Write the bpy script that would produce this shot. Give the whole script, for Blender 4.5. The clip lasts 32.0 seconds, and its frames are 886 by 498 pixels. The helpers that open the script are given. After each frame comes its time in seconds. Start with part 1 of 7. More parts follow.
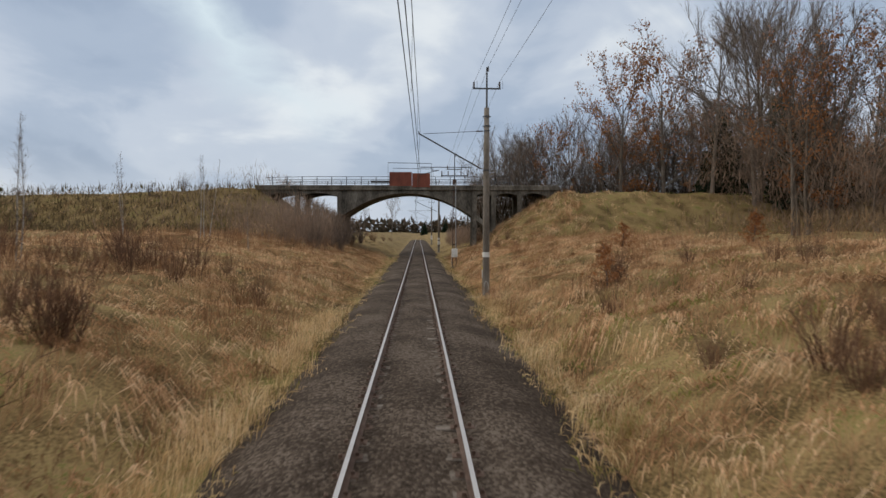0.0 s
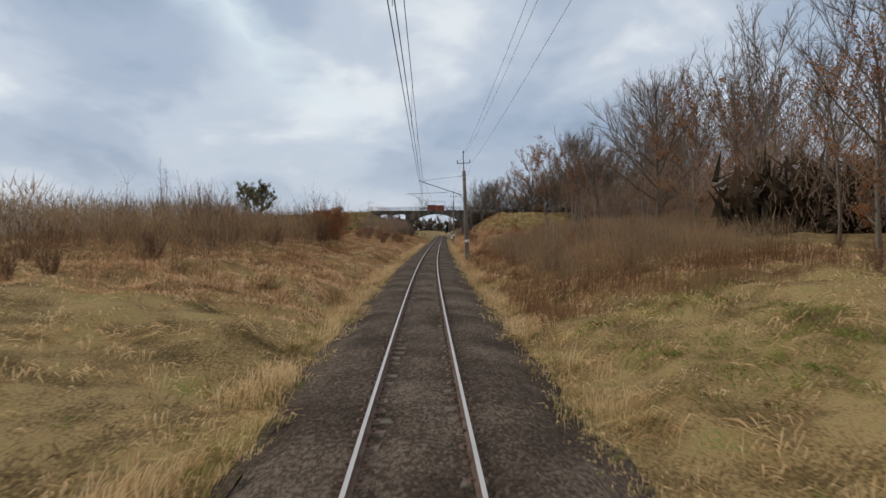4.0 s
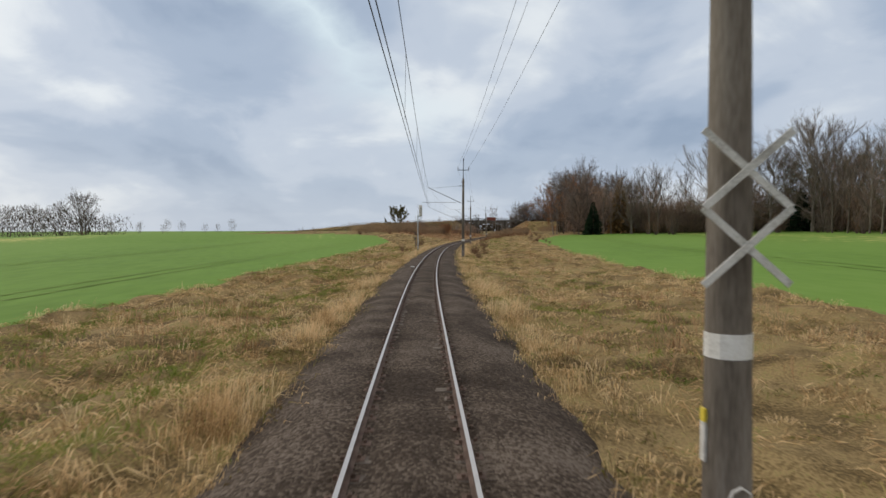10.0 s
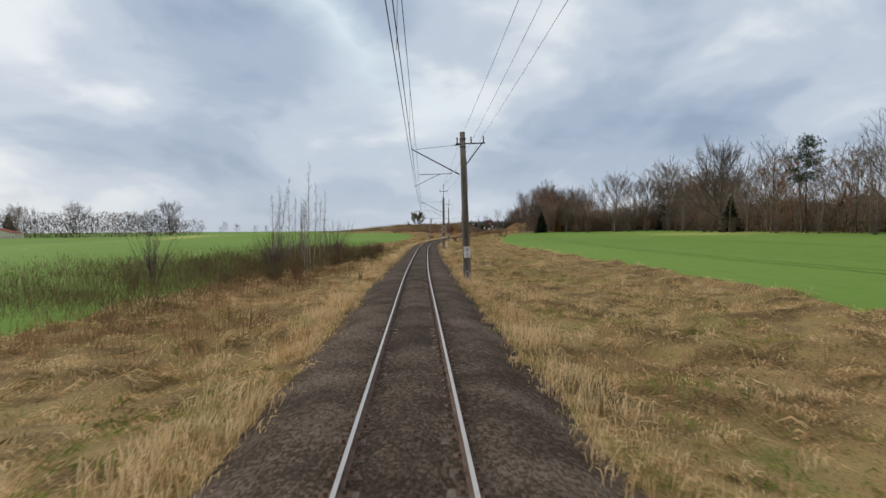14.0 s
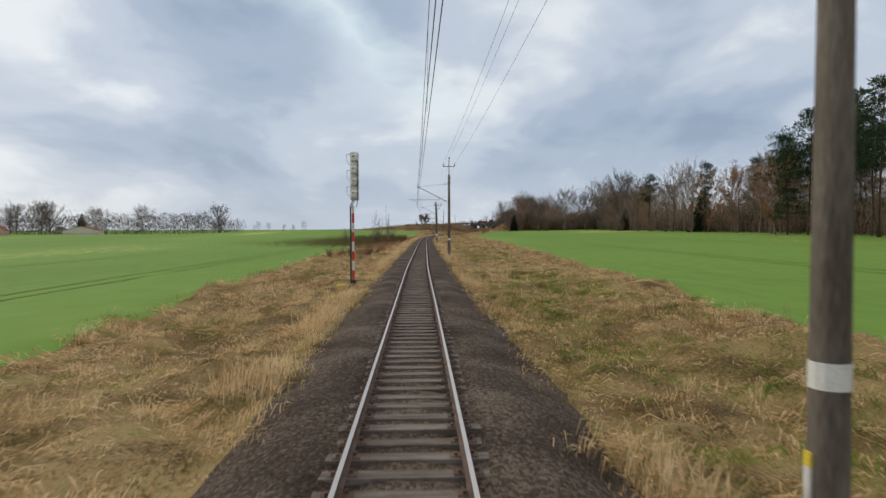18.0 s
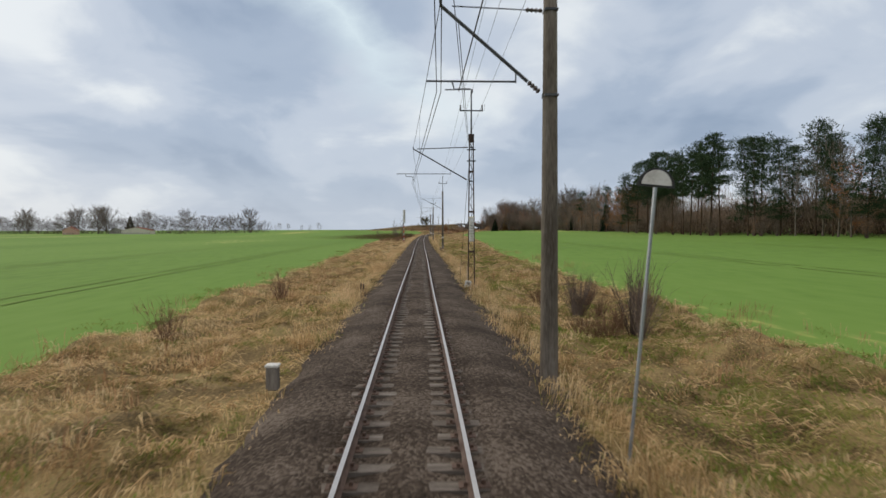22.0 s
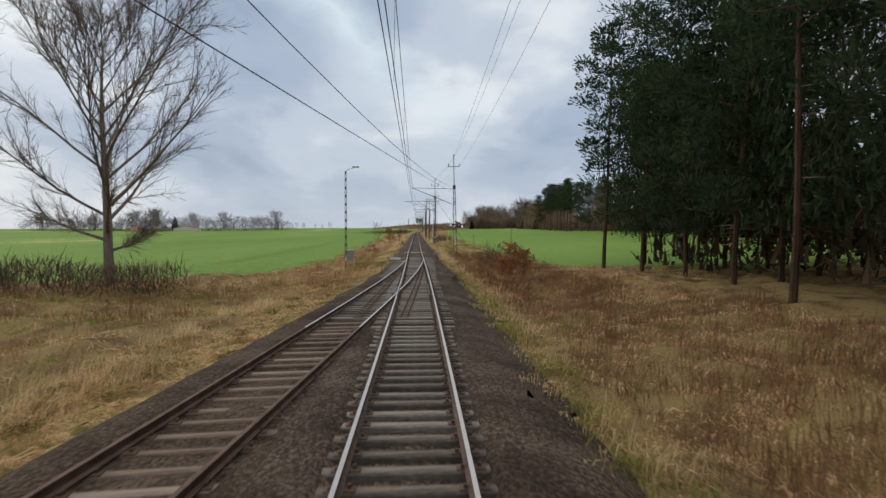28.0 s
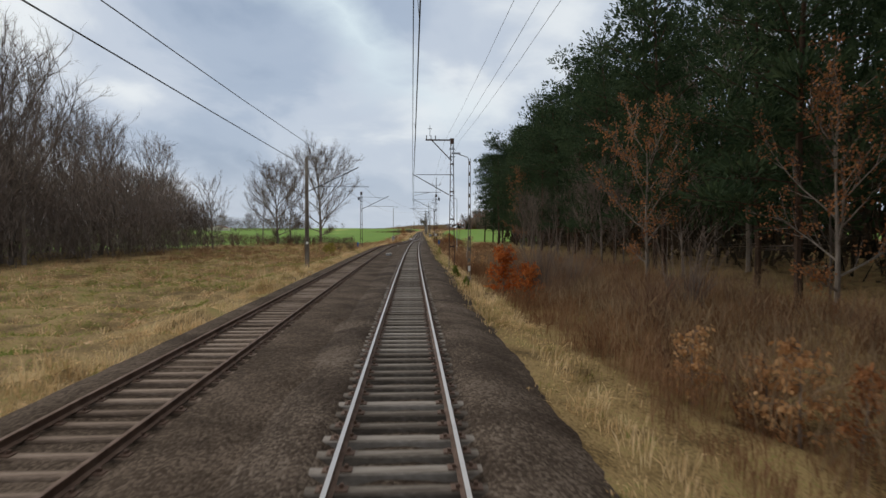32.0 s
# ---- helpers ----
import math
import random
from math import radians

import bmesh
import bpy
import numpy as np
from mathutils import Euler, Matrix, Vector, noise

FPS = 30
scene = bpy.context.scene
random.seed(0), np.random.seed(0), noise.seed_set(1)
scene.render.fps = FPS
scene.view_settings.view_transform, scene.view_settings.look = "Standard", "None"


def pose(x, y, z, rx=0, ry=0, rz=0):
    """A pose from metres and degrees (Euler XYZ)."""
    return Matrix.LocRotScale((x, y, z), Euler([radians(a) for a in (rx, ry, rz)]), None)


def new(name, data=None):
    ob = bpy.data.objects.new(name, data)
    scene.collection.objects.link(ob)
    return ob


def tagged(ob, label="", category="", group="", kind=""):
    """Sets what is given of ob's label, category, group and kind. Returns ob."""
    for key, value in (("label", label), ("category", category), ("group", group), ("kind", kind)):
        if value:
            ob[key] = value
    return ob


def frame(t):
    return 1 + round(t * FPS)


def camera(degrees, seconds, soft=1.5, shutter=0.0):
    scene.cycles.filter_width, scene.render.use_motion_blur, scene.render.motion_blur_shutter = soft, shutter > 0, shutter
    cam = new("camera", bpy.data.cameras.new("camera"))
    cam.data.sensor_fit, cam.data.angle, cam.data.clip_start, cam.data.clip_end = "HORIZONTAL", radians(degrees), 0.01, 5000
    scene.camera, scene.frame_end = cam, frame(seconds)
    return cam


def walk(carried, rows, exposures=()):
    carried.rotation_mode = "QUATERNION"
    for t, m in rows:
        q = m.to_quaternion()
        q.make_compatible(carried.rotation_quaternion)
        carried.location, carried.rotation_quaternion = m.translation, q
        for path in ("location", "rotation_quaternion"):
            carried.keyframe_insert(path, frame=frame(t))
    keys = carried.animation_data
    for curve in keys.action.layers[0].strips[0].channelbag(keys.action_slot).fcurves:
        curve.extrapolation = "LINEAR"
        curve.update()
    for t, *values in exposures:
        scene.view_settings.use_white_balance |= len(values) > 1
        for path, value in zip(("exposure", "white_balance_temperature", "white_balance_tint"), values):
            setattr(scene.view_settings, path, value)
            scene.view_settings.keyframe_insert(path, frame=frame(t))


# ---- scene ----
FOV = 71.0
EYE = 2.75                     # lens above the rail heads
cam = camera(FOV, 32.0, soft=1.5, shutter=0.08)
# seconds, x, y, yaw, pitch, roll: the ride backwards out of the cutting and into the station
RIDE = [
    (0.0, 40.40, 849.48, -14.29, -1.61, -0.15),
    (0.5, 37.60, 836.20, -13.99, -1.61, 0.09),
    (1.0, 34.81, 822.91, -13.84, -1.64, 0.23),
    (1.5, 32.03, 809.64, -13.74, -1.69, 0.28),
    (2.0, 29.30, 796.36, -13.38, -1.81, 0.25),
    (2.5, 26.68, 783.09, -13.05, -1.87, 0.09),
    (3.0, 24.14, 769.83, -12.72, -1.81, 0.19),
    (3.5, 21.68, 756.58, -12.27, -1.76, 0.26),
    (4.0, 19.29, 743.34, -11.89, -1.78, 0.29),
    (4.5, 17.00, 730.10, -11.46, -1.81, 0.30),
    (5.0, 14.84, 716.88, -10.79, -1.84, 0.27),
    (5.5, 12.84, 703.67, -9.97, -1.87, 0.20),
    (6.0, 11.06, 690.48, -9.15, -1.87, 0.16),
    (6.5, 9.47, 677.31, -8.58, -1.82, 0.24),
    (7.0, 8.04, 664.15, -8.01, -1.78, 0.24),
    (7.5, 6.76, 651.00, -7.28, -1.75, 0.17),
    (8.0, 5.66, 637.87, -6.60, -1.72, -0.07),
    (8.5, 4.72, 624.75, -5.93, -1.77, 0.03),
    (9.0, 3.94, 611.65, -5.18, -1.85, -0.01),
    (9.5, 3.29, 598.57, -4.79, -1.76, 0.08),
    (10.0, 2.75, 585.51, -4.38, -1.69, 0.07),
    (10.5, 2.32, 572.47, -3.90, -1.58, -0.11),
    (11.0, 1.98, 559.44, -3.65, -1.55, 0.09),
    (11.5, 1.67, 546.43, -3.46, -1.53, 0.22),
    (12.0, 1.39, 533.41, -3.31, -1.53, 0.24),
    (12.5, 1.14, 520.40, -3.16, -1.57, 0.22),
    (13.0, 0.98, 507.38, -2.99, -1.62, 0.08),
    (13.5, 0.85, 494.36, -2.89, -1.63, 0.23),
    (14.0, 0.74, 481.34, -2.79, -1.70, 0.29),
    (14.5, 0.62, 468.30, -2.70, -1.73, 0.29),
    (15.0, 0.49, 455.26, -2.74, -1.76, 0.31),
    (15.5, 0.37, 442.20, -2.76, -1.80, 0.29),
    (16.0, 0.24, 429.13, -2.72, -1.83, 0.25),
    (16.5, 0.17, 416.05, -2.42, -1.87, 0.15),
    (17.0, 0.18, 402.96, -2.33, -1.84, 0.02),
    (17.5, 0.18, 389.85, -2.22, -1.84, 0.11),
    (18.0, 0.17, 376.72, -2.17, -1.83, 0.13),
    (18.5, 0.15, 363.57, -2.09, -1.80, 0.10),
    (19.0, 0.18, 350.38, -2.09, -1.75, -0.11),
    (19.5, 0.20, 337.18, -2.06, -1.77, 0.00),
    (20.0, 0.19, 323.95, -1.97, -1.72, 0.04),
    (20.5, 0.17, 310.69, -1.98, -1.69, 0.05),
    (21.0, 0.17, 297.38, -2.01, -1.74, -0.02),
    (21.5, 0.20, 284.05, -2.12, -1.78, -0.10),
    (22.0, 0.19, 270.71, -2.03, -1.79, 0.10),
    (22.5, 0.18, 257.33, -1.98, -1.77, 0.10),
    (23.0, 0.20, 243.92, -2.02, -1.73, -0.08),
    (23.5, 0.19, 230.48, -1.99, -1.81, 0.12),
    (24.0, 0.17, 217.02, -2.04, -1.79, 0.01),
    (24.5, 0.17, 203.54, -2.08, -1.72, -0.25),
    (25.0, 0.16, 190.04, -1.90, -1.66, -0.16),
    (25.5, 0.15, 176.53, -1.76, -1.60, -0.17),
    (26.0, 0.20, 163.01, -1.91, -1.72, -0.25),
    (26.5, 0.23, 149.46, -1.84, -1.75, -0.01),
    (27.0, 0.22, 135.88, -2.10, -1.81, 0.13),
    (27.5, 0.18, 122.28, -2.32, -1.87, 0.15),
    (28.0, 0.11, 108.68, -2.47, -1.94, 0.05),
    (28.5, 0.06, 95.07, -2.20, -2.00, -0.22),
    (29.0, 0.11, 81.48, -2.00, -1.82, -0.13),
    (29.5, 0.17, 67.88, -1.83, -1.80, 0.00),
    (30.0, 0.27, 54.28, -1.77, -1.84, -0.06),
    (30.5, 0.43, 40.70, -1.89, -1.85, -0.31),
    (31.0, 0.59, 27.13, -1.95, -1.90, -0.10),
    (31.5, 0.79, 13.57, -2.02, -1.92, -0.05),
    (32.0, 1.02, 0.00, -2.02, -1.90, -0.15),
]
walk(cam, [(t, pose(x, y, EYE, 90 + p, r, w)) for t, x, y, w, p, r in RIDE],
     exposures=[(0.0, 0.0), (26.0, 0.0), (32.0, 0.0)])

# ---- sky and light ----
SUN_EL, SUN_AZ = radians(24), radians(-55)
world = bpy.data.worlds.new("overcast_sky")
scene.world = world
world.use_nodes = True
wn, wl = world.node_tree.nodes, world.node_tree.links
wn.clear()
w_out = wn.new("ShaderNodeOutputWorld")
w_bg = wn.new("ShaderNodeBackground")
w_sky = wn.new("ShaderNodeTexSky")
w_sky.sky_type, w_sky.sun_disc = "NISHITA", False
w_sky.sun_elevation, w_sky.sun_rotation = SUN_EL, SUN_AZ
w_sky.air_density, w_sky.dust_density = 1.0, 2.0
w_co = wn.new("ShaderNodeTexCoord")
w_sep = wn.new("ShaderNodeSeparateXYZ")
wl.new(w_co.outputs["Generated"], w_sep.inputs[0])


def wmath(op, a, b=None, clamp=False):
    n = wn.new("ShaderNodeMath")
    n.operation, n.use_clamp = op, clamp
    for i, v in enumerate((a, b)):
        if v is None:
            continue
        if isinstance(v, (int, float)):
            n.inputs[i].default_value = v
        else:
            wl.new(v, n.inputs[i])
    return n.outputs[0]


# the cloud sheet: directions flattened onto a plane above, so that clouds thin and crowd to the horizon
w_up = wmath("ADD", wmath("MAXIMUM", w_sep.outputs[2], 0.0), 0.34)
w_cx, w_cy = wmath("DIVIDE", w_sep.outputs[0], w_up), wmath("DIVIDE", w_sep.outputs[1], w_up)
w_comb = wn.new("ShaderNodeCombineXYZ")
wl.new(w_cx, w_comb.inputs[0]), wl.new(w_cy, w_comb.inputs[1])


def wnoise(scale, detail, rough, shift, stretch=(1, 1, 1)):
    m = wn.new("ShaderNodeMapping")
    m.inputs["Location"].default_value, m.inputs["Scale"].default_value = shift, stretch
    wl.new(w_comb.outputs[0], m.inputs[0])
    n = wn.new("ShaderNodeTexNoise")
    n.inputs["Scale"].default_value, n.inputs["Detail"].default_value, n.inputs["Roughness"].default_value = scale, detail, rough
    n.inputs["Distortion"].default_value = 0.35
    wl.new(m.outputs[0], n.inputs["Vector"])
    return n.outputs[0]


def wramp(value, stops):
    r = wn.new("ShaderNodeValToRGB")
    r.color_ramp.interpolation = "EASE"
    for i, (pos, col) in enumerate(stops):
        e = r.color_ramp.elements[i] if i < 2 else r.color_ramp.elements.new(pos)
        e.position, e.color = pos, (*col, 1)
    wl.new(value, r.inputs[0])
    return r.outputs[0]


def wmix(kind, fac, a, b):
    n = wn.new("ShaderNodeMix")
    n.data_type, n.blend_type = "RGBA", kind
    for sock, v in ((n.inputs["Factor"], fac), (n.inputs["A"], a), (n.inputs["B"], b)):
        if isinstance(v, (int, float)):
            sock.default_value = v
        elif isinstance(v, tuple):
            sock.default_value = (*v, 1)
        else:
            wl.new(v, sock)
    return n.outputs["Result"]


w_big = wnoise(1.0, 4, 0.5, (3.3, 0.4, 0), (1.3, 1.0, 1))
w_fine = wnoise(3.2, 9, 0.55, (7.7, 2.1, 1), (1.0, 1.0, 1))
w_mass = wmath("ADD", wmath("MULTIPLY", w_big, 0.70), wmath("MULTIPLY", w_fine, 0.30))
# a long rift in the sheet, running up and to the left over the line, and thinner cloud far to the left
w_dot = wn.new("ShaderNodeVectorMath")
w_dot.operation = "DOT_PRODUCT"
wl.new(w_co.outputs["Generated"], w_dot.inputs[0])
w_dot.inputs[1].default_value = (-0.666, 0.143, -0.732)
w_off = wmath("ADD", w_dot.outputs["Value"], wmath("MULTIPLY", wmath("SUBTRACT", w_fine, 0.5), 0.24))
w_rift = wmath("SUBTRACT", 1.0, wmath("DIVIDE", wmath("ABSOLUTE", w_off), 0.075), True)
w_rift = wmath("MULTIPLY", wmath("POWER", w_rift, 1.3), wmath("MULTIPLY", wmath("SUBTRACT", w_sep.outputs[2], 0.10), 5.0, True))
w_thin = wmath("MULTIPLY", wmath("SUBTRACT", wmath("MULTIPLY", w_sep.outputs[0], -1.0), 0.34), 3.2, True)
w_bank = wmath("SUBTRACT", 1.0, wmath("DIVIDE", wmath("ABSOLUTE", wmath("ADD", w_sep.outputs[0], 0.22)), 0.24), True)
w_mass = wmath("ADD", w_mass, wmath("ADD", wmath("MULTIPLY", w_thin, 0.085), wmath("MULTIPLY", w_bank, -0.055)))
w_cloud = wramp(w_mass, [(0.34, (0.355, 0.45, 0.60)), (0.44, (0.465, 0.56, 0.705)), (0.52, (0.62, 0.70, 0.82)), (0.62, (0.90, 0.955, 1.0))])
w_cloud = wmix("MIX", wmath("MULTIPLY", w_rift, 0.95), w_cloud, (0.80, 0.93, 1.0))
# pale light low over the horizon, where the sheet breaks up
w_low = wmath("SUBTRACT", 1.0, wmath("DIVIDE", w_sep.outputs[2], 0.17), True)
w_cloud = wmix("MIX", wmath("MULTIPLY", wmath("POWER", w_low, 1.6), 0.62), w_cloud, (0.70, 0.77, 0.86))
# the sheet lies before the open sky, which still tints it a little
w_tint = wn.new("ShaderNodeVectorMath")
w_tint.operation = "SCALE"
wl.new(w_sky.outputs[0], w_tint.inputs[0])
w_tint.inputs["Scale"].default_value = 0.10
w_all = wmix("MIX", 0.94, w_tint.outputs[0], w_cloud)
# an overcast sheet is brighter overhead than low down
w_rise = wmath("POWER", wmath("MULTIPLY", wmath("SUBTRACT", w_sep.outputs[2], 0.36), 1.6, True), 1.3, True)
w_gain = wn.new("ShaderNodeVectorMath")
w_gain.operation = "SCALE"
wl.new(w_all, w_gain.inputs[0])
w_gain.inputs["Scale"].default_value = 1.0
wl.new(wmix("MIX", w_rise, w_gain.outputs[0], (1.18, 1.10, 1.0)), w_bg.inputs[0])
w_bg.inputs[1].default_value = 0.88
wl.new(w_bg.outputs[0], w_out.inputs[0])

sun_data = bpy.data.lights.new("sun", "SUN")
sun_data.energy, sun_data.angle, sun_data.color = 1.1, radians(30), (1.0, 0.88, 0.72)
sun = new("sun", sun_data)
sun.rotation_euler = (radians(90) - SUN_EL, 0, radians(180) - SUN_AZ)

# ---- materials ----
MATS = {}


def shade(name, cols, scale=3.0, rough=0.85, metal=0.0, bump=0.2, fine=14.0, coords="Object", rand=0.0, stretch=(1, 1, 1), pos=(0.3, 0.5, 0.7), detail=6, grit=0.45):
    """A surface of up to four colours mixed by noise at two scales, with fine relief."""
    if name in MATS:
        return MATS[name]
    m = bpy.data.materials.new(name)
    m.use_nodes = True
    nt = m.node_tree
    b = nt.nodes["Principled BSDF"]
    co = nt.nodes.new("ShaderNodeTexCoord")
    mp = nt.nodes.new("ShaderNodeMapping")
    mp.inputs["Scale"].default_value = stretch
    nt.links.new(co.outputs[coords], mp.inputs[0])
    big, small = nt.nodes.new("ShaderNodeTexNoise"), nt.nodes.new("ShaderNodeTexNoise")
    for n, s, dt in ((big, scale, detail), (small, scale * fine, 3)):
        n.inputs["Scale"].default_value, n.inputs["Detail"].default_value = s, dt
        nt.links.new(mp.outputs[0], n.inputs["Vector"])
    mx = nt.nodes.new("ShaderNodeMath")
    mx.operation = "MULTIPLY_ADD"
    nt.links.new(small.outputs[0], mx.inputs[0])
    mx.inputs[1].default_value = grit
    sub = nt.nodes.new("ShaderNodeMath")
    sub.operation = "MULTIPLY_ADD"
    nt.links.new(big.outputs[0], sub.inputs[0])
    sub.inputs[1].default_value, sub.inputs[2].default_value = 0.8, -0.125 - (grit - 0.45) * 0.5
    nt.links.new(sub.outputs[0], mx.inputs[2])
    fac = mx.outputs[0]
    if rand:
        info = nt.nodes.new("ShaderNodeObjectInfo")
        ad = nt.nodes.new("ShaderNodeMath")
        ad.operation = "MULTIPLY_ADD"
        nt.links.new(info.outputs["Random"], ad.inputs[0])
        ad.inputs[1].default_value = rand
        sh = nt.nodes.new("ShaderNodeMath")
        sh.operation = "SUBTRACT"
        nt.links.new(fac, sh.inputs[0])
        sh.inputs[1].default_value = rand * 0.5
        nt.links.new(sh.outputs[0], ad.inputs[2])
        fac = ad.outputs[0]
    ramp = nt.nodes.new("ShaderNodeValToRGB")
    for i, c in enumerate(cols):
        p = pos[i] if i < len(pos) else 0.85
        e = ramp.color_ramp.elements[i] if i < 2 else ramp.color_ramp.elements.new(p)
        e.position, e.color = p, (*c, 1)
    if len(cols) == 1:
        ramp.color_ramp.elements[1].color = (*cols[0], 1)
    nt.links.new(fac, ramp.inputs[0])
    nt.links.new(ramp.outputs[0], b.inputs["Base Color"])
    b.inputs["Roughness"].default_value, b.inputs["Metallic"].default_value = rough, metal
    if rough > 0.8:
        b.inputs["Specular IOR Level"].default_value = 0.12
    if bump:
        bp = nt.nodes.new("ShaderNodeBump")
        bp.inputs["Strength"].default_value, bp.inputs["Distance"].default_value = bump, 0.03
        nt.links.new(mx.outputs[0], bp.inputs["Height"])
        nt.links.new(bp.outputs[0], b.inputs["Normal"])
    MATS[name] = m
    return m


def leafy(name, cols, rough=0.8, scale=1.2, patch=1.3, each=0.42):
    """Blades and leaves: colour by clump and by island."""
    if name in MATS:
        return MATS[name]
    m = bpy.data.materials.new(name)
    m.use_nodes = True
    nt = m.node_tree
    b = nt.nodes["Principled BSDF"]
    geo = nt.nodes.new("ShaderNodeNewGeometry")
    n = nt.nodes.new("ShaderNodeTexNoise")
    n.inputs["Scale"].default_value, n.inputs["Detail"].default_value = scale, 3
    nt.links.new(geo.outputs["Position"], n.inputs["Vector"])
    a = nt.nodes.new("ShaderNodeMath")
    a.operation = "MULTIPLY_ADD"
    nt.links.new(geo.outputs["Random Per Island"], a.inputs[0])
    a.inputs[1].default_value = each
    s = nt.nodes.new("ShaderNodeMath")
    s.operation = "MULTIPLY_ADD"
    nt.links.new(n.outputs[0], s.inputs[0])
    s.inputs[1].default_value, s.inputs[2].default_value = patch, 0.5 - 0.5 * patch - 0.5 * each
    nt.links.new(s.outputs[0], a.inputs[2])
    ramp = nt.nodes.new("ShaderNodeValToRGB")
    for i, c in enumerate(cols):
        p = (i + 0.5) / len(cols)
        e = ramp.color_ramp.elements[i] if i < 2 else ramp.color_ramp.elements.new(p)
        e.position, e.color = p, (*c, 1)
    nt.links.new(a.outputs[0], ramp.inputs[0])
    nt.links.new(ramp.outputs[0], b.inputs["Base Color"])
    b.inputs["Roughness"].default_value = rough
    b.inputs["Specular IOR Level"].default_value = 0.12
    thin = nt.nodes.new("ShaderNodeBsdfTranslucent")
    nt.links.new(ramp.outputs[0], thin.inputs[0])
    mixer = nt.nodes.new("ShaderNodeMixShader")
    mixer.inputs[0].default_value = 0.4
    nt.links.new(b.outputs[0], mixer.inputs[1])
    nt.links.new(thin.outputs[0], mixer.inputs[2])
    nt.links.new(mixer.outputs[0], nt.nodes["Material Output"].inputs[0])
    MATS[name] = m
    return m


def gravel(name, cols, size):
    """Crushed stone: one tone a stone, dark gaps, and relief."""
    m = bpy.data.materials.new(name)
    m.use_nodes = True
    nt = m.node_tree
    b = nt.nodes["Principled BSDF"]
    co = nt.nodes.new("ShaderNodeTexCoord")
    v = nt.nodes.new("ShaderNodeTexVoronoi")
    v.inputs["Scale"].default_value = 1 / size
    nt.links.new(co.outputs["Object"], v.inputs["Vector"])
    n = nt.nodes.new("ShaderNodeTexNoise")
    n.inputs["Scale"].default_value, n.inputs["Detail"].default_value = 0.5, 5
    nt.links.new(co.outputs["Object"], n.inputs["Vector"])
    sp = nt.nodes.new("ShaderNodeSeparateColor")
    nt.links.new(v.outputs["Color"], sp.inputs[0])
    a = nt.nodes.new("ShaderNodeMath")
    a.operation = "MULTIPLY_ADD"
    nt.links.new(sp.outputs[0], a.inputs[0])
    a.inputs[1].default_value = 0.5
    nt.links.new(n.outputs[0], a.inputs[2])
    ramp = nt.nodes.new("ShaderNodeValToRGB")
    for i, c in enumerate(cols):
        p = 0.4 + 0.6 * i / max(1, len(cols) - 1)
        e = ramp.color_ramp.elements[i] if i < 2 else ramp.color_ramp.elements.new(p)
        e.position, e.color = p, (*c, 1)
    nt.links.new(a.outputs[0], ramp.inputs[0])
    nt.links.new(ramp.outputs[0], b.inputs["Base Color"])
    b.inputs["Roughness"].default_value = 0.95
    b.inputs["Specular IOR Level"].default_value = 0.1
    bp = nt.nodes.new("ShaderNodeBump")
    bp.invert = True
    bp.inputs["Strength"].default_value, bp.inputs["Distance"].default_value = 0.6, size * 0.5
    nt.links.new(v.outputs["Distance"], bp.inputs["Height"])
    nt.links.new(bp.outputs[0], b.inputs["Normal"])
    MATS[name] = m
    return m


BALLAST = gravel("ballast", [(0.024, 0.017, 0.012), (0.046, 0.034, 0.025), (0.074, 0.055, 0.042), (0.155, 0.125, 0.100)], 0.042)
DIRT = gravel("brown_dirt_ballast", [(0.026, 0.018, 0.012), (0.046, 0.033, 0.023), (0.072, 0.053, 0.039), (0.13, 0.10, 0.077)], 0.04)
SOIL = shade("grassy_soil", [(0.068, 0.048, 0.020), (0.165, 0.114, 0.050), (0.32, 0.228, 0.108), (0.15, 0.155, 0.042)], 0.55, 0.95, bump=1.0, fine=30, pos=(0.30, 0.44, 0.58, 0.71), grit=0.8)
FIELD = shade("winter_corn", [(0.106, 0.190, 0.033), (0.138, 0.244, 0.044), (0.162, 0.268, 0.054), (0.38, 0.385, 0.12)], 0.03, 0.95, bump=0.4, fine=60, pos=(0.30, 0.46, 0.60, 0.66), stretch=(0.55, 0.16, 1), grit=0.35)
CONCRETE = shade("weathered_concrete", [(0.085, 0.070, 0.055), (0.17, 0.145, 0.12), (0.27, 0.24, 0.205), (0.34, 0.31, 0.27)], 1.1, 0.9, bump=0.25, fine=12, stretch=(2.5, 2.5, 0.35), rand=0.1)
SLEEPER = shade("grey_sleeper", [(0.08, 0.067, 0.056), (0.17, 0.15, 0.13), (0.28, 0.255, 0.23)], 2.0, 0.9, bump=0.35, fine=10, rand=0.35, stretch=(0.5, 4, 2))
OLDGREY = shade("dusty_sleeper", [(0.075, 0.061, 0.050), (0.145, 0.122, 0.103), (0.25, 0.22, 0.19)], 2.0, 0.9, bump=0.35, fine=10, stretch=(0.5, 4, 2))
OLDWOOD = shade("brown_sleeper", [(0.085, 0.062, 0.047), (0.19, 0.145, 0.115), (0.31, 0.25, 0.205)], 2.0, 0.9, bump=0.35, fine=10, rand=0.3, stretch=(0.5, 4, 2))
RUST = shade("rail_rust", [(0.05, 0.028, 0.018), (0.11, 0.065, 0.045), (0.16, 0.11, 0.085)], 3, 0.8, bump=0.15)
RAILTOP = shade("rail_running_face", [(0.54, 0.49, 0.44), (0.64, 0.59, 0.54)], 1.5, 0.36, 1.0, bump=0.03)
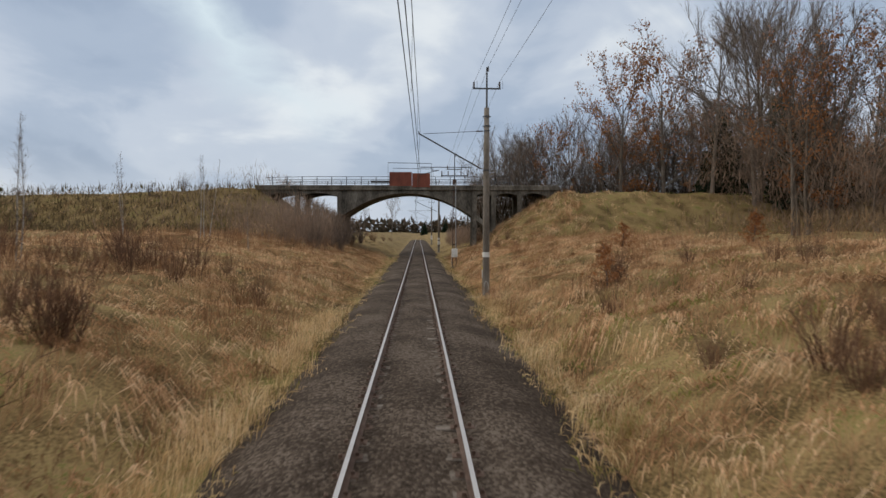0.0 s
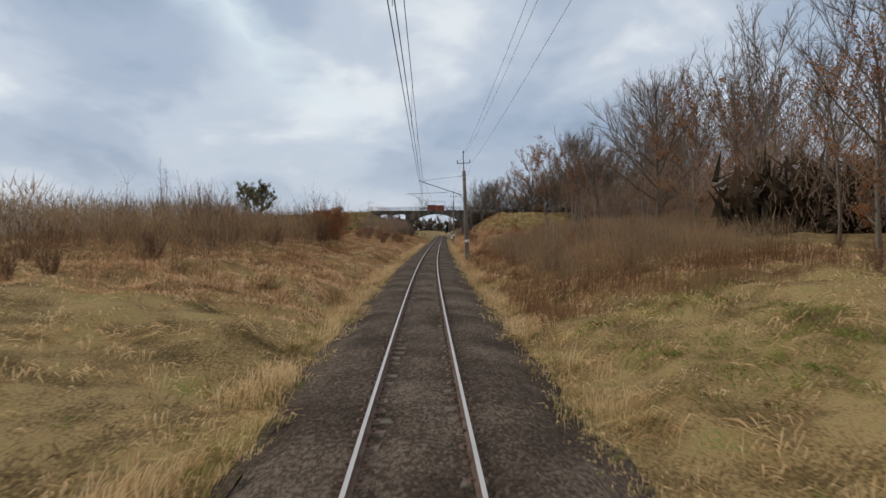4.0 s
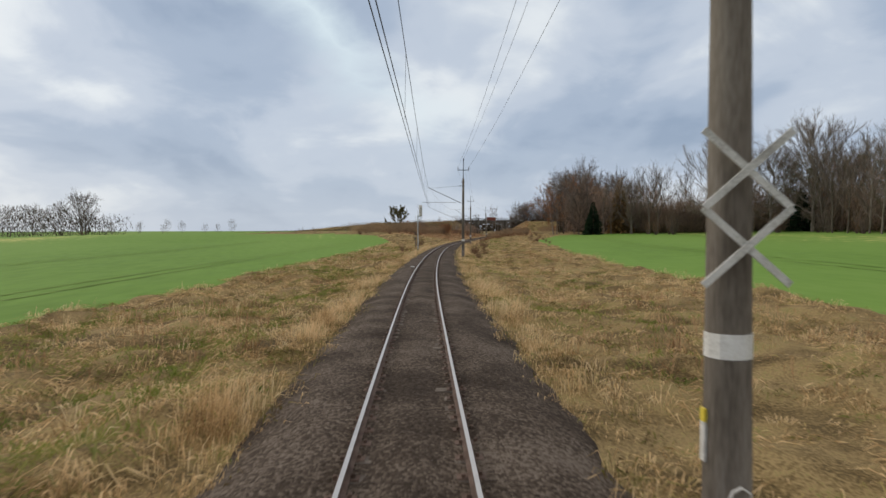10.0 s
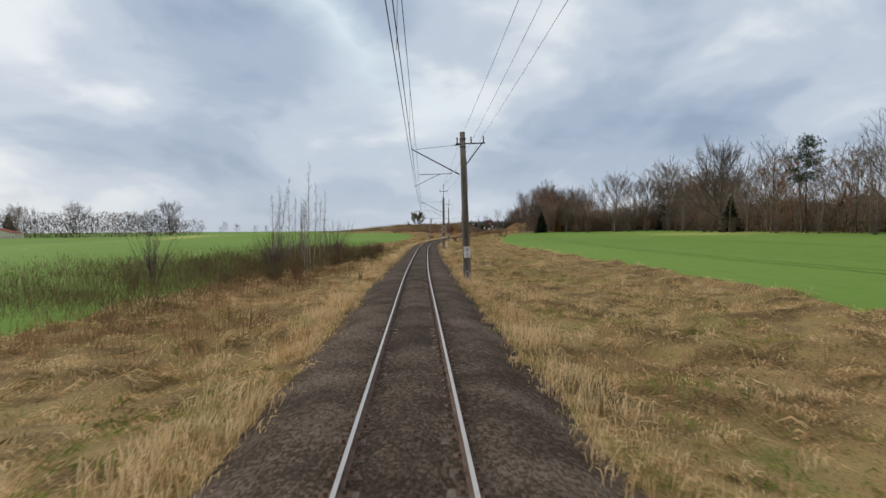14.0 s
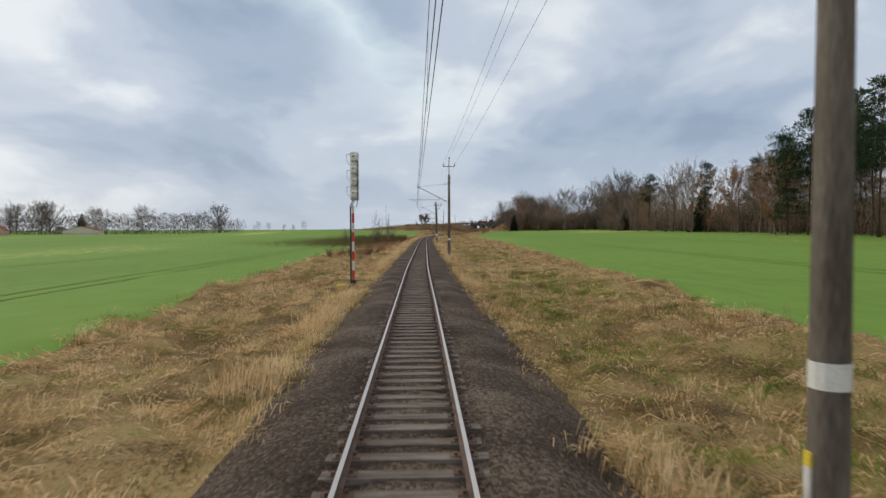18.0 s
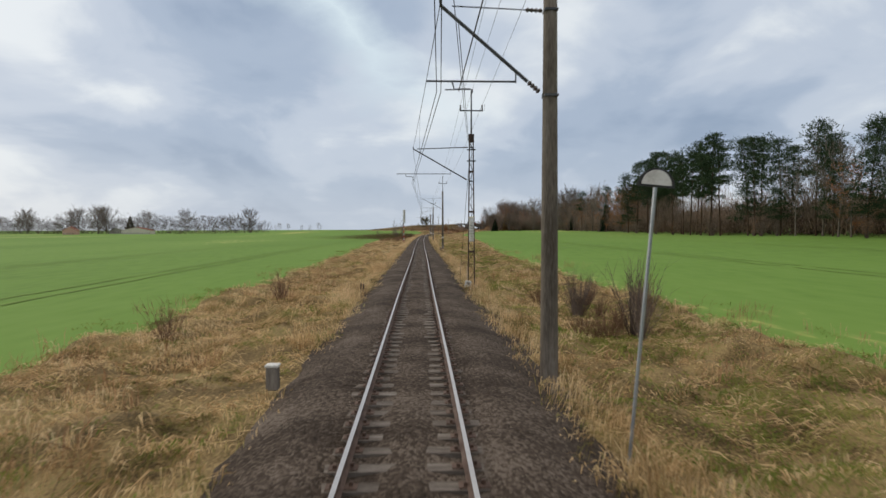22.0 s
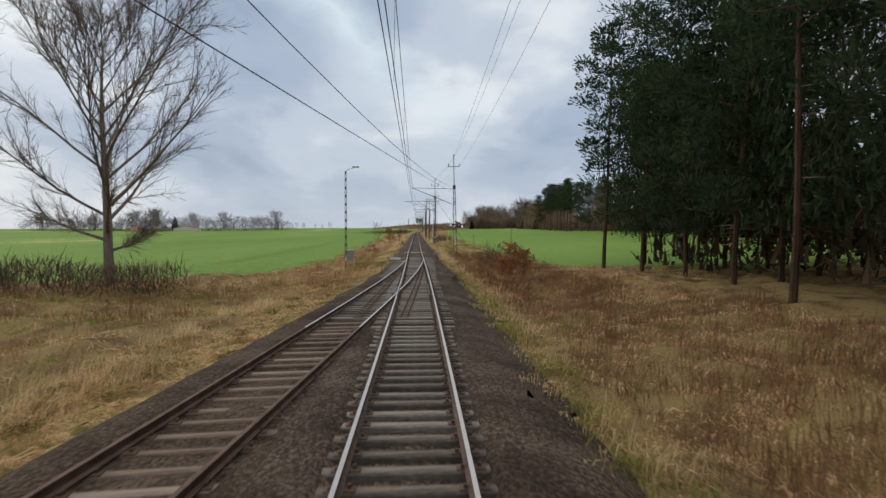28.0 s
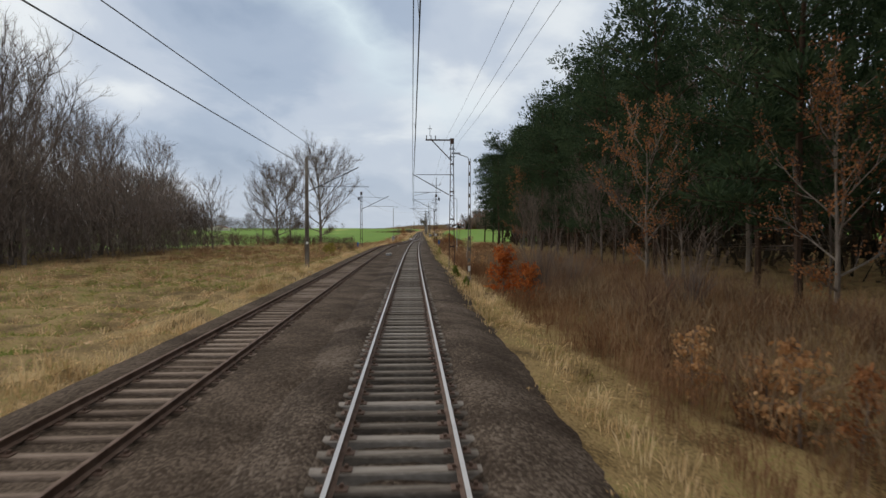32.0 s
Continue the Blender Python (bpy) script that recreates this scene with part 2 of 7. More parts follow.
STEEL = shade("dark_galvanised_steel", [(0.045, 0.047, 0.052), (0.085, 0.088, 0.095), (0.14, 0.14, 0.15)], 2.5, 0.6, 0.5, bump=0.08)
LATTICE = shade("rusty_lattice_paint", [(0.03, 0.02, 0.017), (0.075, 0.045, 0.034), (0.14, 0.075, 0.05)], 1.4, 0.75, 0.2, bump=0.15, stretch=(1, 1, 0.5))
GALV = shade("light_galvanised_steel", [(0.26, 0.28, 0.30), (0.36, 0.38, 0.40), (0.46, 0.48, 0.50)], 2.0, 0.45, 0.6, bump=0.06)
WIRE = shade("wire_metal", [(0.03, 0.028, 0.028), (0.06, 0.055, 0.05)], 2, 0.6, 0.6, bump=0)
GLASSY = shade("brown_porcelain", [(0.04, 0.03, 0.03), (0.09, 0.07, 0.065)], 3, 0.3, bump=0)
WHITE = shade("worn_white_paint", [(0.42, 0.40, 0.37), (0.66, 0.64, 0.60), (0.78, 0.77, 0.74)], 2.2, 0.6, bump=0.05)
RED = shade("red_paint", [(0.42, 0.025, 0.02), (0.58, 0.04, 0.03)], 2, 0.5, bump=0.03)
YELLOW = shade("yellow_paint", [(0.55, 0.40, 0.03), (0.75, 0.58, 0.06)], 2, 0.5, bump=0.03)
BLUE = shade("blue_paint", [(0.012, 0.06, 0.22), (0.02, 0.10, 0.33)], 2, 0.5, bump=0.03)
BLACK = shade("black_paint", [(0.012, 0.012, 0.013), (0.03, 0.03, 0.03)], 2, 0.5, bump=0.03)
RUSTRED = shade("rust_red_board", [(0.10, 0.026, 0.016), (0.19, 0.045, 0.024), (0.25, 0.075, 0.04)], 1.3, 0.7, bump=0.1, stretch=(1, 1, 0.4))
BRIDGE = shade("stained_bridge_concrete", [(0.045, 0.040, 0.034), (0.13, 0.115, 0.095), (0.24, 0.215, 0.185), (0.33, 0.30, 0.26)], 0.6, 0.92, bump=0.35, fine=9, stretch=(1, 1, 0.45))
CABINET = shade("grey_cabinet_paint", [(0.20, 0.21, 0.22), (0.30, 0.31, 0.32), (0.38, 0.39, 0.40)], 1.5, 0.6, bump=0.06)
STONE = shade("white_limed_stone", [(0.35, 0.34, 0.31), (0.60, 0.59, 0.55), (0.72, 0.71, 0.68)], 3, 0.85, bump=0.3)
BARK = shade("grey_bark", [(0.085, 0.069, 0.056), (0.16, 0.132, 0.108), (0.25, 0.21, 0.178)], 1.2, 0.95, bump=0.4, stretch=(3, 3, 0.6), rand=0.25)
BIRCH = shade("birch_bark", [(0.10, 0.085, 0.07), (0.34, 0.31, 0.28), (0.50, 0.47, 0.43)], 1.6, 0.85, bump=0.2, stretch=(1, 1, 4))
PINEBARK = shade("pine_bark", [(0.032, 0.022, 0.016), (0.070, 0.045, 0.031), (0.12, 0.070, 0.044)], 1.2, 0.95, bump=0.4, stretch=(3, 3, 0.6))
TWIG = shade("bare_twig", [(0.095, 0.073, 0.060), (0.165, 0.127, 0.104), (0.25, 0.197, 0.163)], 0.8, 0.95, bump=0, rand=0.3)
BRUSH = shade("red_brown_twig", [(0.10, 0.056, 0.036), (0.19, 0.11, 0.07), (0.28, 0.18, 0.115)], 0.6, 0.95, bump=0, rand=0.3)
DRY = leafy("dry_grass", [(0.24, 0.148, 0.066), (0.50, 0.335, 0.165), (0.75, 0.55, 0.31), (0.86, 0.68, 0.43), (0.38, 0.33, 0.135)], scale=0.5, patch=2.0, each=0.36)
MATTED = leafy("matted_grass", [(0.110, 0.074, 0.033), (0.185, 0.180, 0.050), (0.34, 0.225, 0.105), (0.60, 0.415, 0.215), (0.80, 0.60, 0.345), (0.48, 0.365, 0.160), (0.18, 0.205, 0.052)], scale=0.8, patch=2.6, each=0.28)
PINKGRASS = leafy("pinkish_dry_grass", [(0.13, 0.072, 0.035), (0.31, 0.172, 0.088), (0.59, 0.36, 0.20), (0.78, 0.53, 0.325), (0.84, 0.62, 0.41), (0.27, 0.235, 0.085)], scale=0.6, patch=2.4, each=0.28)
REDGRASS = leafy("brown_weeds", [(0.13, 0.064, 0.034), (0.30, 0.165, 0.086), (0.50, 0.30, 0.165), (0.68, 0.47, 0.275)], scale=0.5, patch=1.9, each=0.34)
BRACKEN = leafy("dark_dead_weeds", [(0.085, 0.042, 0.023), (0.17, 0.09, 0.047), (0.26, 0.15, 0.082), (0.37, 0.245, 0.14)], scale=0.3)
GREENGRASS = leafy("green_grass", [(0.095, 0.135, 0.022), (0.155, 0.205, 0.036), (0.24, 0.265, 0.060), (0.34, 0.31, 0.10)], scale=0.8, patch=1.8, each=0.4)
RUSTLEAF = leafy("rusty_oak_leaf", [(0.20, 0.080, 0.034), (0.34, 0.150, 0.062), (0.46, 0.23, 0.105)], scale=1.0)
ORANGELEAF = leafy("orange_beech_leaf", [(0.30, 0.07, 0.016), (0.46, 0.13, 0.03), (0.56, 0.21, 0.06)], scale=1.0)
PALELEAF = leafy("tan_leaf", [(0.34, 0.17, 0.07), (0.50, 0.28, 0.13), (0.60, 0.40, 0.21)], scale=1.0)
OLIVELEAF = leafy("olive_bramble", [(0.065, 0.070, 0.022), (0.115, 0.112, 0.038), (0.19, 0.155, 0.058)], scale=1.0)
NEEDLE = leafy("pine_needles", [(0.018, 0.034, 0.017), (0.040, 0.066, 0.032), (0.075, 0.105, 0.05)], scale=0.5)
SPRUCE = leafy("spruce_needles", [(0.008, 0.018, 0.010), (0.017, 0.033, 0.017), (0.03, 0.05, 0.026)], scale=0.6)
LARCH = leafy("golden_larch", [(0.16, 0.09, 0.035), (0.25, 0.15, 0.06), (0.33, 0.21, 0.09)], scale=0.6)

# ---- plan ----
BEND = [1.29, 0.88, 0.55, 0.28, 0.07, -0.03, -0.09, 0.01, 0.07, 0.04, -0.04, -0.02, -0.02, 0.01, -0.01, 0.01, -0.02, 0.01, 0.02, -0.02, 0.00, 0.01, 0.02, 0.18, 0.38, 0.57, 0.76, 0.98, 1.38, 1.85, 2.41, 3.23, 4.28, 5.71, 7.50, 9.68, 12.21, 15.22, 18.58, 22.18, 25.95, 29.90, 34.06, 38.26, 42.52, 46.78, 51.03, 55.29, 59.55, 63.81, 68.07, 72.32, 76.58, 80.84]


def track_x(y):
    """The line of the rails: x of the track's middle at y (straight by the station, bending right up the line)."""
    y = np.asarray(y, float)
    u = (y + 20.0) / 20.0
    n = len(BEND)
    i = np.clip(np.floor(u).astype(int), 1, n - 3)
    f = np.clip(u - i, -1.0, 2.0)
    t = np.array(BEND)
    a, b, c, d = t[i - 1], t[i], t[i + 1], t[i + 2]
    mid = 0.5 * (2 * b + (c - a) * f + (2 * a - 5 * b + 4 * c - d) * f ** 2 + (3 * b - a - 3 * c + d) * f ** 3)
    end, start = t[-2], t[1]
    mid = np.where(y > 1020, end + (y - 1020) * (t[-2] - t[-3]) / 20.0, mid)
    return np.where(y < 0, start + y * (t[2] - t[1]) / 20.0, mid)


def heading(y):
    return float((track_x(y + 2) - track_x(y - 2)) / 4.0)


ST = [-80, 0, 100, 150, 200, 300, 400, 480, 560, 620, 680, 730, 770, 810, 860, 900, 960, 1100]
DL = [3, 7, 12, 20, 40, 100, 300]
ZL = {3: [-.45, -.45, -.45, -.55, -.6, -.58, -.55, -.55, -.55, -.55, -.55, -.6, -.7, -.7, -.7, -.6, -.6, -.6],
      7: [-.55, -.55, -.6, -1.1, -1.4, -1.0, -.9, -.95, -.95, -.9, -.8, -.6, .1, .4, .4, .4, .5, .5],
      12: [-1.1, -1.1, -1.2, -1.4, -1.5, -1.1, -1.0, -1.0, -1.0, -.9, -.7, -.3, 1.1, 1.5, 1.5, 1.5, 1.5, 1.5],
      20: [-1.2, -1.2, -1.2, -1.4, -1.5, -1.2, -1.0, -1.0, -1.0, -.9, -.6, 0, 1.9, 2.2, 2.2, 2.2, 2.2, 2.2],
      40: [-1.2, -1.2, -1.2, -1.4, -1.6, -1.4, -1.2, -1.2, -1.2, -1.0, -.6, .2, 2.0, 2.4, 2.4, 2.4, 2.4, 2.4],
      100: [-1, -1, -1, -1.3, -1.8, -1.8, -1.8, -1.8, -1.8, -1.5, -1, -.4, 1.2, 2.0, 2.2, 2.2, 2.2, 2.2],
      300: [-1.5, -1.5, -1.5, -2, -2.5, -3.5, -4, -4.5, -4.5, -4.5, -4.5, -4, -3.5, -3, -3, -3, -3, -3]}
ZR = {3: [-.6, -.6, -1.05, -.95, -.88, -.88, -.85, -.75, -.68, -.65, -.62, -.7, -.9, -.95, -.95, -.8, -.7, -.7],
      7: [-1.15, -1.15, -1.45, -1.45, -1.5, -1.3, -1.2, -1.1, -1, -1, -.95, -.7, 0, .4, .4, .4, .5, .5],
      12: [-.95, -.95, -1.0, -1.2, -1.4, -1.0, -.9, -.95, -.95, -.9, -.7, -.4, 1.0, 1.4, 1.5, 1.5, 1.5, 1.5],
      20: [-.4, -.4, -.6, -1.0, -1.3, -.9, -.8, -.8, -.8, -.7, -.4, .1, 1.5, 1.9, 2.1, 2.1, 2.1, 2.1],
      40: [.2, .2, .1, -.6, -.9, -.6, -.3, -.3, -.3, 0, .4, 1.0, 2.0, 2.4, 2.5, 2.6, 2.6, 2.6],
      100: [1, 1, 1, .6, .8, 1.2, 1.8, 1.8, 1.8, 2.0, 2.4, 2.6, 2.8, 3, 3.2, 3.2, 3.2, 3.2],
      300: [2, 2, 2, 2, 2.5, 3, 4, 4, 4, 4.5, 5, 5, 5, 5, 5, 5, 5, 5]}

BR_Y, BR_TURN = 930.0, radians(-15)          # the road bridge
BR_X = float(track_x(BR_Y)) - 1.2
BR_U, BR_V = Vector((math.cos(BR_TURN), math.sin(BR_TURN), 0)), Vector((-math.sin(BR_TURN), math.cos(BR_TURN), 0))


def hash_noise(x, y, s):
    """Smooth lattice noise, -1 to 1, for whole arrays."""
    x, y = np.asarray(x, float) / s, np.asarray(y, float) / s
    i, j = np.floor(x), np.floor(y)
    f, g = x - i, y - j
    f, g = f * f * (3 - 2 * f), g * g * (3 - 2 * g)

    def h(a, b):
        v = np.sin(a * 127.1 + b * 311.7 + s * 17.3) * 43758.5453
        return 2 * (v - np.floor(v)) - 1
    return (h(i, j) * (1 - f) + h(i + 1, j) * f) * (1 - g) + (h(i, j + 1) * (1 - f) + h(i + 1, j + 1) * f) * g


def land(y, d, rough=True):
    """Height of the ground at y, d metres to the right of the track's middle."""
    y, d = np.broadcast_arrays(np.asarray(y, float), np.asarray(d, float))
    z = np.zeros(y.shape)
    for side, tab in ((-1, ZL), (1, ZR)):
        prof = np.stack([np.full(y.shape, -0.42)] + [np.interp(y, ST, tab[k]) for k in DL], 0)
        ds = np.array([2.2] + DL, float)
        a = np.clip(side * d, 2.2, 300)
        k = np.clip(np.searchsorted(ds, a, side="right") - 1, 0, len(ds) - 2)
        f = (a - ds[k]) / (ds[k + 1] - ds[k])
        lo = np.take_along_axis(prof, k[None], 0)[0]
        hi = np.take_along_axis(prof, (k + 1)[None], 0)[0]
        z = np.where(side * d > 0, lo + (hi - lo) * f, z)
    z = np.where(np.abs(d) < 0.01, -0.42, z)
    z = z - 0.25 * np.clip(1 - np.abs(np.abs(d) - 4.2) / 1.4, 0, 1) * np.clip((y - 740) / 30, 0, 1)
    z = z + np.clip((-d - 220) / 260, 0, 1) * -0.5
    # the road's embankments at either end of the bridge
    px, py = track_x(y) + d - BR_X, y - BR_Y
    u, v = px * BR_U.x + py * BR_U.y, px * BR_V.x + py * BR_V.y
    top = 7.9 - np.clip((np.abs(u) - 18) * 0.022, 0, 2.2) - np.clip((-u - 70) * 0.09, 0, 9)
    body = np.clip(top - np.clip(np.abs(v) - 3.8, 0, None) * 0.62, -2, None)
    toe = np.clip((np.abs(u) - 9.0) / 10.0, 0, 1)
    z = np.where(np.abs(u) > 9.0, np.maximum(z, z + (body - z) * toe), z)
    if rough:
        amp = np.clip((np.abs(d) - 2.6) / 2.0, 0, 1)
        fld = in_field(y, d)
        amp = amp * np.where(fld, 0.12, 1.0)
        yard = (y < 165) & (d < 0) & (d > -7.4)
        amp, z = amp * np.where(yard, 0.2, 1.0), z - np.where(yard, 0.16, 0)
        hump = np.abs(hash_noise(px, py * 0.75, 1.7))
        z = z + amp * (0.17 * hash_noise(px, py, 2.3) + 0.42 * (hump - 0.32) + 0.22 * hash_noise(px, py, 6.0))
        z = z + np.clip((np.abs(d) - 40) / 60, 0, 1) * 0.5 * hash_noise(px, py, 60.0)
    return z


FY = [-80, 150, 165, 180, 300, 370, 430, 540, 590, 640, 690, 735, 760, 780, 1100]
FL = [-70, -48, -14, -9.8, -10.5, -11.0, -13, -16, -16.8, -14.0, -14.0, -16, -25, -70, -90]
FR = [160, 120, 26, 12.6, 12.4, 12.2, 16, 21, 20, 18.2, 20, 19, 28, 150, 170]


def field_edges(y):
    y = np.asarray(y, float)
    w = 0.5 * hash_noise(y, y * 0 + 3, 5.0)
    return np.interp(y, FY, FL) + w, np.interp(y, FY, FR) - w


def in_field(y, d):
    l, r = field_edges(y)
    px, py = track_x(y) + d - BR_X, y - BR_Y
    v = px * BR_V.x + py * BR_V.y
    return ((d < l) | (d > r)) & ((v < -22) | (d < -165)) & (y > 60)


def where(y, d, lift=0.0):
    """The world point on the ground at y, d."""
    return Vector((float(track_x(y)) + d, y, float(land(y, d)) + lift))


# ---- building helpers ----
class Mesher:
    """Gathers vertices and faces, with a material slot a face."""

    def __init__(self):
        self.v, self.f, self.m = [], [], []

    def add(self, verts, faces, slot=0):
        k = len(self.v)
        self.v += [tuple(p) for p in verts]
        self.f += [tuple(i + k for i in f) for f in faces]
        self.m += [slot] * len(faces)
        return self

    def box(self, size, at=(0, 0, 0), turn=None, slot=0, bevel=0.0):
        x, y, z = (s / 2 for s in size)
        if bevel:
            b = bevel
            ring = [(x - b, y), (x, y - b), (x, -y + b), (x - b, -y), (-x + b, -y), (-x, -y + b), (-x, y - b), (-x + b, y)]
            lev = [(-z, b), (-z + b, 0), (z - b, 0), (z, b)]
            vs = []
            for h, inset in lev:
                kx, ky = (x - inset) / x, (y - inset) / y
                vs += [Vector((p * kx, q * ky, h)) for p, q in ring]
            fs = [tuple(range(24, 32))[::-1], tuple(range(0, 8))]
            for j in range(3):
                for i in range(8):
                    fs.append((j * 8 + i, j * 8 + 8 + i, j * 8 + 8 + (i + 1) % 8, j * 8 + (i + 1) % 8))
        else:
            vs = [Vector((a * x, b * y, c * z)) for a in (-1, 1) for b in (-1, 1) for c in (-1, 1)]
            fs = [(0, 1, 3, 2), (4, 6, 7, 5), (0, 4, 5, 1), (2, 3, 7, 6), (0, 2, 6, 4), (1, 5, 7, 3)]
        m = turn if turn is not None else Matrix.Identity(3)
        return self.add([m @ p + Vector(at) for p in vs], fs, slot)

    def tube(self, pts, radii, n=6, slot=0, caps=True):
        pts = [Vector(p) for p in pts]
        if not isinstance(radii, (list, tuple)):
            radii = [radii] * len(pts)
        rings, side = [], None
        for i, p in enumerate(pts):
            t = (pts[min(i + 1, len(pts) - 1)] - pts[max(i - 1, 0)]).normalized()
            if side is None:
                side = t.orthogonal().normalized()
            side = (side - t * side.dot(t)).normalized()
            up = t.cross(side)
            rings.append([p + (side * math.cos(2 * math.pi * k / n) + up * math.sin(2 * math.pi * k / n)) * radii[i] for k in range(n)])
        vs = [q for r in rings for q in r]
        fs = [(j * n + k, j * n + (k + 1) % n, j * n + n + (k + 1) % n, j * n + n + k) for j in range(len(pts) - 1) for k in range(n)]
        if caps and n > 2:
            fs += [tuple(range(n))[::-1], tuple(range((len(pts) - 1) * n, len(pts) * n))]
        return self.add(vs, fs, slot)

    def sweep(self, path, section, slot=0, slots=None):
        """path: (x, y, z, slope of the line); section: (across, up) points of a closed ring."""
        n = len(section)
        vs = []
        for x, y, z, s in path:
            k = 1 / math.hypot(1, s)
            vs += [(x + a * k, y - a * s * k, z + b) for a, b in section]
        for j in range(len(path) - 1):
            for i in range(n):
                self.f.append(tuple(len(self.v) + q for q in (j * n + i, j * n + n + i, j * n + n + (i + 1) % n, j * n + (i + 1) % n)))
                self.m.append(slots[i] if slots else slot)
        self.v += vs
        return self

    def mesh(self, name, mats, smooth=False):
        me = bpy.data.meshes.new(name)
        me.from_pydata(self.v, [], self.f)
        for m in mats if isinstance(mats, (list, tuple)) else [mats]:
            me.materials.append(m)
        if len(set(self.m)) > 1:
            me.polygons.foreach_set("material_index", self.m)
        if smooth:
            me.polygons.foreach_set("use_smooth", [True] * len(self.f))
        me.update()
        return me


def part(name, mesher, mats, parent, label="", smooth=False, at=None):
    ob = new(name, mesher if isinstance(mesher, bpy.types.Mesh) else mesher.mesh(name, mats, smooth))
    ob.parent = parent
    if at is not None:
        ob.matrix_basis = at if isinstance(at, Matrix) else Matrix.Translation(at)
    return tagged(ob, label) if label else ob


def thing(name, label, category, m=None, group="", kind=""):
    ob = new(name)
    ob.empty_display_size = 0.2
    ob.matrix_basis = m if m is not None else Matrix.Identity(4)
    return tagged(ob, label, category, group, kind)


def quick_mesh(name, verts, loops, sizes, mat, slots=None, mats=None):
    """A large mesh straight from arrays; all faces have the same number of corners."""
    me = bpy.data.meshes.new(name)
    verts, loops = np.asarray(verts, np.float32), np.asarray(loops, np.int32)
    nf = len(loops) // sizes
    me.vertices.add(len(verts))
    me.vertices.foreach_set("co", verts.ravel())
    me.loops.add(len(loops))
    me.loops.foreach_set("vertex_index", loops)
    me.polygons.add(nf)
    me.polygons.foreach_set("loop_start", np.arange(0, nf * sizes, sizes, dtype=np.int32))
    for q in mats or [mat]:
        me.materials.append(q)
    if slots is not None:
        me.polygons.foreach_set("material_index", np.asarray(slots, np.int32))
    me.update(calc_edges=True)
    return me


# ---- ground ----
ys = np.concatenate([np.arange(-120, -20, 8.0), np.arange(-20, 960, 0.6), np.arange(960, 1200, 10.0), np.array([1250, 1350, 1500, 1750, 2100, 2600, 3200, 4000.0])])
inner = np.linspace(0, 1, 36)
outer = np.concatenate([np.array([0.8, 2, 4, 7, 12, 20, 30, 45, 65, 95, 140, 200, 300, 450, 700, 1100, 1800, 3000.0])])
rows_d = []
le, re_ = field_edges(ys)
for l, r in zip(np.maximum(le, -26), np.minimum(re_, 26)):
    left = l - outer[::-1]
    rows_d.append(np.concatenate([left, (l + 1.9) * (1 - inner) - 1.9, [0.0], 1.9 + (r - 1.9) * inner, r + outer]))
D2 = np.array(rows_d)
Y2 = np.repeat(ys[:, None], D2.shape[1], 1)
Z2 = land(Y2, D2)
far = np.clip((np.hypot(Y2 - 400, D2) - 600) / 1500, 0, 1)
Z2 = Z2 * (1 - far) + far * (1 + 5 * hash_noise(Y2, D2, 700.0))
X2 = track_x(Y2) + D2
nr, nc = D2.shape
idx = np.arange(nr * nc).reshape(nr, nc)
quads = np.stack([idx[:-1, :-1], idx[:-1, 1:], idx[1:, 1:], idx[1:, :-1]], -1).reshape(-1)
ym, dm = (Y2[:-1, :-1] + Y2[1:, 1:]) / 2, (D2[:-1, :-1] + D2[1:, 1:]) / 2
slots = in_field(ym, dm).astype(int).reshape(-1)
ground = new("ground", quick_mesh("ground", np.stack([X2, Y2, Z2], -1).reshape(-1, 3), quads, 4, SOIL, slots, [SOIL, FIELD]))
tagged(ground, "rough dry grassland strip between bright green winter fields", "ground", kind="structure")
ground.data.polygons.foreach_set("use_smooth", np.ones(len(ground.data.polygons), bool))

# ---- trackbed ----
ROWS_Y = np.arange(-40, 1060, 0.42)
SEC = np.array([-3.2, -2.65, -2.2, -1.75, -1.4, -1.12, -1.0, -0.86, -0.68, -0.54, -0.4, -0.2, 0, 0.2, 0.4, 0.54, 0.68, 0.86, 1.0, 1.12, 1.4, 1.75, 2.2, 2.7, 3.5])


def bed_height(y, d):
    """Top of the crushed stone: it buries the sleepers up the line and lies below them in the station."""
    full = np.interp(y, [120, 150, 190, 250, 320, 362, 380, 422, 448, 470], [-0.25, -0.205, -0.180, -0.170, -0.164, -0.166, -0.192, -0.192, -0.144, -0.132])
    a = np.abs(d)
    near = np.interp(a, [0, 0.34, 0.48, 0.66, 0.80, 0.92, 1.06, 1.5, 1.9, 2.3, 3.15, 3.5], [0.004, 0, -0.024, -0.046, -0.04, -0.008, 0.004, 0.006, -0.05, -0.2, -0.56, -0.86])
    near = near + np.clip(-0.138 + 0.02 * np.clip((128 - y) / 10, 0, 1) - full, 0, 0.15) * np.clip((a - 0.9) / 0.2, 0, 1) * np.where((y > 127) & (y < 172), 0.2, 1.0)      # the shoulders cover the sleepers' ends everywhere
    cover = np.interp(y, [190, 230, 355, 378, 420, 450], [0, 1, 1, 0, 0, 1])      # stones heaped over the sleepers' middles
    near = near + 0.03 * cover * np.clip(1 - np.abs(d) / 0.36, 0, 1) ** 0.5
    px = track_x(y) + d
    return full + near + 0.014 * hash_noise(px, y, 0.9) + 0.02 * hash_noise(px, y, 0.31) + 0.01 * hash_noise(px, y, 3.1)


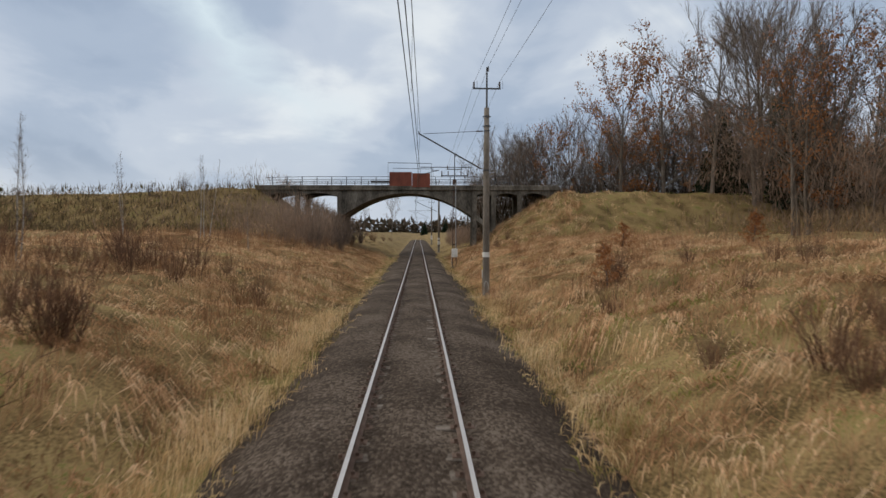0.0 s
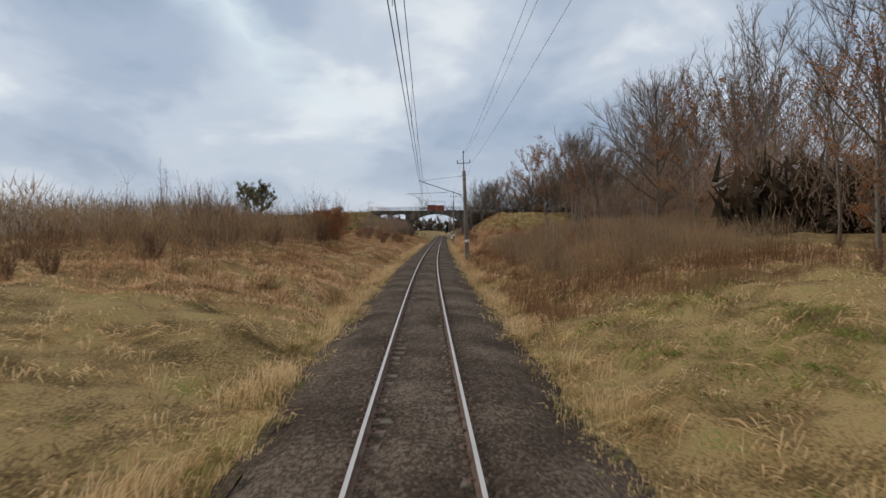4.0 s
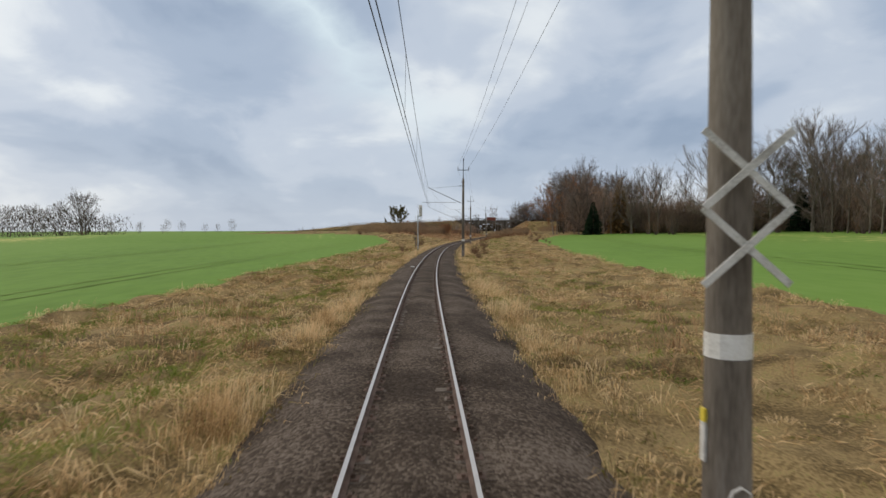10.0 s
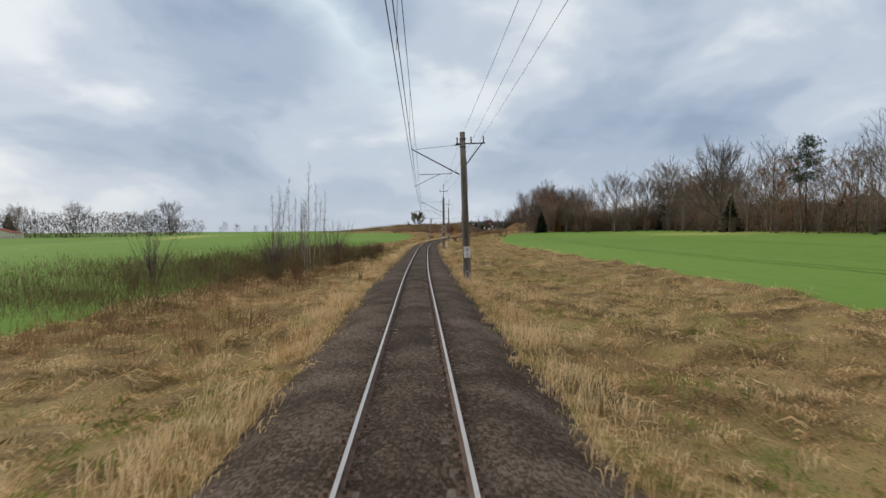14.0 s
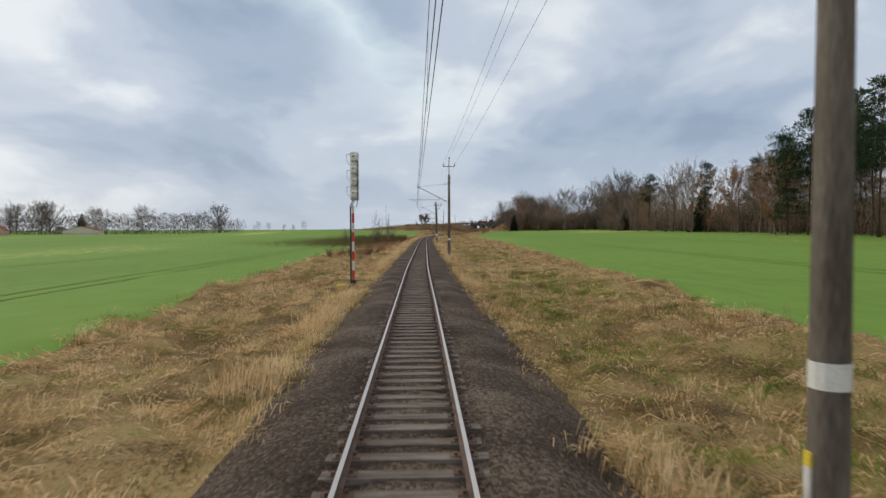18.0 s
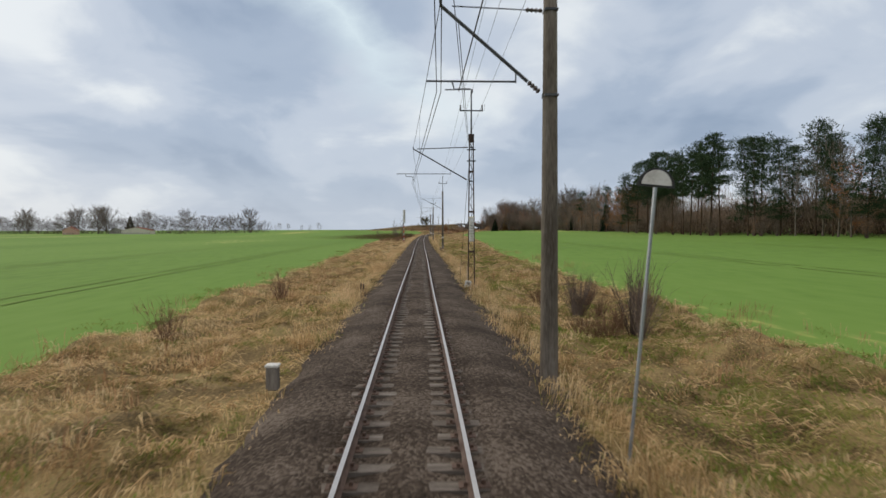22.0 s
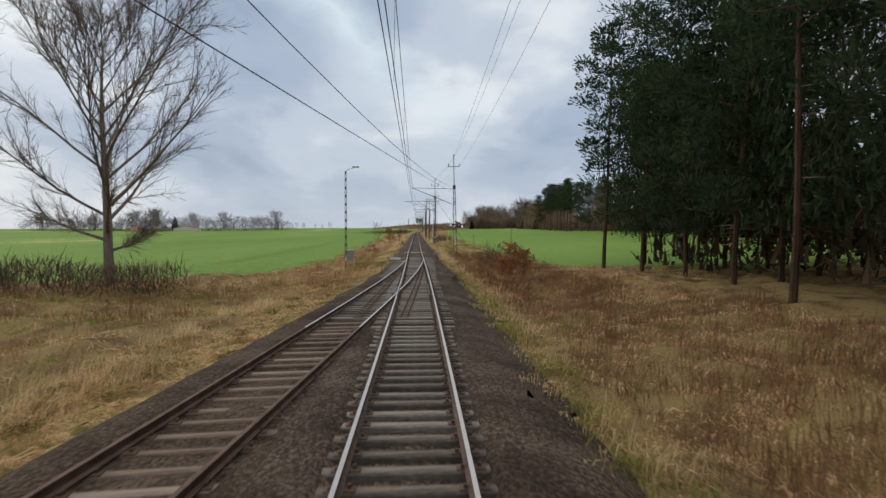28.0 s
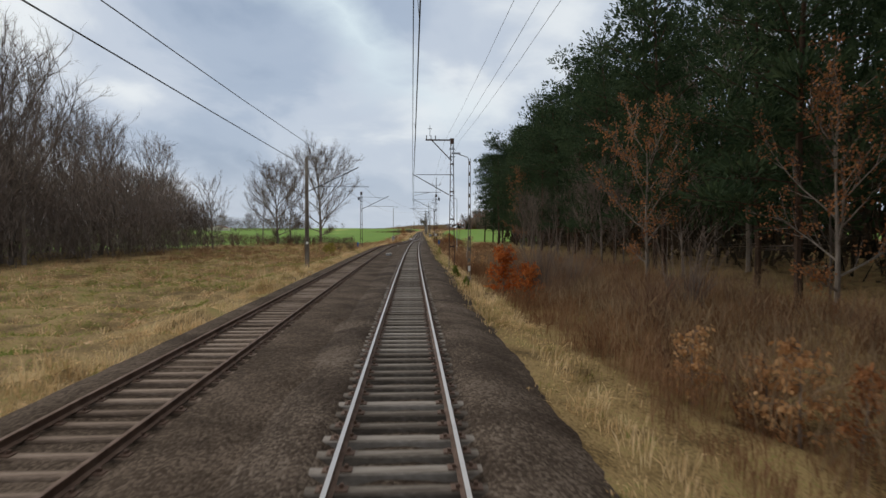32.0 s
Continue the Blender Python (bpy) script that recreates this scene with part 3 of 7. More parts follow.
YB, DB = np.repeat(ROWS_Y[:, None], len(SEC), 1), np.repeat(SEC[None], len(ROWS_Y), 0)
DB = DB + (np.abs(DB) > 2.5) * np.sign(DB) * (0.30 * hash_noise(YB, DB * 0 + np.sign(DB) * 5, 2.3) + 0.35 * hash_noise(YB, DB * 0 + np.sign(DB) * 7, 8.0) + 0.2 * hash_noise(YB, DB * 0 + np.sign(DB) * 9, 0.7))
ZB = bed_height(YB, DB)
ZB[:, 0] -= 0.12
ZB[:, -1] -= 0.12
i2 = np.arange(YB.size).reshape(YB.shape)
q2 = np.stack([i2[:-1, :-1], i2[:-1, 1:], i2[1:, 1:], i2[1:, :-1]], -1).reshape(-1)
bed = new("trackbed", quick_mesh("trackbed", np.stack([track_x(YB) + DB, YB, ZB], -1).reshape(-1, 3), q2, 4, BALLAST))
tagged(bed, "dark brown crushed stone trackbed under the rails", "trackbed", kind="structure")

RAIL_SEC = [(-0.0625, -0.15), (0.0625, -0.15), (0.0625, -0.138), (0.010, -0.118), (0.009, -0.042), (0.034, -0.032), (0.036, -0.006), (0.028, 0.0), (-0.028, 0.0), (-0.036, -0.006), (-0.034, -0.032), (-0.009, -0.042), (-0.010, -0.118), (-0.0625, -0.138)]
RAIL_SLOT = [0] * 7 + [1] + [0] * 6


def line_path(ya, yb, step, off=0.0, z=0.0, shift=None):
    out = []
    n = max(2, int((yb - ya) / step) + 1)
    for y in np.linspace(ya, yb, n):
        s = heading(y)
        o = off + (float(shift(y)) if shift else 0.0)
        so = (float(shift(y + 1) - shift(y - 1)) / 2 if shift else 0.0)
        out.append((float(track_x(y)) + o, float(y), z, s + so))
    return out


track = thing("railway_track", "single railway track with worn bright rails on grey sleepers", "railway track")
for side in (-1, 1):
    part("rail", Mesher().sweep(line_path(-40, 1060, 4.0, 0.7535 * side), RAIL_SEC, slots=RAIL_SLOT), [RUST, RAILTOP], track, "rusty steel rail with a bright running face")


def sleeper_mesh(name, length, mat, worn=0.02):
    m = Mesher().box((length, 0.25, 0.16), (0, 0, -0.245), bevel=worn)
    for s in (-1, 1):
        m.box((0.36, 0.17, 0.018), (0.7535 * s, 0, -0.157), slot=1)
        for e in (-1, 1):
            m.box((0.045, 0.05, 0.05), (0.7535 * s + 0.105 * e, 0.03 * e, -0.13), slot=1)
    return m.mesh(name, [mat, RUST])


SLEEP = sleeper_mesh("sleeper", 2.5, SLEEPER)
PITCH = 0.575
rng = random.Random(4)
sleeper_rows = [y for y in np.arange(-38, 1055, PITCH)]
near_rows = [y for y in sleeper_rows if 2 < y < 172]
for y in near_rows:
    a = math.atan(heading(y))
    part("sleeper", SLEEP, None, track, at=pose(float(track_x(y)) + rng.uniform(-.03, .03), y + rng.uniform(-.03, .03), rng.uniform(-.008, .008), 0, 0, -math.degrees(a) + rng.uniform(-1, 1)))
rest = Mesher()
PLAIN = sleeper_mesh("plain_sleeper", 2.5, SLEEPER, 0)
for y in sleeper_rows:
    if 2 < y < 172:
        continue
    m = pose(float(track_x(y)) + rng.uniform(-.03, .03), y, rng.uniform(-.01, .01), 0, 0, -math.degrees(math.atan(heading(y))))
    k = len(rest.v)
    rest.v += [tuple(m @ v.co) for v in PLAIN.vertices]
    for p in PLAIN.polygons:
        rest.f.append(tuple(i + k for i in p.vertices))
        rest.m.append(p.material_index)
part("pale_sleeper", Mesher().box((2.6, 0.24, 0.06), (0.0, 182.4, -0.155), bevel=0.01), WHITE, track, "pale painted sleeper lying clear of the stones")
tagged(part("sleeper_rest", rest, [OLDGREY, RUST], track, "half-buried grey sleepers"), kind="stuff")


# ---- overhead line: masts ----
def stand(y, d, lift=0.0, z=None):
    """Pose of something that stands at y, d and faces along the track."""
    p = where(y, d)
    return pose(p.x, p.y, (z if z is not None else p.z) + lift, 0, 0, -math.degrees(math.atan(heading(y))))


def insulator(m, p, axis=(0, 0, 1), length=0.28, r=0.055, slot=0):
    """A ribbed porcelain body from p along axis."""
    p, a = Vector(p), Vector(axis).normalized()
    pts, rad = [], []
    for i in range(9):
        pts.append(p + a * (length * i / 8))
        rad.append(r if i % 2 else r * 0.5)
    return m.tube(pts, rad, 6, slot)


def text_part(words, size, parent, at, mat, name="writing"):
    cu = bpy.data.curves.new(name, "FONT")
    cu.body, cu.size, cu.align_x, cu.align_y, cu.extrude = words, size, "CENTER", "CENTER", 0.002
    cu.materials.append(mat)
    tmp = bpy.data.objects.new(name, cu)
    scene.collection.objects.link(tmp)
    me = bpy.data.meshes.new_from_object(tmp.evaluated_get(bpy.context.evaluated_depsgraph_get()))
    bpy.data.objects.remove(tmp)
    ob = new(name, me)
    ob.parent = parent
    ob.matrix_basis = at
    return ob


def cantilever(mast, L, d, z_br, z_end, st, z_tie, tube_to, z_tube, flip=False, slim=False):
    """The strut, tie, registration tube and steady arm that carry the wires from a mast."""
    face = d - 0.13
    a, b = L(face, z_br), L(st, z_end)
    run = b - a
    strut = Mesher().tube([a + run * 0.16, b], 0.038, 6)
    strut.tube([b - run * 0.01, b + Vector((0, 0, 0.12))], 0.03, 5)
    part("strut", strut, STEEL, mast)
    ins = Mesher()
    insulator(ins, a + run * 0.045, run, run.length * 0.11, 0.062)
    part("strut_insulator", ins, GLASSY, mast)
    part("strut_bracket", Mesher().box((0.30, 0.34, 0.05), L(d, z_br)).box((0.12, 0.05, 0.10), L(face + 0.02, z_br)), STEEL, mast)
    if z_tie:
        t0, t1 = L(face, z_tie), L(st + 0.25, z_end - 0.02)
        tie = Mesher().tube([t0 + (t1 - t0) * 0.12, t1], 0.014 if not slim else 0.03, 5)
        part("tie_rod", tie, STEEL, mast)
        ins = Mesher()
        insulator(ins, t0 + (t1 - t0) * 0.02, t1 - t0, 0.36, 0.05)
        part("tie_insulator", ins, GLASSY, mast)
        part("tie_bracket", Mesher().box((0.28, 0.32, 0.05), L(d, z_tie)), STEEL, mast)
    k = min(max((z_tube + 0.22 - z_br) / (z_end - z_br), 0.12), 0.5)
    hang = a + run * k
    t0 = Vector((hang.x, 0, L(0, z_tube).z))
    t1 = L(tube_to, z_tube)
    tube = Mesher().tube([t0, t1], 0.022, 5).tube([hang, t0 + Vector((0, 0, -0.03))], 0.016, 5)
    part("registration_tube", tube, STEEL, mast)
    # the curved arm that holds the contact wires to the side
    arm = Mesher()
    cz = 5.66
    if flip:
        s0 = Vector(((t0.x + t1.x) * 0.5 + 0.3 * (t0.x - t1.x) / abs(t0.x - t1.x + 1e-6), 0, t0.z))
        arm.tube([s0, L(st + 0.1, cz + 0.05)], [0.02, 0.014], 5)
    else:
        s0 = t1 + Vector((0.55, 0, 0))
        arm.tube([s0, s0 + Vector((0.05, 0, -0.17)), s0 + Vector((0.4, 0, -0.16)), L(st + 0.1, cz + 0.06)], [0.02, 0.02, 0.018, 0.014], 5)
    part("steady_arm", arm, STEEL, mast)


def cross_top(mast, L, d, z_pole, z_arm, z_tip, half=0.72, double=False):
    """The steel post above a mast with its crossarm and pin insulators."""
    part("top_post", Mesher().tube([L(d, z_pole - 0.35), L(d, z_tip)], [0.055, 0.04], 6), STEEL, mast)
    for z, h in ((z_arm, half),) + (((z_arm - 0.95, half * 0.95),) if double else ()):
        part("crossarm", Mesher().box((2 * h, 0.07, 0.07), L(d, z)), STEEL, mast)
        for s in (-1, 1):
            ins = Mesher()
            insulator(ins, L(d + s * (h - 0.05), z + 0.03), (0, 0, 1), 0.32, 0.06)
            ins.tube([L(d + s * (h - 0.05) + 0.16, z), L(d + s * (h - 0.05) + 0.16, z + 0.40)], 0.012, 4, 1)
            part("pin_insulator", ins, [GLASSY, STEEL], mast)
    if not double:
        ins = Mesher()
        insulator(ins, L(d + 0.07, z_tip - 0.22), (0, 0, 1), 0.26, 0.05)
        part("pin_insulator", ins, GLASSY, mast)


def concrete_mast(y, d, z_br=6.0, z_end=7.8, st=-0.4, z_tie=8.2, tube_to=-1.7, z_tube=6.2, pole=9.2, arm=10.2, tip=11.2, lean=0.0, flip=False, band=1.55, double=False, bond=True, label=""):
    k = 1.3 if y in (808.4, 591.8, 521.5) else 1.0
    m = stand(y, d)
    base_z = m.translation.z
    mast = thing("catenary_mast", label or "weathered grey concrete catenary mast beside the track", "catenary mast",
                 m @ pose(0, 0, 0, 0, lean, 0), "masts along the line")

    def L(x, z):
        return Vector((x - d, 0, z - base_z))
    h = pole - base_z
    body = Mesher().tube([(0, 0, -0.6), (0, 0, 0.0), (0, 0, h * 0.33), (0, 0, h * 0.66), (0, 0, h)], [0.205 * k, 0.20 * k, 0.178 * k, 0.156 * k, 0.135 * k], 12)
    part("pole", body, CONCRETE, mast, smooth=True)
    if band:
        zb = band - base_z
        r = (0.20 - 0.065 * zb / h) * k + 0.006
        part("white_band", Mesher().tube([(0, 0, zb - 0.13), (0, 0, zb + 0.13)], r, 12), WHITE, mast, "worn white painted band")
    for zz in (pole - 0.45, pole - 0.95):
        part("clamp", Mesher().tube([L(d, zz - 0.035), L(d, zz + 0.035)], 0.165 * k, 10).box((0.42, 0.05, 0.05), L(d, zz)), STEEL, mast)
    if z_end:
        cantilever(mast, L, d, z_br, z_end, st, z_tie, tube_to, z_tube, flip)
    if arm:
        cross_top(mast, L, d, pole, arm, tip, double=double)
    if bond:
        part("earthing_cable", Mesher().tube([(px * k, py * k - 0.02, pz) for px, py, pz in ((-0.12, -0.19, 0.0), (-0.12, -0.215, 0.75), (-0.07, -0.22, 0.92), (0.0, -0.22, 0.96), (0.07, -0.22, 0.9), (0.11, -0.2, 0.7), (0.12, -0.19, 0.1))], 0.016, 5), WHITE, mast, "pale looped earthing cable")
        part("earth_rod", Mesher().tube([(-0.3, -0.1, 0.10), (-1.2, 0.15, 0.14), (-2.2, 0.25, 0.2)], 0.013, 4).tube([(-0.3, -0.2, 0.09), (-1.3, -0.1, 0.13), (-2.3, 0.05, 0.2)], 0.011, 4), WHITE, mast, "pale cables running to the rail")
        part("marker_strip", Mesher().box((0.03, 0.09, 0.42), (-0.2 * k, 0, 1.35)).box((0.032, 0.092, 0.14), (-0.2 * k, 0, 1.63), slot=1), [WHITE, YELLOW], mast, "white and yellow marker strip")
    return mast, L


def lattice_mast(y, d, z_br=6.0, z_end=7.9, st=-0.4, z_tie=8.2, tube_to=-1.7, z_tube=6.3, top=8.9, arm=10.3, tip=11.3, lean=0.0, wide=0.42, narrow=0.22, tag=None, flip=False, slim=True, label="", name="catenary_mast"):
    m = stand(y, d)
    base_z = m.translation.z
    mast = thing(name, label or "rusty dark steel lattice catenary mast beside the track", "catenary mast", m @ pose(0, 0, 0, 0, lean, 0), "masts along the line")

    def L(x, z):
        return Vector((x - d, 0, z - base_z))
    h = top - base_z
    part("foundation", Mesher().box((0.95, 0.8, 0.75), (0, 0, -0.28), bevel=0.04), CONCRETE, mast, "mossy concrete foundation")

    def half(z):
        return (wide + (narrow - wide) * z / h) / 2
    for s in (-1, 1):
        leg = Mesher()
        for k in range(2):
            z0, z1 = h * k / 2, h * (k + 1) / 2
            vs = []
            for z in (z0, z1):
                x = s * half(z)
                vs += [(x - 0.03 * s, -0.075, z), (x + 0.035 * s, -0.075, z), (x + 0.035 * s, 0.075, z), (x - 0.03 * s, 0.075, z)]
            leg.add(vs, [(0, 1, 5, 4), (1, 2, 6, 5), (2, 3, 7, 6), (3, 0, 4, 7), (4, 5, 6, 7), (3, 2, 1, 0)])
        part("leg", leg, LATTICE, mast)
    step, k, z = 0.62, 0, 0.35
    while z + step < h - 0.15:
        s = 1 if k % 2 else -1
        for f in (-0.07, 0.07):
            part("brace", Mesher().tube([(s * half(z), f, z), (-s * half(z + step), f, z + step)], 0.014, 4), LATTICE, mast)
        if k % 4 == 3:
            part("batten", Mesher().box((2 * half(z) + 0.08, 0.17, 0.12), (0, 0, z)), LATTICE, mast)
        z += step
        k += 1
    part("top_plate", Mesher().box((narrow + 0.12, 0.2, 0.5), (0, 0, h - 0.2)), LATTICE, mast)
    for zz in (h - 0.9, h - 1.6):
        part("clamp", Mesher().box((narrow + 0.3, 0.22, 0.06), (0, 0, zz)), STEEL, mast)
    if z_end:
        cantilever(mast, L, d, z_br, z_end, st, z_tie, tube_to, z_tube, flip, slim)
    if arm:
        cross_top(mast, L, d, top, arm, tip)
    if tag:
        z0, z1 = tag[0] - base_z, tag[1] - base_z
        n = 9
        for i in range(n):
            hh = (z1 - z0) / n
            part("weight", Mesher().tube([(0.0, -0.16, z0 + hh * i + 0.012), (0.0, -0.16, z0 + hh * (i + 1) - 0.012)], 0.155, 12), STONE, mast, "pale concrete tension weight")
        part("weight_cap", Mesher().box((0.34, 0.3, 0.03), (0, -0.16, z1 + 0.02)), YELLOW, mast, "yellow painted cap")
        part("weight_rope", Mesher().tube([(0, -0.16, z1), (0, -0.14, h - 0.3)], 0.012, 4), WIRE, mast)
    part("earthing_cable", Mesher().tube([(-0.28, -0.1, 1.3), (-0.26, -0.1, 0.2), (-0.5, 0.0, 0.1), (-1.4, 0.3, 0.15)], 0.012, 4), WHITE, mast, "pale earthing cable")
    return mast, L


def plate(mast, x, z, lines, w=0.34, h=0.5, off=0.225):
    """A white board with black figures, on the side that faces down the line."""
    b = part("number_plate", Mesher().box((w, 0.012, h), (x, -off, z), bevel=0.004), WHITE, mast, "white plate with black figures")
    for i, s in enumerate(lines):
        text_part(s, h * 0.36, b, pose(x, -off - 0.009, z + h * (0.24 - 0.36 * i), 90, 0, 0), BLACK)
    return b


STAGGER = {}


def note(y, st, z=7.8):
    STAGGER[y] = (st, z)


note(960.0, -0.3), note(1030.0, 0.2)
MAST_TOPS = []
CM = [  # y, d, strut foot, strut end, stagger, tie, tube end, tube height, pole top, arm, tip, lean, flip
    (880.5, 3.75, 5.95, 7.85, 0.2, 8.0, 0.3, 6.1, 9.2, 10.2, 11.3, 0.0, False),
    (808.4, 4.08, 6.4, 8.2, -0.75, 8.55, -2.2, 6.85, 9.1, 9.9, 11.2, -2.2, False),
    (732.6, 3.30, 5.7, 7.75, -0.42, 8.0, -1.75, 6.1, 8.6, 9.7, 10.9, 0.0, False),
    (663.4, 3.40, 6.15, 8.1, -0.88, 8.4, -1.75, 6.3, 9.3, 10.35, 11.8, 0.2, False),
    (591.8, 3.40, 5.95, 7.85, -0.48, 7.9, -1.9, 6.3, 8.6, 9.7, 10.9, -0.2, False),
    (521.5, 3.28, 6.3, 8.1, -0.02, 8.3, 0.4, 6.45, 9.1, 0, 0, -1.8, True),
    (451.7, 3.45, 6.0, 7.9, -0.38, 8.2, -1.4, 6.3, 9.3, 10.3, 11.4, 0.0, False),
    (382.5, 4.10, 6.45, 8.3, 0.48, 8.4, 0.55, 6.65, 9.6, 11.0, 12.3, 0.0, True),
    (284.0, 2.95, 5.6, 7.5, 0.6, 7.4, 0.3, 5.9, 9.4, 10.2, 11.2, 0.0, False),
    (266.5, 3.45, 0, 0, 0, 0, 0, 0, 7.6, 9.9, 10.2, 0.4, False),
    (254.0, 4.40, 6.6, 8.2, -0.3, 8.3, -1.0, 6.9, 9.2, 10.1, 11.2, 1.6, False)]
for y, d, zb, ze, st, zt, tt, ztu, zp, za, zi, le, fl in CM:
    mast, L = concrete_mast(y, d, zb, ze, st, zt, tt, ztu, zp, za, zi, le, fl, double=(y == 266.5), bond=y not in (451.7, 284.0),
                            band=0 if y in (732.6, 521.5, 284.0, 266.5) else (1.55 if y > 400 else 0.65 if y == 254.0 else 1.35))
    if ze:
        note(y, st, ze)
    MAST_TOPS.append((y, d, za, zi))
    bz = mast.matrix_basis.translation.z
    if y == 732.6:
        plate(mast, 0.0, 1.45 - bz, ["20", "4"], 0.34, 0.46)
    if y == 521.5:
        plate(mast, 0.02, 1.35 - bz, ["20", "2", ""], 0.42, 0.72, 0.285)
        part("small_figures", Mesher().box((0.10, 0.004, 0.05), (0.03, -0.293, 1.08 - bz)), CABINET, mast, "faded small figures")
        # the outer bracket on this mast carries the wires away from the track
        part("outer_bracket", Mesher().tube([L(d + 0.1, 6.9), L(d + 1.25, 8.35)], 0.04, 6).box((1.9, 0.08, 0.08), L(d + 0.5, 8.35)), STEEL, mast)
        for dx in (-0.35, 0.55, 1.35):
            ins = Mesher()
            insulator(ins, L(d + dx, 8.38), (0, 0, 1), 0.4, 0.06)
            part("pin_insulator", ins, GLASSY, mast)
        part("down_cable", Mesher().tube([(0.19, -0.10, 7.4 - bz), (0.23, -0.13, 5.6 - bz), (0.06, -0.25, 4.3 - bz), (-0.02, -0.275, 0.8)], 0.016, 4), WIRE, mast)
    if y == 266.5:
        part("stay_rope", Mesher().tube([(-0.1, 0, 7.0), (-1.5, 0.8, 0.0)], 0.014, 4), WIRE, mast, "dark stay rope")
        part("stay_rope", Mesher().tube([(0.1, 0, 7.2), (3.2, 1.2, -0.2)], 0.014, 4), WIRE, mast, "dark stay rope")
        part("pipe", Mesher().tube([(0.22, -0.08, 0.4), (0.22, -0.08, 7.6)], 0.02, 5), STEEL, mast)
        part("clamp", Mesher().box((0.55, 0.4, 0.07), (0, 0, 1.05)), WHITE, mast, "white clamp frame")
    if y == 254.0:
        cab = part("switch_box", Mesher().box((0.34, 0.24, 0.78), (0.62, -0.08, 0.98), bevel=0.02).box((0.3, 0.03, 0.04), (0.38, -0.05, 1.2), slot=1).box((0.3, 0.03, 0.04), (0.38, -0.05, 0.8), slot=1), [BLUE, GALV], mast, "blue steel switch box on brackets")
        text_part("3", 0.16, cab, pose(0.62, -0.205, 1.2, 90, 0, 0), WHITE)
        part("box_lid", Mesher().box((0.37, 0.27, 0.03), (0.62, -0.08, 1.385), bevel=0.008), BLUE, mast)
        part("blue_band", Mesher().tube([(0, 0, 0.75), (0, 0, 1.15)], 0.203, 12), BLUE, mast, "blue painted band")
        part("pipe", Mesher().tube([(0.5, 0.0, 1.3), (0.42, 0.0, 9.6)], 0.022, 5), STEEL, mast)
        part("clamp", Mesher().tube([(0, 0, 4.1), (0, 0, 4.2)], 0.2, 10), STEEL, mast)

LM_ = [  # lattice masts
    (309.3, 3.33, 5.75, 7.75, -0.28, 7.85, -1.3, 6.2, 8.6, 10.1, 11.4, 0.0, (2.0, 3.5)),
    (229.4, 3.60, 5.9, 7.9, 0.2, 7.9, 0.3, 6.3, 8.8, 10.9, 12.2, 0.8, None),
    (187.3, 5.12, 5.7, 7.9, -0.22, 7.7, -1.2, 6.2, 8.1, 10.5, 12.0, -1.0, (0.6, 1.9)),
    (111.8, 3.65, 6.0, 7.9, -0.27, 8.0, -1.0, 6.25, 8.8, 10.5, 11.8, 0.6, None),
    (56.2, 3.70, 5.7, 7.6, 0.2, 7.6, 0.3, 6.0, 10.8, 0, 0, 0.0, None)]
for y, d, zb, ze, st, zt, tt, ztu, zp, za, zi, le, tag in LM_:
    mast, L = lattice_mast(y, d, zb, ze, st, zt, tt, ztu, zp, za, zi, le, tag=tag, flip=y in (229.4, 56.2), wide=0.5 if y < 120 else 0.40, slim=y != 111.8)
    note(y, st, ze)
    MAST_TOPS.append((y, d, za or 10.3, zi or 10.6))
    bz = mast.matrix_basis.translation.z
    if y in (309.3, 187.3):
        part("stay_rope", Mesher().tube([(-0.1, -0.1, zp - bz - 1.2), (-0.75, -0.3, 0.35)], 0.016, 4), WIRE, mast, "dark stay rope")
    if y == 229.4:
        part("stay_rope", Mesher().tube([(0.1, 0, zp - bz - 0.3), (7.4, 9.0, -0.25)], 0.03, 5), WIRE, mast, "thick dark stay rope")
        for i in range(14):
            part("weight", Mesher().tube([(-0.26, 0.1, 2.3 + 0.17 * i), (-0.26, 0.1, 2.45 + 0.17 * i)], 0.1, 8), STONE, mast, "pale concrete tension weight")
    if y == 111.8:
        plate(mast, 0.0, 1.6 - bz, ["19", "8"], 0.36, 0.42)
        part("switch_box", Mesher().box((0.3, 0.24, 0.72), (0.62, 0, 1.35), bevel=0.02).box((0.3, 0.03, 0.04), (0.4, 0, 1.3), slot=1), [BLUE, GALV], mast, "blue steel switch box")
        part("disconnector", Mesher().box((0.34, 0.4, 0.5), (0.5, 0, 8.0 - bz), bevel=0.03).box((0.2, 0.5, 0.08), (0.45, 0, 8.35 - bz)), STEEL, mast, "dark disconnector box on the mast")
        part("drive_rod", Mesher().tube([(0.5, 0, 7.8 - bz), (0.6, 0, 1.3)], 0.014, 4), STEEL, mast)
    if y == 56.2:
        # a bare steel bracket at the head that carries the feeder wires
        part("head_beam", Mesher().box((2.5, 0.12, 0.12), L(d - 1.15, 10.7)), LATTICE, mast)
        part("head_strut", Mesher().tube([L(d - 0.1, 8.9), L(d - 1.8, 10.65)], 0.05, 5), LATTICE, mast)
        for dx in (-2.3, -1.9, -1.5):
            ins = Mesher()
            insulator(ins, L(d + dx, 10.76), (0, 0, 1), 0.35, 0.05)
            part("pin_insulator", ins, GLASSY, mast)
        part("horn", Mesher().tube([L(d - 2.0, 11.05), L(d - 2.0, 12.0)], 0.03, 4).tube([L(d - 2.2, 11.7), L(d - 1.8, 11.7)], 0.03, 4), STEEL, mast)

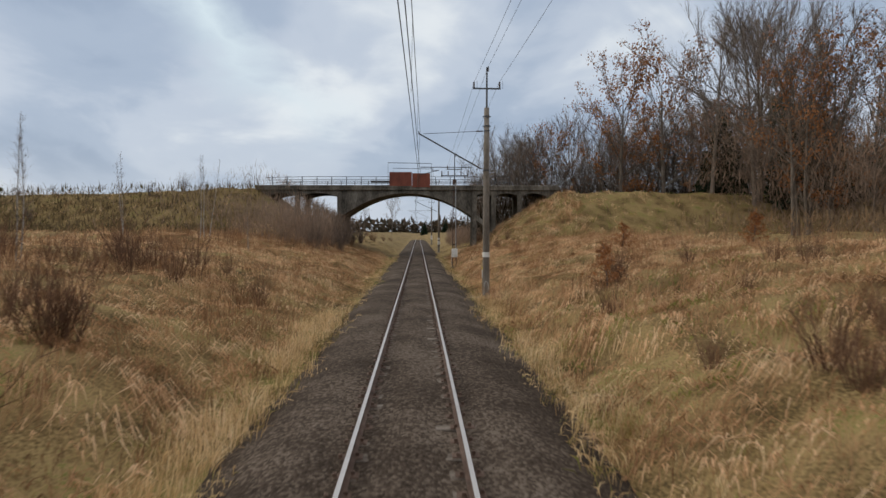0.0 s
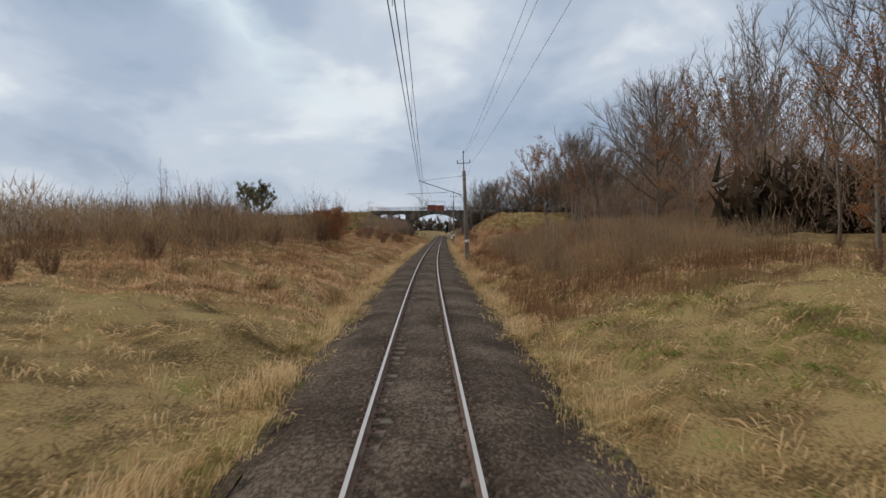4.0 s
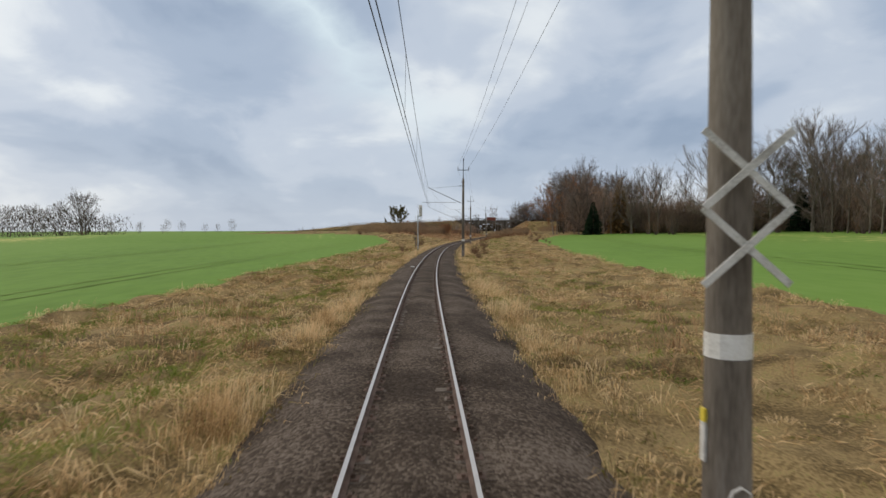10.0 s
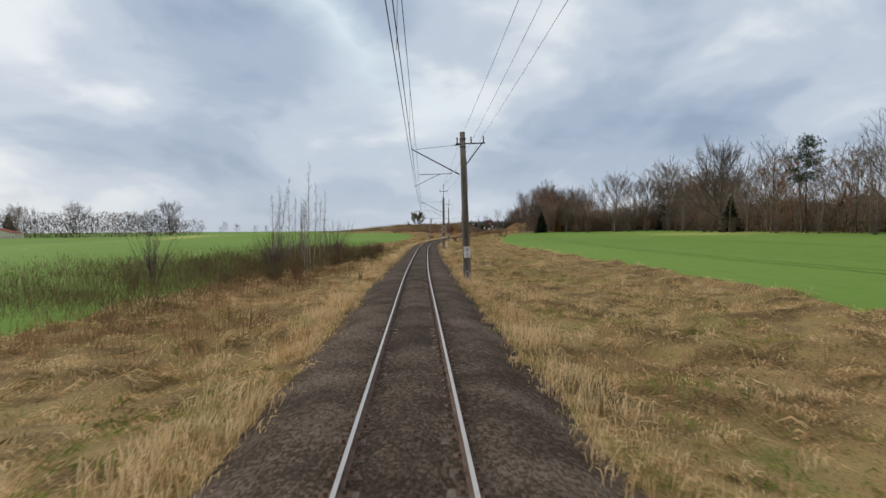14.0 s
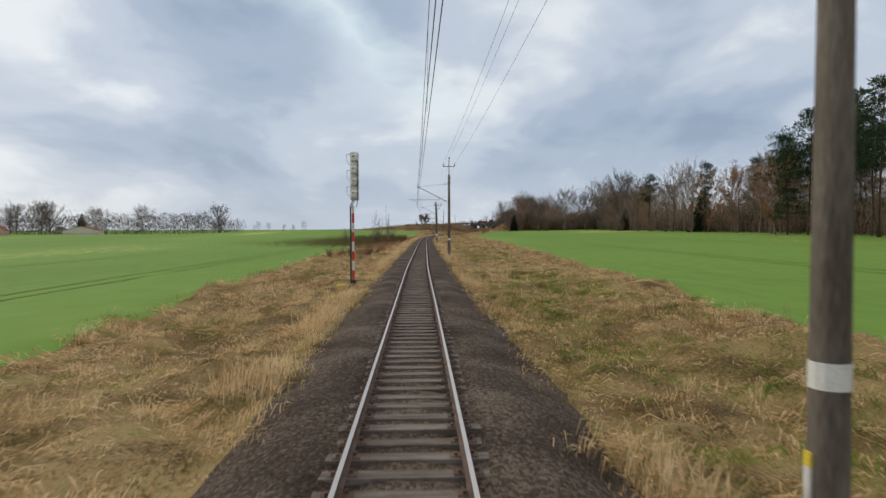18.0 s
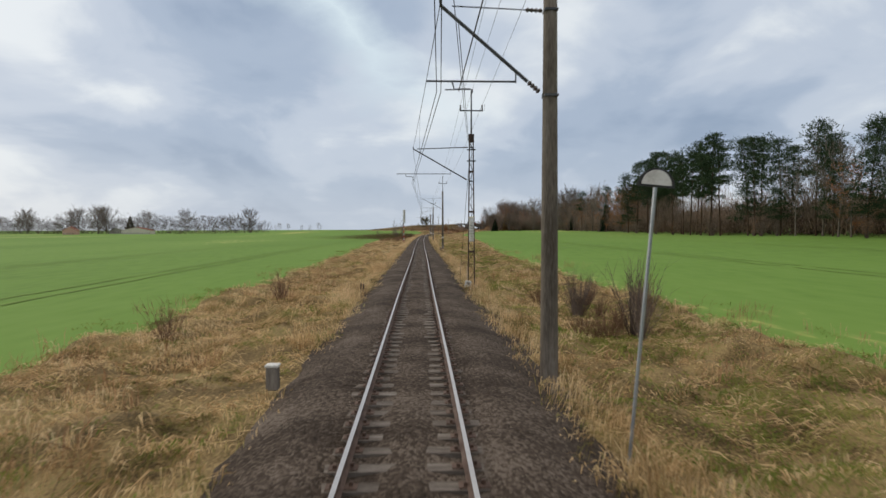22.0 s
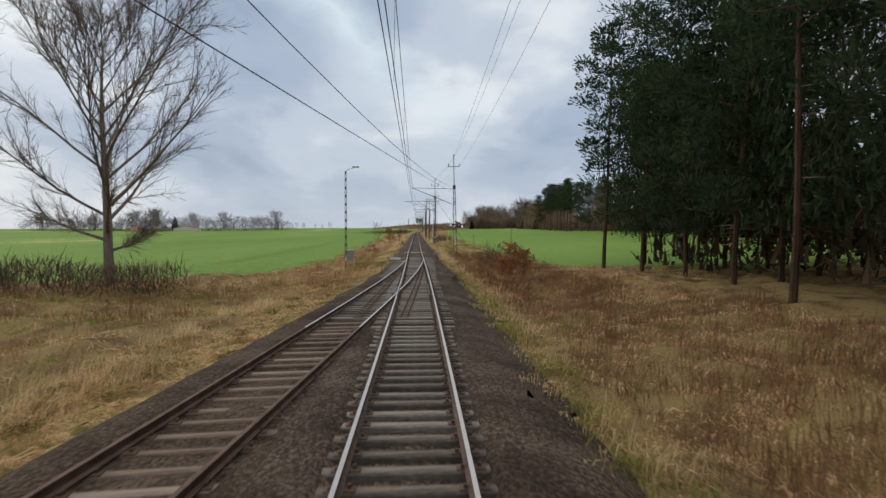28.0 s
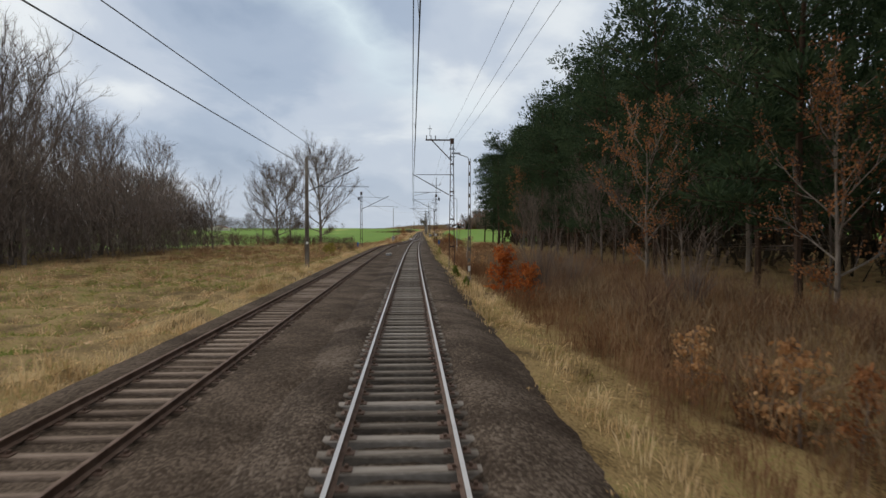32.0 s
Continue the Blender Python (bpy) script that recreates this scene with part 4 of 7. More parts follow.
# two masts by the bridge: one carries a white box and crossarms, one stands beyond
mast, L = lattice_mast(906.0, 3.6, 0, 0, 0, 0, 0, 0, 7.6, 8.6, 10.0, 0.0, wide=0.36, label="rusty lattice mast with crossarms and a white box")
bz = mast.matrix_basis.translation.z
part("switch_box", Mesher().box((0.55, 0.35, 0.8), (0.0, -0.3, 0.75 - bz), bevel=0.03), WHITE, mast, "white steel switch box")
part("crossarm", Mesher().box((2.6, 0.08, 0.08), L(3.6, 8.0)), STEEL, mast)
for dx in (-1.2, -0.6, 0.6, 1.2):
    ins = Mesher()
    insulator(ins, L(3.6 + dx, 8.04), (0, 0, 1), 0.4, 0.07)
    part("pin_insulator", ins, GLASSY, mast)
part("pipe", Mesher().tube([(0.12, -0.3, 1.0), (0.1, -0.2, 8.0)], 0.03, 5), GALV, mast)
MAST_TOPS.append((906.0, 3.6, 8.6, 10.0))
for y in (950.0, 1005.0):
    mast, L = concrete_mast(y, 3.6, label="distant grey concrete catenary mast behind the bridge")
    part("switch_box", Mesher().box((0.4, 0.3, 0.6), (0, -0.3, 1.6)), WHITE, mast, "white steel box")
note(950.0, -0.4), note(1005.0, -0.4)
STAGGER.pop(960.0), STAGGER.pop(1030.0)

# masts of the siding
for y, d, kind in ((57.2, -9.5, "pole"), (108.5, -9.3, "lattice")):
    if kind == "pole":
        m = stand(y, d)
        bz = m.translation.z
        mast = thing("catenary_mast", "brown and grey concrete catenary mast beside the siding", "catenary mast", m, "masts along the line")
        part("pole", Mesher().tube([(0, 0, -0.6), (0, 0, 0), (0, 0, 5), (0, 0, 9.2 - bz)], [0.22, 0.215, 0.18, 0.145], 12), CONCRETE, mast, smooth=True)
        part("white_band", Mesher().box((0.2, 0.02, 0.22), (0.05, -0.205, 1.4 - bz)), WHITE, mast, "white marker plate")
    else:
        mast, _ = lattice_mast(y, d, 0, 0, 0, 0, 0, 0, 9.0, 0, 0, 0.0, wide=0.4, label="dark steel lattice mast beside the siding")
        bz = mast.matrix_basis.translation.z
        part("switch_box", Mesher().box((0.3, 0.24, 0.75), (-0.6, 0, 1.2), bevel=0.02).box((0.3, 0.03, 0.04), (-0.38, 0, 1.2), slot=1), [BLUE, GALV], mast, "blue steel switch box")
        part("disconnector", Mesher().box((0.34, 0.4, 0.55), (-0.42, 0, 7.9 - bz), bevel=0.03), STEEL, mast, "dark disconnector box")
    a, b = Vector((0.15, 0, 6.1 - bz)), Vector((4.7, 0, 8.3 - bz))
    part("strut", Mesher().tube([a, b], 0.045, 6), STEEL, mast)
    part("tie_rod", Mesher().tube([(0.15, 0, 8.15 - bz), (4.2, 0, 8.05 - bz)], 0.02, 5), STEEL, mast)
    part("registration_tube", Mesher().tube([a + (b - a) * 0.2, (a + (b - a) * 0.2) + Vector((4.6, 0, 0.0))], 0.025, 5), STEEL, mast)
    ins = Mesher()
    insulator(ins, a + (b - a) * 0.03, b - a, 0.45, 0.06)
    part("strut_insulator", ins, GLASSY, mast)


# ---- wires ----
def sagging(m, p, q, sag, r, n=12):
    p, q = Vector(p), Vector(q)
    m.tube([p.lerp(q, i / n) - Vector((0, 0, 4 * sag * (i / n) * (1 - i / n))) for i in range(n + 1)], r, 4, caps=False)


keys = sorted(STAGGER)
keys = [-60.0] + keys + [1100.0]
STAGGER[-60.0] = (0.1, 7.6)
STAGGER[1100.0] = (0.0, 7.8)
line = thing("overhead_line", "black overhead wires hung over the track", "overhead wire")
for y0, y1 in zip(keys[:-1], keys[1:]):
    s0, z0 = STAGGER[y0]
    s1, z1 = STAGGER[y1]
    p0, p1 = (float(track_x(y0)) + s0, y0), (float(track_x(y1)) + s1, y1)
    sag = 0.9 * ((y1 - y0) / 72) ** 2
    m = Mesher()
    sagging(m, (*p0, z0), (*p1, z1), sag, 0.011, 10)
    part("messenger_wire", m, WIRE, line)
    for e in (-0.045, 0.045):
        m = Mesher()
        sagging(m, (p0[0] - 0.03 + e, y0, 5.68), (p1[0] - 0.03 + e, y1, 5.68), 0.04, 0.010, 6)
        part("contact_wire", m, WIRE, line)
    n = int((y1 - y0) / 9)
    for i in range(1, n):
        f = i / n
        x, y = p0[0] + (p1[0] - p0[0]) * f, y0 + (y1 - y0) * f
        zt = z0 + (z1 - z0) * f - 4 * sag * f * (1 - f)
        part("dropper", Mesher().tube([(x, y, zt), (x - 0.03, y, 5.69)], 0.005, 3, caps=False), WIRE, line)

# the second pair of wires where two tension lengths overlap
over = [(229.4, 3.7, 7.2), (254.0, 1.2, 7.6), (284.0, 0.9, 7.6), (309.3, 3.1, 8.3)]
for (y0, x0, z0), (y1, x1, z1) in zip(over[:-1], over[1:]):
    m = Mesher()
    sagging(m, (x0, y0, z0), (x1, y1, z1), 0.12, 0.012, 6)
    part("anchor_wire", m, WIRE, line, "wire leading to the anchor masts")
    m = Mesher()
    sagging(m, (x0 + 0.1, y0, z0 - 0.5), (x1 + 0.1, y1, z1 - 1.9 if y1 < 300 else z1 - 0.5), 0.05, 0.012, 6)
    part("anchor_wire", m, WIRE, line, "wire leading to the anchor masts")
# loose jumper cables on the mast by the station
for k in range(4):
    m = Mesher()
    sagging(m, (-0.3 + 0.05 * k, 111.8, 7.8 - 0.35 * k), (3.3, 111.8, 7.9 - 0.2 * k), 0.5 + 0.12 * k, 0.014, 10)
    part("jumper_cable", m, WIRE, line, "slack black jumper cable")
# insulators and a yoke where the anchor wires reach the lattice mast
for (x0, z0), (x1, z1) in (((3.7, 7.2), (1.2, 7.6)), ((3.8, 6.7), (1.3, 5.7))):
    p, q = Vector((x0, 229.4, z0)), Vector((x1, 254.0, z1))
    for f in (0.05, 0.16):
        m = Mesher()
        insulator(m, p.lerp(q, f), q - p, 0.62, 0.075)
        part("tension_insulator", m, GLASSY, line, "ribbed porcelain tension insulator")
    c = p.lerp(q, 0.11)
    part("yoke_plate", Mesher().box((0.06, 0.26, 0.44), (c.x, c.y, c.z - 0.05), bevel=0.01), STEEL, line, "grey steel yoke plate")

feeder = thing("feeder_line", "thin feeder wires strung along the mast heads", "wire")
tops = sorted([t for t in MAST_TOPS if t[2]] + [(521.5, 3.6, 8.5, 8.7), (-70.0, 3.5, 10.4, 10.8), (1100.0, 3.6, 10.2, 11.2), (950.0, 3.6, 10.2, 11.2), (1005.0, 3.6, 10.2, 11.2)])
for (y0, d0, a0, t0), (y1, d1, a1, t1) in zip(tops[:-1], tops[1:]):
    x0, x1 = float(track_x(y0)) + d0, float(track_x(y1)) + d1
    for o0, o1, z0, z1 in ((-0.67, -0.67, a0 + 0.34, a1 + 0.34), (0.67, 0.67, a0 + 0.34, a1 + 0.34), (0.07, 0.07, t0 + 0.03, t1 + 0.03)):
        m = Mesher()
        sagging(m, (x0 + o0, y0, z0), (x1 + o1, y1, z1), 0.55 * ((y1 - y0) / 72) ** 2, 0.0075, 8)
        part("feeder_wire", m, WIRE, feeder)

side_line = thing("siding_overhead_line", "black overhead wires above the siding", "overhead wire")
pts = [(-60.0, -4.7), (57.2, -5.38), (108.5, -4.98), (187.3, 4.5)]
low_x = {-60.0: -2.6, 57.2: -4.9, 108.5: -4.68, 187.3: 4.6}
for (y0, x0), (y1, x1) in zip(pts[:-1], pts[1:]):
    m = Mesher()
    sagging(m, (x0, y0, 8.0), (x1, y1, 8.0 if y1 < 150 else 8.0), 0.95, 0.013, 10)
    part("messenger_wire", m, WIRE, side_line)
    m = Mesher()
    sagging(m, (low_x[y0], y0, 5.65), (low_x[y1], y1, 5.65 if y1 < 150 else 7.3), 0.08, 0.013, 8)
    part("contact_wire", m, WIRE, side_line)

# ---- siding and turnout ----
def siding_off(y):
    return np.interp(y, [-40, 84, 92, 100, 110, 121, 132, 141, 150, 156, 160, 163, 165], [-4.42, -4.42, -4.36, -4.12, -3.55, -2.66, -1.78, -1.10, -0.56, -0.29, -0.15, -0.05, 0.0])


siding = thing("siding_track", "rusty siding track with brown wooden sleepers and weeds", "railway track")
for side, end in ((-1, 164.6), (1, 164.2)):
    part("rail", Mesher().sweep(line_path(-40, 126, 2.0, 0.7535 * side, -0.004, siding_off), RAIL_SEC), [RUST, RUST], siding, "dull rusty rail")
    part("closure_rail", Mesher().sweep(line_path(126, end, 1.0, 0.7535 * side, -0.004, siding_off), RAIL_SEC, slots=RAIL_SLOT), [RUST, RAILTOP], siding, "worn bright turnout rail")
for y in (146.0, 152.4, 157.5, 161.5):
    part("tie_bar", Mesher().box((1.2, 0.06, 0.03), (float(siding_off(y)) + 0.1, y, -0.09)), STEEL, siding)
SLEEP2 = sleeper_mesh("old_sleeper", 2.5, OLDWOOD)
for y in np.arange(-38, 128, 0.64):
    part("sleeper", SLEEP2, None, siding, at=pose(float(track_x(y) + siding_off(y)) + rng.uniform(-.05, .05), y, rng.uniform(-.015, .01) - 0.01, 0, 0, rng.uniform(-2, 2) + (6 if 90 < y < 128 else 0)))
LONG = sleeper_mesh("turnout_sleeper", 3.4, SLEEPER)
for y in np.arange(129, 170, PITCH):
    part("turnout_sleeper", LONG, None, siding, at=pose(float(siding_off(y)) * 0.5 - 0.02, y, -0.004, 0, 0, 0))
part("crossing_frog", Mesher().box((0.30, 3.2, 0.05), (-0.78, 136.5, -0.03), bevel=0.01), STEEL, siding, "worn steel crossing")
for s in (-0.66, 0.66):
    part("check_rail", Mesher().box((0.06, 5.0, 0.06), (s, 136.5, -0.02)), RUST, siding)
YS = np.arange(-40, 152, 0.5)
SS = np.array([-2.3, -1.95, -1.65, -1.05, -0.9, -0.6, 0, 0.6, 0.9, 1.05, 1.7, 2.4, 3.0])
ysg, ssg = np.repeat(YS[:, None], len(SS), 1), np.repeat(SS[None], len(YS), 0)
dsg = siding_off(ysg) + ssg + (np.abs(ssg) > 2) * (0.3 * hash_noise(ysg, ssg * 0 + np.sign(ssg) * 4, 2.1) + 0.3 * hash_noise(ysg, ssg * 0 + np.sign(ssg) * 6, 7.0))
zsg = np.interp(np.abs(ssg), [0, 1.4, 1.8, 2.4, 3.0], [-0.225, -0.235, -0.28, -0.36, -0.5]) + np.interp(ysg, [42, 54, 100, 130], [0, 0.062, 0.062, 0.0]) * (np.abs(ssg) < 1.3) + 0.03 * hash_noise(ysg, dsg, 0.8) + 0.02 * hash_noise(ysg, dsg, 0.3)
zsg = np.where(np.abs(ssg) > 0.9, np.maximum(zsg, np.interp(np.abs(ssg), [0.9, 1.05, 1.7, 2.3], [-0.2, -0.128, -0.14, -9]) + 0.012 * hash_noise(ysg, dsg, 0.5)), zsg)
zsg = np.where(ssg > 1.5, np.maximum(zsg, -0.165 + 0.02 * hash_noise(ysg, dsg, 0.6)), zsg) - np.where(dsg > -1.9, 0.12, 0)
zsg[:, 0] -= 0.3
i3 = np.arange(ysg.size).reshape(ysg.shape)
q3 = np.stack([i3[:-1, :-1], i3[:-1, 1:], i3[1:, 1:], i3[1:, :-1]], -1).reshape(-1)
tagged(new("siding_trackbed", quick_mesh("siding_trackbed", np.stack([track_x(ysg) + dsg, ysg, zsg], -1).reshape(-1, 3), q3, 4, DIRT)), "brown crushed stone bed of the siding", "trackbed", kind="structure")

# ---- signals, signs and line-side furniture ----
def signal(y, d, top, head, stripes, offset, label):
    m = stand(y, d)
    bz = m.translation.z
    s = thing("railway_signal", label, "railway signal", m)
    part("base", Mesher().box((0.5, 0.5, 0.25), (0, 0, 0.0), bevel=0.03).box((0.34, 0.34, 0.3), (0, 0, 0.25), bevel=0.02), BLACK, s, "black foot of the post")
    if stripes:
        z, i = 0.4, 0
        while z < top - bz - 0.05:
            z2 = min(z + 0.56, top - bz)
            part("post_section", Mesher().tube([(0, 0, z), (0, 0, z2)], 0.075, 10), RED if i % 2 == 0 else WHITE, s, "red band" if i % 2 == 0 else "white band")
            z, i = z2, i + 1
        part("cable_pipe", Mesher().tube([(-0.11, -0.06, 0.2), (-0.11, -0.06, top - bz - 0.1), (0.15 * (offset > 0), -0.06, top - bz + 0.4), (0.12, -0.1, head[1] - bz - 0.3)], 0.028, 5), BLACK, s)
        part("cable_pipe", Mesher().tube([(-0.16, -0.03, 0.2), (-0.16, -0.03, top - bz), (0.1, -0.03, top - bz + 0.5), (0.17, -0.1, head[1] - bz - 0.3)], 0.028, 5), BLACK, s)
    else:
        part("post", Mesher().tube([(0, 0, 0.2), (0, 0, top - bz)], 0.085, 10), GALV, s)
        part("bracket", Mesher().box((offset + 0.2, 0.12, 0.12), (offset / 2, 0, top - bz - 0.25)).tube([(0.02, 0, top - bz - 1.5), (offset, 0, top - bz - 0.35)], 0.04, 6), GALV, s)
        part("tag", Mesher().box((0.1, 0.02, 0.4), (0.1, -0.09, 1.6)), WHITE, s)
    z0, z1 = head[0] - bz, head[1] - bz
    part("head", Mesher().box((0.5, 0.26, z1 - z0), (offset, 0, (z0 + z1) / 2), bevel=0.06), WHITE, s, "white back of the signal head")
    n = max(2, int((z1 - z0) / 0.58))
    for i in range(n):
        zc = z0 + (i + 0.5) * (z1 - z0) / n
        part("lamp_housing", Mesher().box((0.34, 0.16, 0.4), (offset, -0.18, zc), bevel=0.04), WHITE, s)
        part("hinge", Mesher().box((0.14, 0.05, 0.05), (offset - 0.05, -0.27, zc + 0.1)), CABINET, s)
        part("hood", Mesher().tube([(offset, 0.13, zc), (offset, 0.42, zc + 0.02)], 0.13, 10, caps=False), BLACK, s)
    for i in range(max(1, n - 1)):
        zc = z0 + 0.3 + i * 0.95
        part("step_iron", Mesher().tube([(offset - 0.2, -0.1, zc + 0.5), (offset - 0.42, -0.3, zc + 0.48), (offset - 0.40, -0.3, zc + 0.1), (offset - 0.28, -0.12, zc - 0.1)], 0.014, 4), STEEL, s)
    part("ladder_pipe", Mesher().tube([(offset + 0.12, -0.2, z0 - 0.4), (offset + 0.2, -0.26, z0), (offset + 0.2, -0.26, z1 - 0.5)], 0.025, 5), BLACK, s)
    return s


signal(682.3, -3.7, 5.2, (5.0, 6.75), False, 0.42, "tall grey signal post seen from behind, with a white head")
signal(413.6, -3.75, 4.15, (4.45, 7.3), True, 0.1, "red and white banded signal post with a long white head")
buoy = thing("yellow_marker", "small bright yellow cap lying in the grass", "cable marker", stand(413.9, -4.6))
part("cap", Mesher().tube([(-0.2, 0, 0.12), (-0.15, 0, 0.14), (0.15, 0, 0.14), (0.2, 0, 0.12)], [0.03, 0.08, 0.08, 0.03], 8), YELLOW, buoy)


def cross_board(y, d, z0, w, h, n, mat, post, label):
    """Slats crossed in a lattice on a post."""
    m = stand(y, d)
    bz = m.translation.z
    s = thing("lattice_sign", label, "railway sign", m, "lattice signs")
    for i in range(n):
        za, zb = z0 - bz + h * i / n, z0 - bz + h * (i + 1) / n
        for e in (-1, 1):
            p, q = Vector((-e * w / 2, -0.06 - 0.012 * e, za)), Vector((e * w / 2, -0.06 - 0.012 * e, zb))
            r = q - p
            part("slat", Mesher().box((r.length, 0.02, 0.075), (p + q) / 2, Matrix.Rotation(-math.atan2(r.z, r.x), 3, "Y")), mat, s)
    if post:
        part("post", Mesher().box((0.09, 0.09, z0 + h - bz), (0, 0, (z0 + h - bz) / 2), bevel=0.01), post, s)
    return s


cross_board(691.5, -4.9, 1.0, 1.0, 1.6, 2, BLACK, STEEL, "black slatted lattice sign on a thin post in the grass")
cross_board(225.5, -2.99, 1.1, 0.72, 1.25, 3, BLACK, OLDWOOD, "black slatted lattice sign on a grey wooden post")
cross_board(591.8, 3.4 - 0.0, 2.2, 0.9, 1.55, 2, STONE, None, "pale wooden lattice sign fixed to a concrete mast").location.y -= 0.27

# half-round board on a leaning pole
m = stand(280.3, 3.45)
halfsign = thing("half_round_sign", "white half-round sign with a black rim on a leaning grey pole", "railway sign", m @ pose(0, 0, 0, 0, 5.0, 0))
part("pole", Mesher().tube([(0, 0, -0.3), (0, 0, 4.42)], 0.03, 8), GALV, halfsign)
for r, yy, mt, nm in ((0.30, -0.035, BLACK, "rim"), (0.235, -0.047, WHITE, "board")):
    arc = [(r * math.cos(math.pi * k / 16), r * math.sin(math.pi * k / 16) + (0.0 if nm == "rim" else 0.035)) for k in range(17)]
    b = Mesher()
    n = len(arc)
    b.add([(x, yy, 4.42 + z) for x, z in arc] + [(x, yy + 0.012, 4.42 + z) for x, z in arc], [tuple(range(n)), tuple(range(2 * n - 1, n - 1, -1))] + [(i, n + i, n + (i + 1) % n, (i + 1) % n) for i in range(n)])
    part(nm, b, mt, halfsign)

# kilometre stone, cable blocks and stumps
m = stand(305.0, 2.75, z=-0.655)
kms = thing("kilometre_stone", "tilted white kilometre stone with worn black figures", "kilometre stone", m @ pose(0, 0, 0, 0, 8, 0))
part("stone", Mesher().box((0.36, 0.2, 0.75), (0, 0, 0.2), bevel=0.05), STONE, kms)
text_part("20", 0.17, kms, pose(0, -0.103, 0.42, 90, 0, 0), BLACK)
part("worn_figure", Mesher().box((0.13, 0.004, 0.05), (0.0, -0.102, 0.22)), CABINET, kms, "worn unreadable figure")


def block(name, y, d, size, mat, lid, label, category, z=None):
    m = stand(y, d, z=z)
    b = thing(name, label, category, m)
    part("body", Mesher().box(size, (0, 0, size[2] * 0.4), bevel=0.02), mat, b)
    if lid:
        part("lid", Mesher().box((size[0] * 1.12, size[1] * 1.12, 0.06), (0, 0, size[2] * 0.9 + 0.03), bevel=0.015), lid, b, "white lid")
    return b


block("cable_block", 283.0, -2.75, (0.24, 0.22, 0.45), CONCRETE, WHITE, "concrete cable block with a white lid beside the ballast", "cable block", z=-0.36)
block("cable_block", 633.0, -1.12, (0.26, 0.2, 0.3), CONCRETE, WHITE, "pale concrete block beside the rail", "cable block", z=-0.3)
twin = thing("cable_block", "dark twin box with two white lids between the tracks", "cable block", stand(66.8, -2.45, z=-0.36))
for dx, dy in ((-0.13, -0.2), (0.11, 0.2)):
    part("body", Mesher().box((0.30, 0.32, 0.40), (dx, dy, 0.18), bevel=0.02), CABINET, twin)
    part("lid", Mesher().box((0.34, 0.38, 0.05), (dx, dy, 0.405), bevel=0.015), WHITE, twin, "white lid")
block("marker_stone", 100.2, -2.6, (0.12, 0.12, 0.34), STONE, None, "small white marker stone between the tracks", "marker stone", z=-0.3)
for y, d in ((521.9, -3.7), (252.3, -3.05), (301.5, -2.7), (370.2, 3.3), (371.5, 3.4), (372.6, 3.45)):
    m = stand(y, d)
    p = thing("wooden_stump", "short dark wooden post standing in the grass", "post", m, "stumps")
    part("post", Mesher().tube([(-0.06, 0, -0.2), (-0.06, 0, 0.62)], [0.05, 0.045], 6).tube([(0.06, 0.02, -0.2), (0.06, 0.02, 0.58)], [0.05, 0.045], 6), OLDWOOD, p)


def lamp_post(y, d, top, kind, aim, label):
    m = stand(y, d)
    bz = m.translation.z
    s = thing("lamp_post", label, "lamp post", m, "lamp posts")
    h = top - bz
    if kind == "slotted":
        for e in (-1, 1):
            part("flange", Mesher().add([(e * 0.11, -0.08, -0.5), (e * 0.06, -0.08, -0.5), (e * 0.035, -0.06, h), (e * 0.07, -0.06, h), (e * 0.11, 0.08, -0.5), (e * 0.06, 0.08, -0.5), (e * 0.035, 0.06, h), (e * 0.07, 0.06, h)],
                                        [(0, 1, 2, 3), (7, 6, 5, 4), (0, 3, 7, 4), (1, 5, 6, 2), (3, 2, 6, 7)]), CONCRETE, s)
        for k in range(int(h / 0.75) + 1):
            z = 0.1 + k * 0.75
            part("web", Mesher().box((0.13 - 0.05 * z / h, 0.1, 0.26), (0, 0, min(z, h - 0.13))), CONCRETE, s)
        part("bracket_arm", Mesher().tube([(0, 0, h - 0.3), (aim * 0.12, 0, h + 0.1), (aim * 0.75, 0, h + 0.32)], 0.03, 6), GALV, s)
        hd = Vector((aim * 0.95, 0, h + 0.37))
    else:
        part("pole", Mesher().tube([(0, 0, -0.4), (0, 0, h * 0.85), (-0.02 * 0, 0, h - 0.25), (aim * 0.15, 0, h - 0.06), (aim * 0.35, 0, h)], [0.06, 0.05, 0.042, 0.038, 0.035], 8), GALV, s)
        hd = Vector((aim * 0.55, 0, h + 0.02))
    part("lamp_head", Mesher().add([(hd.x + a * 0.3, b * 0.11 * (1 if a * aim < 0 else 0.9), hd.z + c) for a in (-1, 1) for b in (-1, 1) for c in (-0.05, 0.06)],
                                   [(0, 1, 3, 2), (4, 6, 7, 5), (0, 4, 5, 1), (2, 3, 7, 6), (0, 2, 6, 4), (1, 5, 7, 3)]), GALV, s, "pale lamp head")
    part("fuse_box", Mesher().box((0.14, 0.08, 0.36), (0.0, -0.13, 1.0)), WHITE, s)
    part("base_sleeve", Mesher().box((0.30, 0.26, 0.25), (0, 0, 0.25), bevel=0.02), WHITE if kind != "slotted" else CONCRETE, s)
    return s


lamp_post(166.5, -6.4, 8.0, "slotted", 1, "slotted concrete lamp post with a single arm")
lamp_post(107.0, 7.25, 7.9, "steel", -1, "slim grey steel lamp post with a curved arm")
lamp_post(43.4, 4.15, 7.6, "slotted", -1, "slotted concrete lamp post with a pale lamp head")

